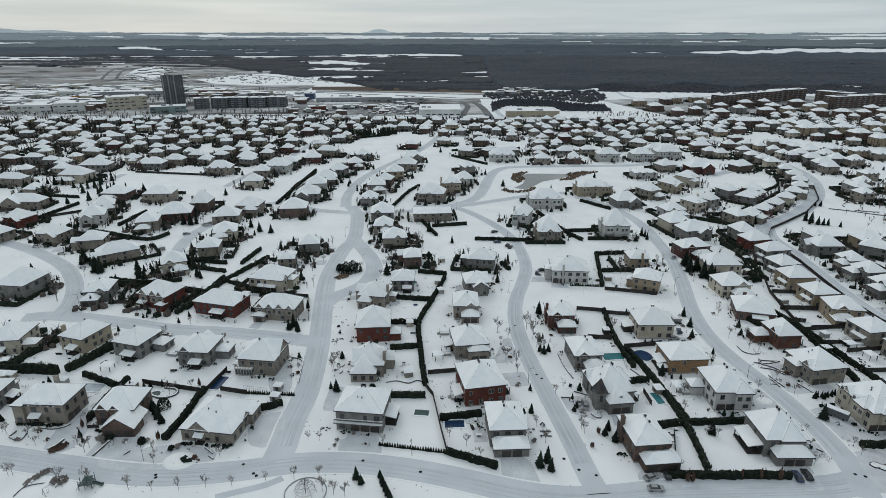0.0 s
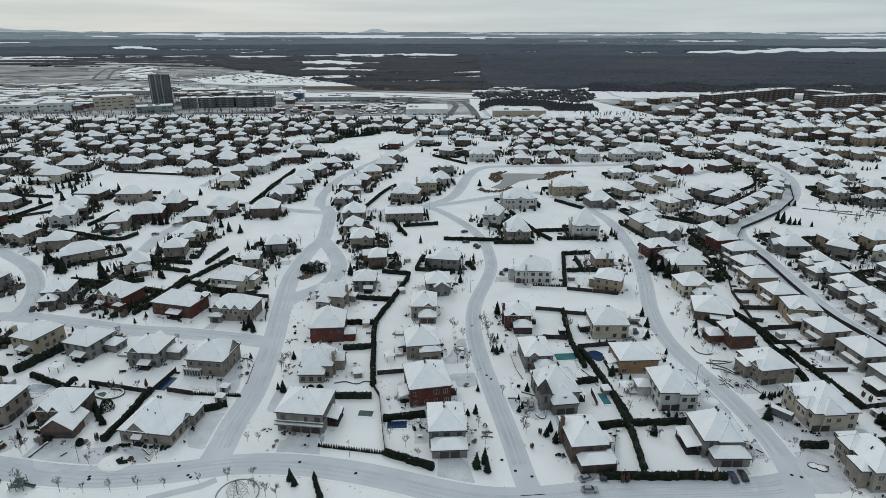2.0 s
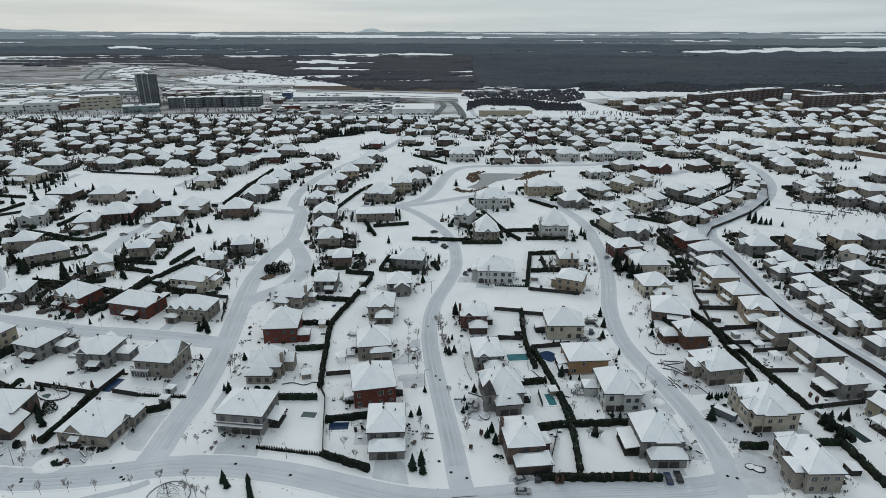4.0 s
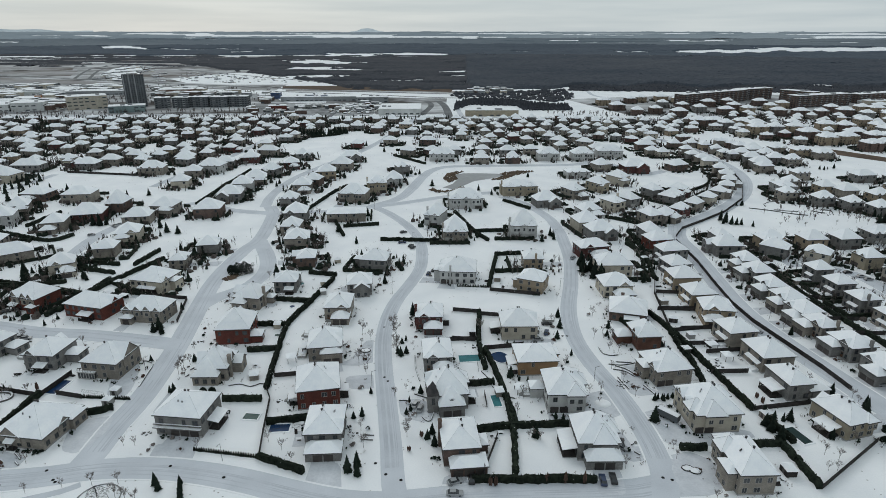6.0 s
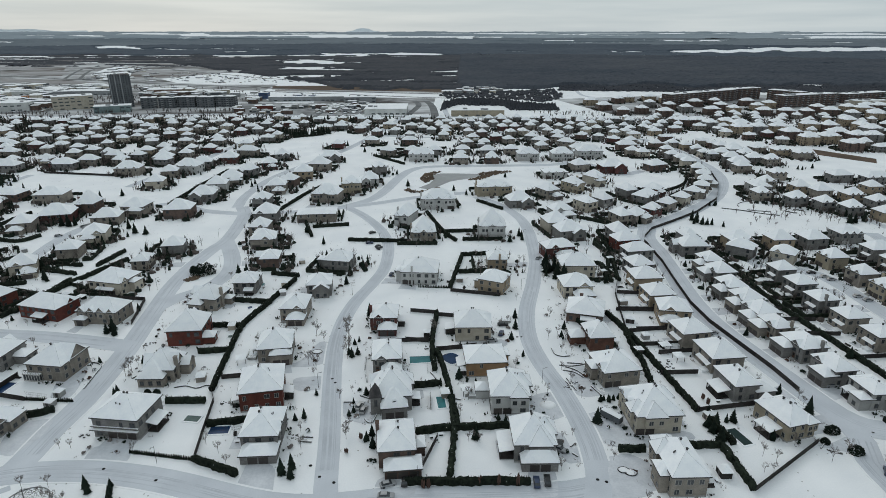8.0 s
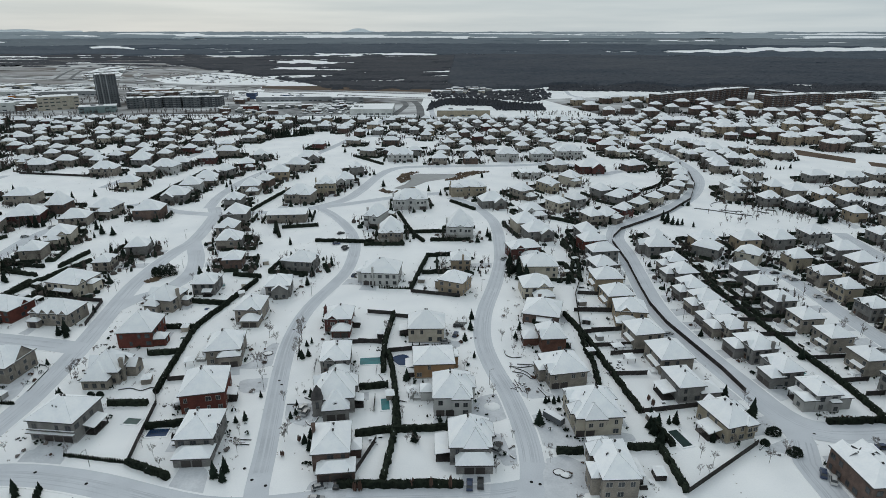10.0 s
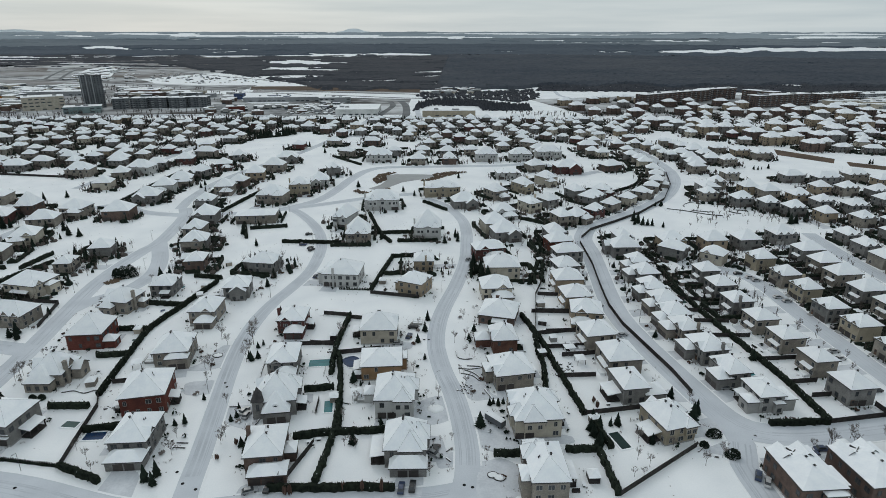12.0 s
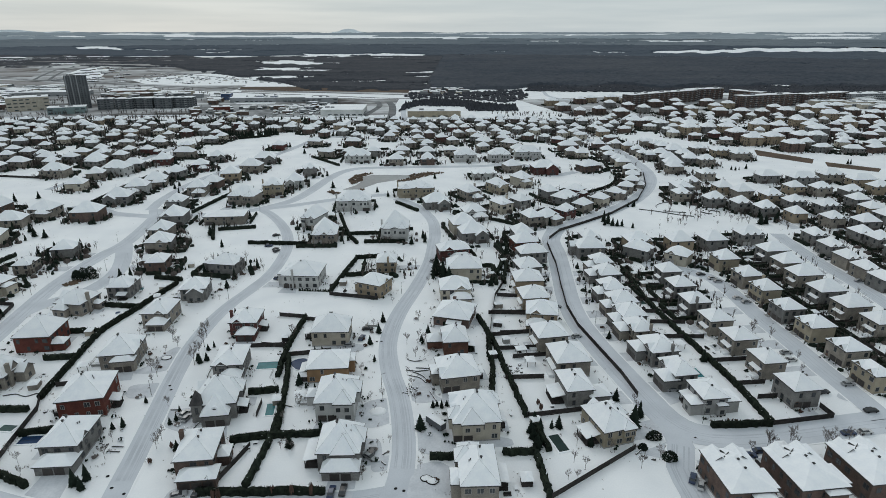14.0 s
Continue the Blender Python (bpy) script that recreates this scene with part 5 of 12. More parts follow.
h = house("M", "stucco_light", 168.4, 583.5, 2, 21, 14, 7.4, 0.75)
cross_roof(h, 0, -0.28, 5.5, 1.0, 1.00)
cross_roof(h, 0, 0.28, 5.5, 1.0, 1.00)
chimney(h, 1, 0.1, 3.4)
h = house("M", "stucco_light", 202.1, 583.9, 2, 21, 14, 7.4, 0.75)
cross_roof(h, 0, -0.28, 5.5, 1.0, 1.00)
cross_roof(h, 0, 0.28, 5.5, 1.0, 1.00)
chimney(h, 1, 0.1, 3.4)
house("B", "stone_beige", 193.9, 666, 144, 17, 11, 6.2)
house("B", "stone_beige", 190.4, 634, -75, 10, 12, 6.2)
house("B", "stone_beige", 221.1, 655.4, 144, 17, 11, 6.2)
far_house("A", "stone_beige", 215, 735.8, -36, 12, 10, 6.2)
far_house("P", "stone_beige", 235.3, 773.8, -36, 12, 10, 6.2)
far_house("A", "stone_grey", 242.9, 750, -36, 12, 10, 6.2)
far_house("A", "stone_grey", 264.7, 774.3, -36, 12, 10, 6.2)
far_house("P", "stucco_cream", 284.8, 800, 0, 12, 10, 6.2)
house("X", "stone_beige", 217.3, 685.5, 144, 12, 10, 6.2)
far_house("G", "brick_brown", 248.6, 701.9, 144, 12, 10, 6.2)
house("A", "stone_beige", 226.1, 621.1, 6, 15, 11, 6.2)
far_house("G", "stone_grey", 307.5, 800.4, 177, 12, 10, 6.2)
far_house("X", "stone_grey", 320.4, 775, -9, 12, 10, 6.2)
far_house("B", "stucco_cream", 292.4, 719.3, 15, 12, 10, 6.2)
far_house("C", "stone_beige", 342.1, 765.6, 15, 12, 10, 6.2)
far_house("P", "stone_beige", 346.9, 751.4, 15, 12, 10, 6.2)
far_house("P", "stone_grey", 266.5, 694.1, 144, 12, 10, 6.2)
far_house("B", "brick_dark", 278.9, 674.7, -126, 10, 12, 6.2)
far_house("B", "stucco_cream", 311.2, 706.9, 105, 10, 12, 6.2)
house("A", "stone_beige", 295.8, 667.3, 105, 10, 12, 6.2)
far_house("B", "stucco_tan", 344.1, 728.7, -75, 10, 12, 6.2)
far_house("P", "brick_brown", 342.2, 687.1, -75, 10, 12, 6.2)
house("A", "brick_brown", 281.5, 635.1, 93, 12, 20, 6.6)
h = house("M", "stucco_light", 232.1, 596.1, 2, 25, 14, 7.4, 0.75)
cross_roof(h, 0, -0.28, 6.0, 1.0, 1.00)
cross_roof(h, 0, 0.28, 6.0, 1.0, 1.00)
chimney(h, 1, 0.1, 3.4)
house("C", "stone_beige", 279, 605.9, 93, 10, 12, 6.2)
house("B", "stucco_cream", 286.6, 596.7, 93, 10, 12, 6.2)
house("B", "brick_brown", 278.4, 536.5, -66, 12, 17, 6.2)
house("C", "brick_dark", 247.2, 449.8, 48, 10, 12, 6.2)
house("G", "stone_grey", 234.6, 429.1, 42, 17, 13, 6.2)
house("B", "brick_brown", 316.6, 645.9, 93, 10, 12, 6.2)
house("P", "stone_beige", 316.9, 612.6, 93, 10, 12, 6.2)
house("C", "stone_grey", 312.4, 585.2, 93, 10, 12, 6.2)
house("G", "stone_beige", 315.1, 568.2, 87, 10, 12, 6.2)
house("G", "stucco_cream", 314.9, 552.1, 87, 10, 12, 6.2)
house("A", "stone_beige", 312.1, 522.3, 75, 10, 11, 6.2)
house("G", "stone_beige", 307.2, 499.7, 75, 10, 11, 6.2)
house("A", "stone_beige", 300.3, 478.8, 63, 10, 11, 6.2)
house("P", "stone_beige", 289.4, 459.3, 63, 10, 11, 6.2)
house("X", "stone_beige", 275, 441.3, 48, 10, 11, 6.2)
house("B", "stucco_cream", 259.4, 424.4, 48, 10, 11, 6.2)
house("B", "stone_beige", 242.9, 408.7, 42, 11, 10, 6.2)
house("G", "brick_dark", 227.5, 394, 39, 11, 10, 6.2)
house("C", "stone_beige", 212.1, 381.6, 39, 13, 11, 6.2)
house("P", "stucco_tan", 345.5, 635.9, -87, 10, 10, 6.2)
house("X", "stone_beige", 349.7, 616.2, -87, 10, 10, 6.2)
house("B", "stucco_cream", 348.1, 594.5, -87, 10, 10, 6.2)
house("G", "stone_grey", 351.8, 585.7, -87, 10, 10, 6.2)
far_house("B", "stone_beige", 374.2, 661, -87, 10, 10, 6.2)
far_house("P", "brick_brown", 379.1, 646.7, -87, 10, 10, 6.2)
house("C", "stone_beige", 336.9, 649.7, -87, 10, 10, 6.2)
far_house("P", "brick_brown", 430, 829.3, 159, 14, 11, 6.2)
far_house("P", "brick_brown", 444, 802.4, 159, 14, 11, 6.2)
far_house("P", "brick_brown", 482.9, 797.7, 159, 15, 11, 6.2)
far_house("P", "brick_brown", 497.1, 777.6, 159, 15, 11, 6.2)
far_house("P", "brick_brown", 532.5, 793.2, 159, 15, 11, 6.2)
far_house("P", "brick_brown", 563.5, 778.5, 153, 15, 11, 6.2)
far_house("P", "brick_brown", 505, 722.2, 9, 17, 11, 6.2)
far_house("P", "stone_grey", 514.7, 701.4, 90, 11, 17, 6.2)
house("B", "stone_grey", 253, 317.6, 48, 10, 14, 6.2)
house("B", "stucco_cream", 272.1, 308.2, -42, 12, 10, 6.2)
far_house("P", "stone_grey", 581.3, 769.8, 153, 15, 11, 6.2)
far_house("P", "stone_grey", 630.6, 784.5, -27, 15, 11, 6.2)
far_house("P", "stone_grey", 533.2, 682.6, -9, 17, 11, 6.2)
far_house("P", "stone_grey", 571.1, 702.4, 0, 17, 11, 6.2)
far_house("P", "brick_brown", 587, 690.1, -9, 17, 11, 6.2)
far_house("P", "stone_grey", 571.2, 732.4, 153, 17, 11, 6.2)
far_house("P", "brick_brown", 631.3, 727.5, 153, 17, 11, 6.2)
far_house("P", "stone_grey", 643.4, 714.4, 153, 17, 11, 6.2)
far_house("P", "brick_brown", 655.1, 701.7, 153, 17, 11, 6.2)
far_house("P", "brick_brown", 529.4, 642.1, -75, 11, 18, 6.2)
far_house("P", "stone_grey", 549.6, 624.9, 15, 20, 11, 6.6)
far_house("P", "stone_grey", 576.1, 614.9, 81, 11, 20, 6.6)
far_house("P", "brick_brown", 604.5, 621.1, 105, 11, 20, 6.6)
far_house("P", "brick_brown", 617.6, 644.8, 105, 11, 17, 6.2)
far_house("B", "stone_beige", 416.1, 770.9, 81, 11, 14, 6.2)
far_house("G", "stone_beige", 446.7, 770.7, -90, 11, 15, 6.2)
far_house("P", "stone_grey", 716.3, 768.9, -27, 15, 11, 6.2)
far_house("P", "brick_brown", 667.3, 784.2, -27, 15, 11, 6.2)
far_house("P", "brick_brown", 706.7, 789.1, -27, 15, 11, 6.2)
house("X", "stone_beige", -230.8, 341, -9, 15, 12, 6.2)
house("X", "stone_beige", -296, 412.5, 0, 26, 12, 6.2)
house("X", "brick_red", -273.2, 372.9, -15, 15, 12, 6.2)
house("A", "stone_beige", -319.5, 397.2, 0, 17, 12, 6.2)
house("C", "stucco_cream", -287.4, 351.9, 15, 15, 12, 6.2)
house("X", "stone_beige", -265.1, 340.7, -15, 13, 12, 6.2)
house("G", "stucco_tan", 256.1, 329.9, 6, 14, 11, 6.6)
house("P", "stucco_tan", 280.5, 329.6, 6, 13, 11, 6.6)
house("P", "stone_grey", 300.8, 330.8, 6, 13, 11, 6.6)
house("G", "stone_grey", 326.9, 340.3, 6, 14, 11, 6.6)
house("G", "stone_grey", 229.4, 336.1, 6, 9, 11, 6.6)
house("G", "stone_grey", 365.6, 338.3, 6, 9, 11, 6.6)
house("G", "stone_grey", 363.4, 319.3, 6, 9, 11, 6.6)
house("G", "stone_beige", 360.1, 300.3, 6, 8, 11, 6.6)
house("G", "stone_beige", 359.4, 284.9, 6, 8, 11, 6.6)
house("P", "stone_grey", 358.8, 271.3, 6, 8, 11, 6.6)
house("G", "stone_grey", 396.5, 341.8, 6, 10, 11, 6.6)
house("G", "stone_grey", 399.1, 330.3, 6, 10, 11, 6.6)
house("P", "stone_grey", 397, 310.8, 6, 10, 11, 6.6)
house("P", "stone_grey", 419.3, 491.8, 6, 17, 11, 6.6)
house("G", "stone_grey", 444.4, 484, 6, 22, 11, 6.6)
house("G", "stone_beige", 475.1, 494.3, 6, 18, 11, 6.6)
house("P", "stucco_tan", 419.8, 453.5, 6, 12, 11, 6.6)
house("G", "stone_beige", 438.4, 449.4, 6, 13, 11, 6.6)
house("P", "stucco_tan", 489.1, 476.2, 6, 20, 11, 6.6)
house("G", "stone_grey", 456.4, 440.3, 6, 14, 11, 6.6)
house("G", "stucco_tan", 486.9, 452.8, 6, 14, 11, 6.6)
house("P", "stone_beige", 372.6, 441.2, 6, 13, 11, 6.6)
house("G", "stucco_tan", 388.6, 428.8, 6, 13, 11, 6.6)
house("G", "stone_grey", 366.6, 396, 6, 12, 11, 6.6)
house("G", "stone_grey", 395.6, 411.6, 6, 12, 11, 6.6)
house("P", "stucco_tan", 380.4, 382.9, 6, 10, 11, 6.6)
house("G", "stone_grey", 412.4, 400.7, 6, 14, 11, 6.6)
house("G", "stone_beige", 398, 371.5, 6, 11, 11, 6.6)
house("P", "stone_grey", 445.1, 416.6, 6, 12, 11, 6.6)
house("P", "stucco_tan", 439.2, 394.2, 6, 11, 11, 6.6)
house("P", "stone_grey", 414.5, 364.1, 6, 13, 11, 6.6)
house("G", "stone_grey", 437.6, 377.5, 6, 11, 11, 6.6)
house("G", "stone_beige", 323.8, 435.5, 6, 11, 11, 6.6)
house("G", "stone_grey", 341.7, 420, 6, 13, 11, 6.6)
house("G", "stone_grey", 355.7, 408.8, 6, 11, 11, 6.6)
house("P", "stucco_tan", 363.5, 454.1, 6, 12, 11, 6.6)
far_house("G", "stone_grey", 382.5, 633.4, 6, 15, 11, 6.6)
house("P", "stone_grey", 383.6, 607.5, 6, 14, 11, 6.6)
house("G", "stone_grey", 386.2, 585.6, 6, 14, 11, 6.6)
far_house("P", "stone_beige", 414.8, 621.1, 6, 16, 11, 6.6)
house("G", "stucco_tan", 430.1, 602.6, 6, 16, 11, 6.6)
house("G", "stone_beige", 443.6, 587.2, 6, 17, 11, 6.6)
house("P", "stone_beige", 354.3, 528.3, 6, 13, 11, 6.6)
house("G", "stone_beige", 395.6, 557.2, 6, 14, 11, 6.6)
house("G", "stone_beige", 370.6, 500, 6, 12, 11, 6.6)
house("G", "stone_beige", 346.1, 470.6, 6, 11, 11, 6.6)
house("G", "stone_grey", 485.5, 424.2, 6, 15, 11, 6.6)
house("G", "stone_grey", 449.1, 372.7, 6, 14, 11, 6.6)
house("G", "stone_grey", 531.4, 475.8, 6, 17, 11, 6.6)
house("P", "stucco_tan", 418.5, 339.2, 6, 10, 11, 6.6)
house("G", "stone_grey", 385.2, 292.1, 6, 9, 11, 6.6)
far_house("K", "stucco_tan", 461.5, 1103.1, 5, 22, 14, 9.2, 0.58)
far_house("K", "stucco_tan", 481.4, 1073.7, 0, 19, 16, 9.2, 0.58)
far_house("K", "brick_brown", 454, 981.6, 10, 17, 14, 9.2, 0.58)
far_house("K", "stone_grey", 432.4, 1012.3, 0, 17, 14, 9.2, 0.58)
far_house("K", "stucco_tan", 341.3, 1044.2, 10, 22, 14, 9.2, 0.58)
far_house("K", "brick_brown", 396.3, 1072.9, 10, 17, 16, 9.2, 0.58)
far_house("K", "stucco_tan", 419.7, 1090.7, 5, 19, 14, 9.2, 0.58)
far_house("K", "brick_brown", 345.9, 975.1, 10, 22, 16, 9.2, 0.58)
far_house("K", "brick_brown", 359.2, 913.6, -10, 17, 16, 9.2, 0.58)
far_house("K", "brick_brown", 393.7, 932.6, 10, 17, 14, 9.2, 0.58)
far_house("K", "brick_brown", 417, 898.8, 5, 22, 16, 9.2, 0.58)
far_house("K", "stone_grey", 467.7, 947.3, 0, 17, 16, 9.2, 0.58)
far_house("K", "brick_brown", 512.2, 1022.6, 5, 22, 14, 9.2, 0.58)
far_house("K", "brick_brown", 553.3, 1039.9, 0, 17, 14, 9.2, 0.58)
far_house("K", "brick_brown", 535.1, 976.7, 10, 17, 16, 9.2, 0.58)
far_house("K", "brick_brown", 496.5, 920.4, 5, 22, 14, 9.2, 0.58)
far_house("K", "stucco_tan", 536.5, 933.7, 0, 17, 16, 9.2, 0.58)
far_house("K", "brick_brown", 605.2, 1033.1, 0, 22, 14, 9.2, 0.58)
far_house("K", "stucco_tan", 590.2, 968.4, 5, 17, 14, 9.2, 0.58)
far_house("K", "brick_brown", 569.9, 907.5, -10, 22, 14, 9.2, 0.58)
far_house("K", "stucco_tan", 625.9, 1001.3, 5, 19, 14, 9.2, 0.58)
far_house("K", "brick_brown", 599, 900.1, -10, 22, 14, 9.2, 0.58)
far_house("K", "brick_brown", 627.5, 895.6, 0, 17, 14, 9.2, 0.58)
far_house("K", "brick_brown", 675.3, 949, 5, 19, 14, 9.2, 0.58)
far_house("K", "brick_brown", 670.9, 908.3, -10, 22, 16, 9.2, 0.58)
far_house("K", "stucco_tan", 723.6, 949.4, 5, 19, 16, 9.2, 0.58)
far_house("K", "brick_brown", 766.1, 969.9, 5, 19, 14, 9.2, 0.58)
far_house("K", "stone_grey", 682.6, 876.1, -10, 17, 14, 9.2, 0.58)
far_house("K", "brick_brown", 721.6, 883.6, 10, 22, 14, 9.2, 0.58)
far_house("K", "brick_brown", 406.9, 803.5, -10, 22, 16, 9.2, 0.58)
far_house("K", "brick_brown", 428.2, 803.7, 0, 22, 14, 9.2, 0.58)
far_house("K", "stone_grey", 432.7, 779.6, 10, 17, 14, 9.2, 0.58)
far_house("K", "stucco_tan", 461.3, 793.5, -10, 19, 14, 9.2, 0.58)
far_house("K", "stucco_tan", 469.7, 774.1, 5, 22, 16, 9.2, 0.58)
far_house("K", "stucco_tan", 455.8, 742.9, 5, 22, 16, 9.2, 0.58)
far_house("K", "stone_grey", 479.4, 746.4, 0, 17, 16, 9.2, 0.58)
far_house("K", "stone_grey", 522.5, 783.8, -10, 17, 14, 9.2, 0.58)
far_house("K", "stucco_tan", 504.9, 746.5, -10, 22, 14, 9.2, 0.58)
far_house("K", "stucco_tan", 554.8, 765, -10, 22, 14, 9.2, 0.58)
far_house("K", "brick_brown", 574.5, 756.1, 0, 19, 14, 9.2, 0.58)
far_house("K", "stucco_tan", 629.7, 805, 0, 19, 16, 9.2, 0.58)
far_house("K", "stucco_tan", 616.2, 756.4, 5, 17, 16, 9.2, 0.58)
far_house("K", "brick_brown", 496.5, 704.7, 5, 22, 16, 9.2, 0.58)
far_house("K", "stucco_tan", 522.1, 674.4, 10, 22, 16, 9.2, 0.58)
far_house("K", "stucco_tan", 495.8, 666.8, 0, 19, 14, 9.2, 0.58)
far_house("K", "brick_brown", 552.2, 705, 0, 22, 14, 9.2, 0.58)
far_house("K", "brick_brown", 559.8, 681.7, 0, 19, 16, 9.2, 0.58)
far_house("K", "stone_grey", 578, 681.8, -10, 19, 14, 9.2, 0.58)
far_house("K", "brick_brown", 520, 629.2, 5, 19, 14, 9.2, 0.58)
far_house("K", "stone_grey", 609, 729.8, 10, 22, 16, 9.2, 0.58)
far_house("K", "stucco_tan", 737.6, 935.9, -10, 22, 16, 9.2, 0.58)
far_house("K", "stucco_tan", 711.3, 866.8, -10, 22, 14, 9.2, 0.58)
far_house("K", "brick_brown", 771.3, 906.9, 5, 19, 14, 9.2, 0.58)
far_house("K", "brick_brown", 786.4, 879.5, 5, 19, 14, 9.2, 0.58)
far_house("K", "brick_brown", 836.9, 935.5, 5, 19, 14, 9.2, 0.58)
far_house("K", "brick_brown", 738.9, 823.8, 0, 22, 14, 9.2, 0.58)
far_house("K", "stone_grey", 800.6, 853.7, 5, 22, 16, 9.2, 0.58)
far_house("K", "stucco_tan", 681.6, 785.1, 5, 22, 14, 9.2, 0.58)
far_house("K", "stone_grey", 859.5, 920.7, 0, 22, 16, 9.2, 0.58)
far_house("K", "stucco_tan", 853.2, 879.2, 5, 19, 16, 9.2, 0.58)
far_house("K", "stucco_tan", 804.9, 817.6, 0, 22, 16, 9.2, 0.58)
far_house("K", "brick_brown", 784.1, 966.5, -10, 19, 14, 9.2, 0.58)
far_house("G", "stone_grey", -655.5, 752.6, 98, 12, 10, 5.6)
far_house("B", "stone_beige", -215.8, 816.9, 15, 13, 12, 5.6)
far_house("X", "brick_brown", -696.2, 843.5, 15, 14, 12, 5.6)
far_house("G", "brick_brown", -238.6, 710.6, 98, 13, 10, 5.6)
far_house("X", "stone_beige", -441.6, 583.6, 82, 14, 10, 5.6)
far_house("X", "stucco_cream", -299.6, 850.6, 15, 14, 10, 5.6)
far_house("G", "brick_brown", -472.8, 832.1, 98, 11, 12, 5.6)
far_house("X", "brick_brown", -564.3, 805.6, 0, 12, 10, 5.6)
far_house("G", "stucco_tan", -617.3, 834.2, 15, 12, 11, 5.6)
far_house("X", "stucco_cream", -149, 865.9, 15, 14, 10, 5.6)
far_house("B", "stone_beige", -559.2, 676.3, 98, 11, 12, 5.6)
far_house("B", "stone_grey", -391.7, 744.2, 8, 14, 10, 5.6)
house("G", "stone_grey", -253.5, 600.1, 15, 12, 10, 5.6)
house("B", "stone_beige", -367, 518.9, 105, 12, 10, 5.6)
far_house("X", "stone_beige", -249.8, 687.2, 90, 14, 10, 5.6)
far_house("G", "stone_beige", -472.5, 592.2, 105, 14, 12, 5.6)
far_house("X", "stucco_cream", -515.1, 771.4, 15, 11, 12, 5.6)
far_house("B", "stucco_cream", -407.6, 683.7, 15, 14, 11, 5.6)
far_house("B", "stone_beige", -587.7, 718.6, 98, 12, 10, 5.6)
house("X", "stucco_cream", -128.1, 650.3, -92.1, 11, 11, 5.6)
far_house("G", "stone_beige", -532.4, 592.1, 82, 12, 11, 5.6)
far_house("B", "stone_beige", -543.8, 812.6, 8, 14, 10, 5.6)
far_house("X", "stone_grey", -690.7, 784, 15, 14, 12, 5.6)
far_house("G", "stone_grey", -466.5, 762.9, 15, 13, 12, 5.6)
far_house("X", "stone_grey", -386.2, 856.5, 90, 13, 11, 5.6)
far_house("G", "stucco_cream", -376.4, 665.4, 8, 14, 10, 5.6)
far_house("B", "stone_grey", -256.1, 820.5, 8, 13, 11, 5.6)
far_house("X", "stone_beige", -542.1, 736.2, 15, 12, 12, 5.6)
far_house("X", "brick_dark", -150.3, 819.6, 8, 11, 11, 5.6)
far_house("G", "stone_grey", -282.4, 818.6, 82, 12, 12, 5.6)
far_house("G", "stone_beige", -374.4, 717.4, -8, 12, 10, 5.6)
far_house("B", "stone_beige", -178.2, 720.4, 87.9, 12, 10, 5.6)
far_house("G", "stucco_tan", -474.4, 637, 98, 13, 11, 5.6)
far_house("X", "stone_beige", -294.3, 773.3, 90, 13, 12, 5.6)
far_house("X", "stucco_cream", -514.7, 576.8, 105, 13, 12, 5.6)
far_house("G", "stucco_tan", -319.3, 856.9, 82, 11, 12, 5.6)
far_house("B", "stone_beige", -246.2, 784.3, 8, 12, 10, 5.6)
far_house("B", "stucco_cream", -118.4, 838.4, 98, 14, 10, 5.6)
far_house("X", "stucco_cream", -627.1, 727.3, 15, 13, 11, 5.6)
far_house("X", "stone_beige", -648, 794.4, 98, 13, 12, 5.6)
far_house("B", "stone_grey", -279.8, 723.9, 90, 11, 12, 5.6)
far_house("B", "stone_beige", -602.5, 786.9, 15, 14, 11, 5.6)
far_house("G", "stone_grey", -622.8, 786, 82, 13, 10, 5.6)
far_house("X", "stucco_cream", -686.1, 812.1, 82, 11, 10, 5.6)
far_house("X", "stucco_cream", -529.2, 752.4, 90, 13, 10, 5.6)
house("B", "stone_beige", -178.6, 623.9, 84.5, 11, 10, 5.6)
far_house("B", "stone_beige", -333.1, 816, 15, 14, 12, 5.6)
far_house("G", "stone_grey", -146.5, 792.2, -8, 13, 12, 5.6)
far_house("X", "stone_grey", -299, 626.2, 0, 14, 11, 5.6)
house("G", "stone_grey", -350.2, 546.8, 87.1, 14, 11, 5.6)
far_house("B", "brick_brown", -173.8, 685.4, 87.9, 14, 11, 5.6)
far_house("G", "stucco_tan", -573.2, 831.4, 0, 11, 12, 5.6)
far_house("G", "brick_dark", -429.3, 820.8, 105, 14, 10, 5.6)
house("G", "brick_dark", -404.5, 522.7, 98, 11, 10, 5.6)
far_house("X", "stone_grey", -430.9, 852.6, 98, 14, 10, 5.6)
far_house("G", "brick_dark", -394.2, 709.4, 0, 13, 10, 5.6)
far_house("X", "stone_grey", -418.4, 541.6, 105, 12, 12, 5.6)
far_house("G", "stucco_cream", -489.4, 538.5, 82, 13, 10, 5.6)
far_house("B", "stucco_cream", -712.8, 823.1, 82, 13, 12, 5.6)
far_house("X", "stone_grey", -581.7, 778.2, 8, 14, 12, 5.6)
far_house("X", "stone_grey", -522.2, 616.9, 82, 12, 10, 5.6)
far_house("X", "brick_brown", -374, 625.3, 0, 13, 11, 5.6)
far_house("B", "stucco_cream", -106.3, 774.5, 15, 12, 10, 5.6)
far_house("G", "stucco_cream", -343.6, 674.8, 0, 13, 12, 5.6)
far_house("G", "stone_grey", -484.3, 669.1, 15, 12, 12, 5.6)
far_house("X", "brick_dark", -351.9, 640.7, 0, 14, 12, 5.6)
house("G", "stone_grey", -189.5, 581.4, 77.1, 12, 11, 5.6)
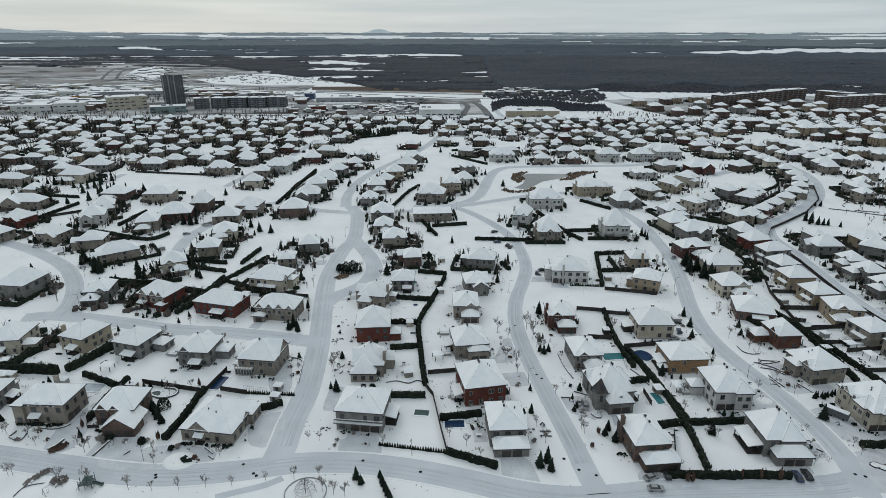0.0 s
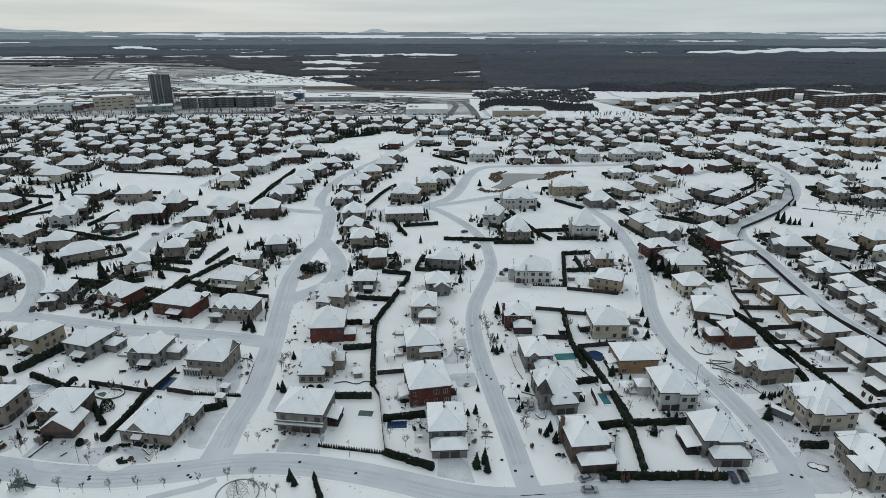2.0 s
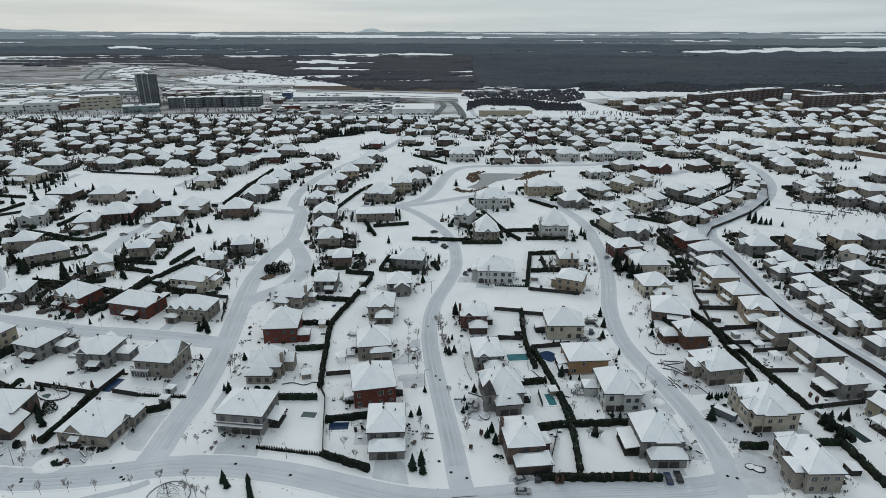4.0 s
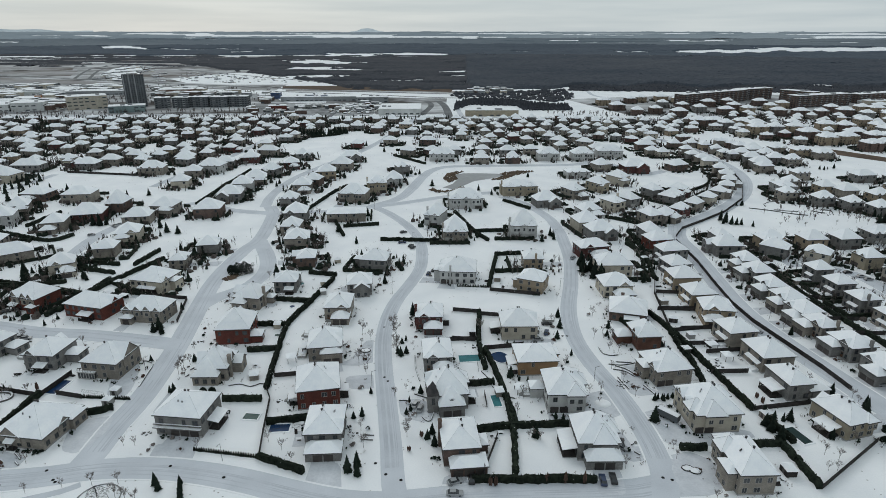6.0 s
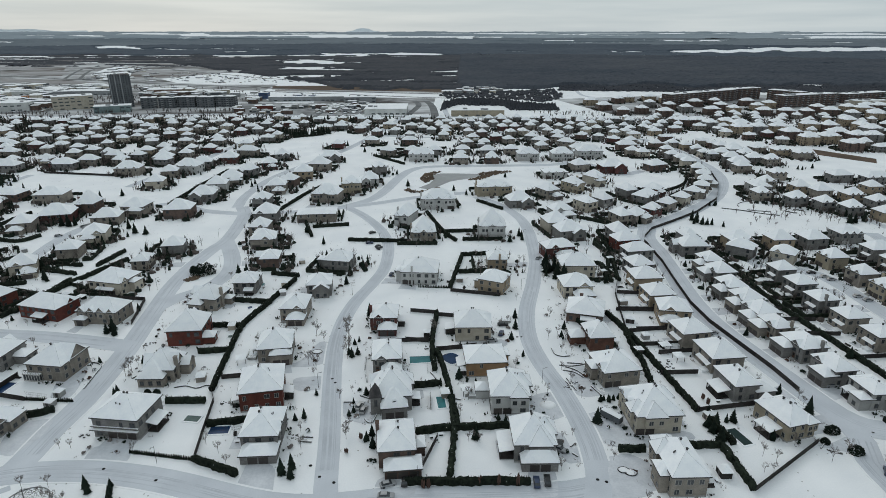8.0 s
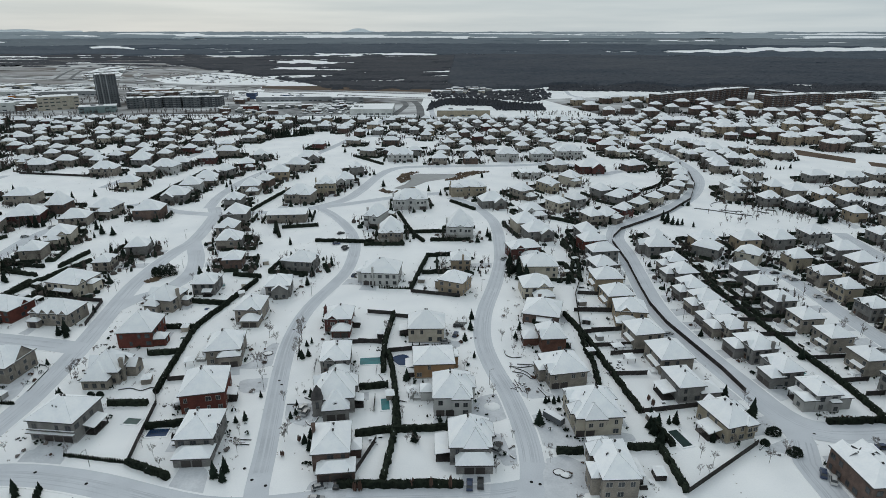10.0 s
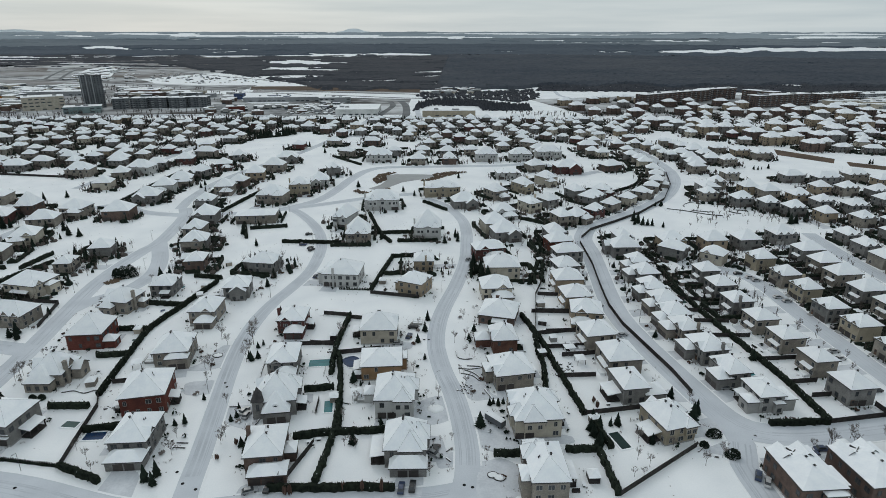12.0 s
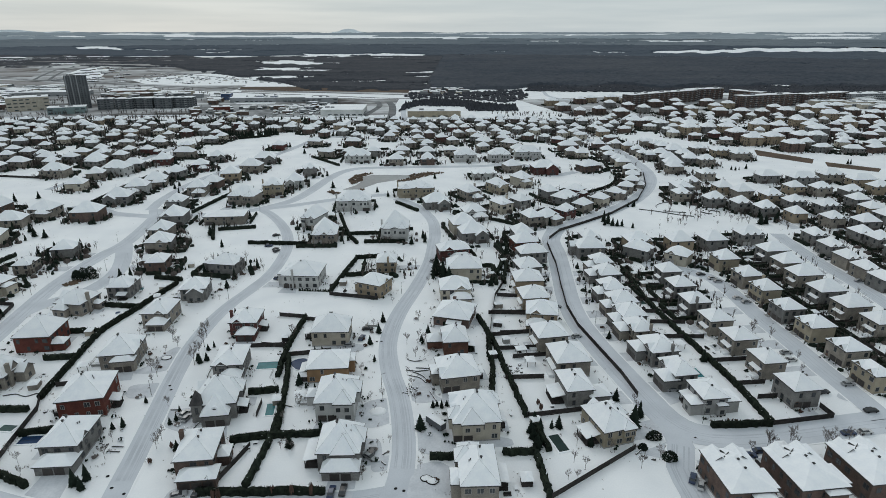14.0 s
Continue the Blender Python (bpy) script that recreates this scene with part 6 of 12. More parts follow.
far_house("G", "stone_beige", -495.4, 779.1, 15, 12, 12, 5.6)
far_house("B", "stone_beige", -567.6, 721.6, 98, 12, 10, 5.6)
far_house("X", "brick_brown", -402.8, 770.5, 98, 11, 11, 5.6)
house("X", "stone_beige", -198, 609.1, 84.5, 14, 10, 5.6)
far_house("G", "stone_beige", -420.6, 703.9, 15, 14, 10, 5.6)
far_house("X", "stone_beige", -487.8, 811.3, 15, 11, 11, 5.6)
far_house("B", "brick_brown", -510.4, 844.1, 98, 12, 10, 5.6)
far_house("X", "stucco_cream", -444.4, 536.2, 90, 13, 11, 5.6)
far_house("B", "stone_beige", -462.4, 712.4, 8, 13, 10, 5.6)
far_house("G", "stucco_cream", -337.6, 794.7, 90, 11, 12, 5.6)
house("X", "stucco_cream", -337.1, 523.4, 87.1, 12, 11, 5.6)
far_house("G", "stone_grey", -554.2, 645.2, 105, 11, 10, 5.6)
far_house("G", "stucco_cream", -110.5, 706.9, -92.1, 13, 12, 5.6)
far_house("G", "brick_brown", -125.2, 730.3, -2.1, 11, 12, 5.6)
far_house("X", "stone_beige", -234.4, 802.7, 15, 12, 11, 5.6)
far_house("B", "stone_grey", -398.4, 838.8, 90, 14, 11, 5.6)
far_house("X", "stone_grey", -491.6, 584.9, 82, 12, 10, 5.6)
far_house("G", "stone_beige", -599.1, 693.4, 90, 12, 12, 5.6)
far_house("B", "stone_grey", -554.6, 781.1, 15, 14, 11, 5.6)
far_house("B", "brick_dark", -382.8, 791.7, 90, 14, 10, 5.6)
far_house("B", "stone_grey", -184.1, 851.9, -8, 11, 11, 5.6)
far_house("G", "stone_grey", -237.6, 662.6, 105, 13, 10, 5.6)
house("G", "brick_dark", -273.4, 548.2, -2.9, 11, 11, 5.6)
far_house("B", "brick_dark", -431.4, 643, 90, 14, 10, 5.6)
house("X", "stone_beige", -222.9, 564.7, 77.1, 13, 10, 5.6)
far_house("X", "brick_dark", -212.6, 862.1, -8, 12, 10, 5.6)
far_house("G", "stone_grey", -667.1, 785.7, 90, 12, 10, 5.6)
far_house("G", "stucco_cream", -333.4, 708.7, 98, 12, 10, 5.6)
far_house("G", "brick_brown", -529.5, 644.3, 90, 11, 12, 5.6)
far_house("X", "stone_beige", -270.8, 796, 90, 12, 11, 5.6)
far_house("X", "stucco_cream", -401.9, 601.4, 98, 13, 12, 5.6)
far_house("G", "stone_beige", -522, 798.4, 82, 13, 10, 5.6)
far_house("B", "stone_grey", -144.4, 745.8, -2.1, 13, 12, 5.6)
far_house("G", "stone_grey", -301.6, 721.2, 105, 13, 12, 5.6)
far_house("G", "stucco_tan", -229.6, 735.1, 90, 12, 12, 5.6)
far_house("X", "brick_dark", -174.1, 790.5, 15, 11, 12, 5.6)
far_house("X", "stucco_cream", -364.3, 780.4, 82, 13, 10, 5.6)
house("G", "stone_grey", -425.1, 482.7, 90, 12, 12, 5.6)
far_house("X", "brick_dark", -665.4, 813.4, 90, 12, 10, 5.6)
far_house("G", "stone_grey", -467.3, 567.9, 105, 13, 12, 5.6)
far_house("G", "stucco_tan", -321.6, 836.9, 15, 12, 12, 5.6)
far_house("G", "brick_brown", -195.9, 825.2, -8, 14, 12, 5.6)
far_house("B", "stucco_cream", -199.5, 742.4, 87.9, 12, 10, 5.6)
far_house("G", "stone_beige", -580.7, 681.1, 90, 12, 10, 5.6)
far_house("G", "brick_brown", -543.2, 694.1, 98, 13, 10, 5.6)
far_house("G", "stucco_tan", -355.6, 574.8, 15, 13, 10, 5.6)
far_house("B", "stone_grey", -545, 844, 0, 11, 12, 5.6)
far_house("X", "stone_grey", -361.3, 857.2, 98, 14, 11, 5.6)
house("G", "stone_beige", -323.2, 560.2, 87.1, 14, 10, 5.6)
far_house("G", "stone_beige", -493.6, 559.8, 98, 11, 11, 5.6)
far_house("B", "stone_beige", -422.5, 666.9, 0, 11, 10, 5.6)
far_house("X", "stucco_cream", -462.6, 547, 98, 13, 12, 5.6)
far_house("B", "stone_grey", -735.6, 833.8, 82, 11, 11, 5.6)
far_house("B", "stone_grey", -263.2, 852.2, 0, 11, 11, 5.6)
far_house("G", "stucco_tan", -113.8, 857.9, 98, 11, 12, 5.6)
far_house("B", "stone_beige", -507.3, 649.2, 98, 14, 11, 5.6)
far_house("X", "stone_beige", -627.5, 750.5, 82, 14, 10, 5.6)
far_house("G", "stucco_cream", -468, 514.4, 98, 11, 12, 5.6)
far_house("B", "stone_beige", -346.4, 747.1, 98, 13, 12, 5.6)
house("B", "brick_brown", -410.7, 502.1, 82, 13, 11, 5.6)
far_house("X", "stucco_tan", -437.7, 560.5, 105, 14, 12, 5.6)
far_house("G", "stone_beige", -380.6, 644.8, 8, 13, 10, 5.6)
far_house("G", "stone_beige", -588, 847.4, 0, 11, 11, 5.6)
house("G", "stone_grey", -384.9, 426, 98, 14, 12, 5.6)
house("B", "brick_dark", -350.1, 374.9, 105, 11, 10, 5.6)
house("G", "stone_beige", -314.1, 450, 84.9, 14, 10, 5.6)
house("X", "stone_beige", -400.4, 443.5, 82, 12, 11, 5.6)
house("X", "stucco_cream", -369, 398.3, 105, 12, 10, 5.6)
# the large houses round the frozen pond and along the middle streets
house("B", "stone_beige", 208.9, 536.3, 20, 14.4, 13, 6.4)
house("X", "brick_dark", 236.9, 529.2, 8, 22.1, 14, 6.6)
house("M", "stucco_light", 181.3, 509.2, 6, 20.0, 13, 5.6, 0.35)
h = house("C", "stucco_cream", 210.3, 485.2, 32, 12.0, 15, 7.2, 0.75)
cross_roof(h, 0, -0.28, 3.1, 1.0, 1.00)
chimney(h, 1, 0.1, 3.4)
h = house("X", "stucco_yellow", 187.9, 463.4, 32, 11.1, 15, 7.2, 0.75)
cross_roof(h, 0, -0.28, 2.9, 1.0, 1.00)
chimney(h, 1, 0.1, 3.4)
h = house("A", "stone_beige", 164.2, 443.7, 28, 11.8, 15, 7, 0.75)
cross_roof(h, 0, -0.28, 3.1, 1.0, 1.00)
chimney(h, 1, 0.1, 3.4)
h = house("M", "stucco_yellow", 123.4, 453.2, 6, 27.0, 15, 7.6, 0.5)
cross_roof(h, 0, -0.28, 6.0, 1.0, 0.75)
cross_roof(h, 0, 0.28, 6.0, 1.0, 0.75)
chimney(h, 3, 0.1, 3.4)
house("X", "stone_grey", 139.3, 419.8, 12, 17.6, 13, 5.6, 0.8)
h = house("G", "stucco_light", 80.3, 417.8, 4, 24.0, 16, 7.8, 0.7)
cross_roof(h, 0, -0.28, 6.0, 1.0, 0.95)
cross_roof(h, 0, 0.28, 6.0, 1.0, 0.95)
chimney(h, 3, 0.1, 3.4)
h = house("P", "stucco_cream", 185.3, 408.7, 30, 10.6, 14, 7.2, 0.6)
cross_roof(h, 0, -0.28, 2.8, 1.0, 0.85)
chimney(h, 1, 0.1, 3.4)
house("B", "stone_grey", 225.4, 445.1, 24, 10.0, 13, 6.4)
house("B", "stone_grey", 200.5, 420.4, 30, 10.0, 12, 6.2)
house("A", "stucco_light", 164.6, 394.4, 14, 14.6, 12, 5.6)
house("C", "stucco_cream", 155.9, 365.2, 12, 15.0, 14, 6.6)
house("X", "stone_grey", 161.2, 349.6, 12, 15.9, 13, 6.2)
house("P", "stone_grey", 190.9, 346.6, 8, 11.0, 13, 6.4)
h = house("M", "stucco_light", 113.8, 353.6, 0, 15.9, 15, 8.2, 1.15)
cross_roof(h, 0, -0.28, 4.1, 1.0, 1.20)
cross_roof(h, 0, 0.28, 4.1, 1.0, 1.20)
chimney(h, 3, 0.1, 3.4)
h = house("G", "stone_beige", 71.4, 349.6, 4, 14.5, 16, 6.2, 1.1)
cross_roof(h, 0, -0.28, 3.8, 1.0, 1.20)
cross_roof(h, 0, 0.28, 3.8, 1.0, 1.20)
chimney(h, 3, 0.1, 3.4)
house("P", "stone_beige", 202.0, 379.4, 20, 10.0, 13, 6.4)
house("G", "stucco_light", 63.5, 582.3, 0, 24.4, 14, 7)
house("P", "stone_beige", -1.0, 387.0, 5, 25.4, 15, 5.8, 0.28)
h = house("M", "stone_beige", -2.5, 434.2, -8, 20.0, 15, 7, 0.8)
cross_roof(h, 0, -0.28, 5.2, 1.0, 1.05)
cross_roof(h, 0, 0.28, 5.2, 1.0, 1.05)
chimney(h, 3, 0.1, 3.4)
h = house("M", "stucco_yellow", 12.0, 460.5, 8, 14.8, 13, 8.4, 0.7)
cross_roof(h, 0, -0.28, 3.8, 1.0, 0.95)
cross_roof(h, 0, 0.28, 3.8, 1.0, 0.95)
chimney(h, 3, 0.1, 3.4)
house("X", "stucco_light", 23.3, 484.1, 10, 14.5, 13, 6.2)
house("G", "stone_grey", 27.8, 524.6, 20, 10.5, 12, 7)
house("B", "stone_beige", -28.0, 540.4, -6, 17.9, 13, 6.4)
house("X", "stone_grey", -25.6, 578.2, 10, 20.0, 13, 6)
house("B", "stucco_tan", -36.3, 508.1, 8, 15.0, 14, 6.8)
house("C", "brick_brown", -42.3, 481.6, -10, 12.7, 12, 6)
house("A", "stone_beige", -47.4, 461.9, 6, 13.9, 13, 6.4)
house("G", "stone_grey", -48.0, 422.8, 0, 12.0, 13, 6.2)
house("B", "stone_grey", -34.8, 386.4, 4, 14.8, 15, 6.4)
house("A", "stone_beige", -31.2, 358.1, 0, 11.4, 13, 6)
house("B", "stone_beige", -22.8, 335.5, 4, 12.9, 14, 6.2)
house("C", "stone_beige", -92.8, 490.4, 14, 17.1, 13, 5.8)
house("A", "stucco_light", -96.2, 466.1, 8, 15.7, 14, 6.4)
house("X", "stone_grey", -96.2, 436.1, 6, 17.5, 14, 6.2)
house("X", "stone_grey", -86.5, 516.7, -20, 12.3, 13, 6.4)
house("B", "brick_dark", -121.7, 572.3, 8, 15.6, 13, 6)
house("B", "stone_grey", -140.1, 552.1, 10, 16.8, 12, 6)
house("A", "brick_dark", -76.9, 548.2, 16, 13.8, 13, 6)
house("X", "stone_grey", -75.1, 588.6, 18, 13.6, 12, 6)
h = house("G", "stucco_light", 59.5, 378.4, -20, 10.0, 17, 7.4, 1.1)
cross_roof(h, 0, -0.28, 2.6, 1.0, 1.20)
chimney(h, 3, 0.1, 3.4)
house("B", "stone_grey", -312.4, 534.9, 0, 25.3, 14, 6.4)
house("A", "stucco_cream", -306.9, 494.4, -8, 22.9, 16, 7)
house("B", "stone_grey", -263.2, 543.9, 0, 17.9, 13, 6.2)
house("G", "stone_beige", -194.3, 522.5, 5, 21.0, 14, 6.6, 0.8)
house("B", "brick_brown", -186.6, 575.0, 8, 17.8, 13, 6)
house("M", "stucco_light", -144.0, 530.2, -8, 21.0, 15, 7)
house("B", "stone_beige", -154.3, 513.5, 12, 13.3, 12, 5.8)
house("P", "stucco_cream", -150.0, 476.3, 10, 13.6, 13, 6.2)
house("A", "brick_brown", -241.8, 437.3, -4, 19.2, 15, 6, 0.6)
house("B", "stone_beige", -207.7, 433.1, 6, 20.8, 15, 6.8, 0.6)
h = house("Z", "brick_brown", -166.2, 408.6, 0, 12.0, 14, 6.6, 1.3)
cross_roof(h, 0, -0.28, 3.1, 1.0, 1.20)
chimney(h, 3, 0.1, 3.4)
house("C", "stone_beige", -130.0, 402.4, -4, 16.0, 14, 6.4, 0.7)
house("B", "brick_brown", -97.2, 395.4, 6, 17.7, 15, 6.6, 0.75)
house("C", "stone_beige", -234.6, 404.5, 24, 13.1, 14, 5.8)
house("B", "brick_dark", -175.8, 386.4, 14, 20.7, 16, 5.6, 0.75)
house("A", "stone_beige", -184.5, 364.8, 16, 13.1, 14, 6.4, 0.7)
house("X", "stucco_light", -226.9, 377.0, 22, 14.7, 15, 6.8)
house("P", "stone_beige", -138.7, 379.7, 10, 17.0, 13, 5.6)
house("C", "stucco_cream", -127.1, 344.3, 16, 13.6, 15, 6.6, 0.65)
house("B", "stone_beige", 365.8, 595.0, -12, 15.0, 12, 6.2)
house("B", "stone_grey", 364.7, 570.8, -12, 15.6, 12, 6.2)
house("P", "stone_grey", 359.6, 545.4, -6, 16.8, 12, 6.4)
house("B", "stone_beige", 387.4, 589.2, -12, 14.4, 12, 6.2)
house("P", "stone_grey", 385.3, 567.9, -12, 13.9, 12, 6.2)
house("B", "stone_grey", 390.1, 621.1, -12, 15.3, 12, 6.2)
h = house("P", "stucco_grey", 331.5, 454.2, 0, 13.6, 16, 7.4, 0.5)
cross_roof(h, 0, -0.28, 3.5, 1.0, 0.75)
cross_roof(h, 0, 0.28, 3.5, 1.0, 0.75)
chimney(h, 1, 0.1, 3.4)
far_house("X", "stone_beige", 274.6, 857.8, 175.5, 11, 10, 5.6)
far_house("B", "stone_grey", 71.3, 742, -4.2, 12, 11, 5.6)
far_house("X", "brick_brown", 168.2, 836.8, 171.3, 14, 10, 5.6)
far_house("B", "stone_beige", 253.5, 790.2, -35.3, 11, 10, 5.6)
far_house("X", "brick_brown", 377.4, 752.4, -76.2, 11, 12, 5.6)
far_house("B", "stucco_cream", 91, 813.1, -96.5, 14, 10, 5.6)
far_house("G", "stucco_tan", -54.4, 845.7, 83.5, 12, 12, 5.6)
far_house("G", "stucco_cream", 355.5, 793.6, 175.5, 12, 11, 5.6)
far_house("X", "stucco_cream", 263.2, 742.1, -35.3, 12, 11, 5.6)
far_house("X", "stone_grey", -48.5, 798.2, 80.2, 13, 10, 5.6)
far_house("G", "stone_beige", 89.1, 754.6, 18.9, 14, 10, 5.6)
far_house("X", "stone_grey", 128.7, 838.8, 171.3, 11, 10, 5.6)
far_house("X", "stone_grey", -87.1, 836.3, 90, 14, 10, 5.6)
far_house("G", "stone_grey", 26.8, 739.1, -19.3, 12, 11, 5.6)
far_house("X", "brick_brown", 372, 831.5, 175.5, 13, 12, 5.6)
far_house("X", "stucco_tan", 382.9, 847.5, 175.5, 14, 10, 5.6)
far_house("G", "stone_grey", 35.1, 829.5, -96.5, 13, 11, 5.6)
far_house("G", "stone_grey", 150, 843.8, 171.3, 14, 11, 5.6)
far_house("G", "stone_beige", 66.6, 812.1, -99.8, 12, 10, 5.6)
far_house("X", "stone_grey", 214.5, 761.8, -35.3, 12, 11, 5.6)
far_house("G", "stone_beige", 168, 856.1, 171.3, 13, 12, 5.6)
far_house("G", "stone_beige", 39.8, 849.5, -96.5, 12, 11, 5.6)
far_house("B", "stone_grey", 80, 795.8, -99.8, 11, 12, 5.6)
far_house("B", "stucco_cream", 395.4, 788, 158.1, 12, 12, 5.6)
far_house("G", "stucco_cream", 302.5, 820.9, 175.5, 12, 10, 5.6)
far_house("G", "stone_beige", -3.8, 834.1, 83.5, 14, 11, 5.6)
far_house("G", "stone_beige", 109.6, 841.1, 171.3, 11, 10, 5.6)
far_house("G", "stone_grey", -64.5, 819.1, 80.2, 11, 11, 5.6)
far_house("B", "stucco_tan", 101.2, 786.9, 18.9, 14, 11, 5.6)
far_house("G", "stone_beige", -7.3, 854.6, 83.5, 13, 11, 5.6)
far_house("G", "stone_grey", 362.4, 770, 8, 11, 11, 5.6)
far_house("G", "stone_beige", -15.3, 803, 80.2, 14, 10, 5.6)
far_house("G", "stucco_cream", 309.3, 730, 13.8, 13, 10, 5.6)
far_house("G", "stone_grey", 341.4, 822, 175.5, 14, 11, 5.6)
far_house("X", "stone_beige", -26.7, 840.4, 83.5, 13, 10, 5.6)
far_house("G", "brick_brown", 211.8, 843.9, 171.3, 11, 10, 5.6)
far_house("B", "stone_grey", 322.1, 754.1, 13.8, 11, 11, 5.6)
far_house("B", "stone_grey", 276.9, 833.4, 175.5, 13, 12, 5.6)
far_house("X", "stone_grey", 279.3, 754.8, -35.3, 13, 10, 5.6)
far_house("B", "stone_beige", 272.4, 814.5, 175.5, 13, 11, 5.6)
far_house("B", "stone_beige", 222, 714.4, 144.7, 14, 11, 5.6)
far_house("X", "stone_beige", 62.1, 852, -96.5, 11, 11, 5.6)
far_house("B", "stone_grey", 230.8, 841.5, 171.3, 11, 10, 5.6)
far_house("G", "stone_grey", 378.6, 799.5, 175.5, 13, 12, 5.6)
far_house("B", "stone_grey", 326.2, 838, 175.5, 13, 11, 5.6)
far_house("X", "stone_beige", 307.7, 848, 175.5, 11, 12, 5.6)
far_house("B", "stone_beige", 83.7, 844.5, 171.3, 14, 12, 5.6)
far_house("B", "brick_brown", -18.3, 754.2, 80.2, 14, 12, 5.6)
far_house("B", "brick_brown", 232.9, 866.1, 171.3, 14, 11, 5.6)
far_house("B", "stone_grey", 199.8, 821.9, 171.3, 14, 10, 5.6)
far_house("X", "stucco_cream", 346.2, 851.3, 175.5, 11, 11, 5.6)
far_house("B", "brick_dark", -32.8, 859.7, 83.5, 12, 10, 5.6)
far_house("B", "stone_grey", 191.2, 853.8, 171.3, 13, 11, 5.6)
far_house("G", "stone_beige", 405.4, 832.2, 158.1, 14, 12, 5.6)
far_house("X", "stucco_cream", 425, 868.5, -21.9, 14, 12, 5.6)
far_house("B", "stone_grey", 60.7, 758.4, -4.2, 13, 11, 5.6)
far_house("B", "stone_grey", 299.5, 755.7, 13.8, 12, 12, 5.6)
far_house("G", "stone_beige", 397.5, 873.3, -4.5, 11, 10, 5.6)
far_house("X", "stucco_tan", 89.5, 730.7, 18.9, 11, 11, 5.6)
far_house("G", "brick_brown", 251.5, 841.5, 175.5, 13, 12, 5.6)
far_house("B", "stone_grey", 482.9, 867, -21.9, 11, 10, 5.6)
far_house("B", "brick_dark", 473.7, 712.8, -165, 11, 11, 5.6)
far_house("B", "stucco_tan", 753.5, 748.8, -116.4, 12, 11, 5.6)
far_house("X", "stone_grey", 684.5, 677.5, 153.6, 11, 10, 5.6)
far_house("G", "stone_beige", 646, 610.6, -180, 13, 11, 5.6)
far_house("B", "stucco_cream", 836.8, 851.7, -82, 13, 12, 5.6)
far_house("X", "stucco_cream", 466.5, 819, 158.1, 12, 11, 5.6)
far_house("X", "stone_grey", 547.7, 890.8, -21.9, 14, 12, 5.6)
far_house("B", "stone_beige", 746.3, 885, 15, 12, 11, 5.6)
far_house("B", "brick_brown", 666.1, 655.4, 172, 11, 11, 5.6)
far_house("X", "stucco_cream", 588.8, 651.2, 172, 13, 12, 5.6)
far_house("B", "stone_beige", 616.3, 694.2, 153.6, 14, 10, 5.6)
far_house("G", "stone_grey", 496, 841.2, -21.9, 11, 11, 5.6)
far_house("X", "stone_beige", 550.6, 654.4, 172, 14, 12, 5.6)
far_house("X", "brick_dark", 496.8, 893.3, -21.9, 14, 10, 5.6)
far_house("G", "stucco_cream", 733.2, 794.3, -26.4, 14, 11, 5.6)
far_house("G", "brick_brown", 445.1, 699.7, -90, 11, 12, 5.6)
far_house("X", "stone_beige", 681.7, 722.3, 153.6, 13, 12, 5.6)
far_house("G", "stucco_cream", 707.2, 696.6, 153.6, 13, 10, 5.6)
far_house("B", "stone_beige", 596.4, 833.6, -26.4, 11, 12, 5.6)
far_house("X", "stone_grey", 640, 873.9, -8, 14, 11, 5.6)
far_house("X", "stone_beige", 813.4, 896.1, -75, 11, 11, 5.6)
far_house("G", "stucco_tan", 627.3, 846.1, -26.4, 12, 12, 5.6)
far_house("X", "stone_grey", 726.9, 723.4, -116.4, 13, 12, 5.6)
far_house("G", "stone_beige", 534.6, 862.3, -21.9, 12, 10, 5.6)
far_house("B", "stone_beige", 601.3, 874.6, 15, 11, 12, 5.6)
far_house("X", "stone_grey", 759.9, 856.7, -8, 11, 10, 5.6)
far_house("X", "stone_beige", 579.9, 815.4, -26.4, 13, 10, 5.6)
far_house("X", "stucco_cream", 428, 721.8, -75, 14, 11, 5.6)
far_house("X", "brick_dark", 763, 790.5, -8, 12, 11, 5.6)
far_house("G", "stone_beige", 574.5, 862.8, -26.4, 14, 11, 5.6)
far_house("B", "stone_beige", 656.9, 738.9, 153.6, 14, 10, 5.6)
far_house("G", "stone_beige", 467.5, 669.2, -98, 11, 10, 5.6)
far_house("X", "stucco_cream", 541.2, 736.8, 153.6, 12, 11, 5.6)
far_house("B", "brick_dark", 694.2, 749.1, -26.4, 13, 10, 5.6)
far_house("X", "stone_beige", 653.7, 811.7, -26.4, 13, 11, 5.6)
far_house("G", "stone_grey", 714.8, 835.8, 15, 12, 10, 5.6)
far_house("B", "stone_beige", 681.2, 831.9, -8, 11, 10, 5.6)
far_house("B", "brick_brown", 780.3, 773, -98, 11, 11, 5.6)
far_house("B", "stone_grey", 781.2, 810.8, -75, 13, 12, 5.6)
far_house("B", "brick_brown", 522.1, 903.8, 8, 12, 12, 5.6)
far_house("B", "stone_beige", 601.4, 799.8, -26.4, 11, 10, 5.6)
far_house("B", "stone_beige", 639.9, 657.1, -172, 12, 10, 5.6)
far_house("X", "stone_grey", 702.8, 908.6, 0, 12, 11, 5.6)
far_house("G", "stone_grey", 652.9, 635.1, -172, 13, 11, 5.6)
far_house("G", "stone_beige", 557.9, 836.9, -21.9, 13, 12, 5.6)
far_house("X", "stone_grey", 654.3, 851.4, -8, 14, 10, 5.6)
far_house("X", "stucco_tan", 668.9, 759.8, -26.4, 11, 12, 5.6)
far_house("G", "stucco_tan", 870.8, 899.1, -82, 14, 11, 5.6)
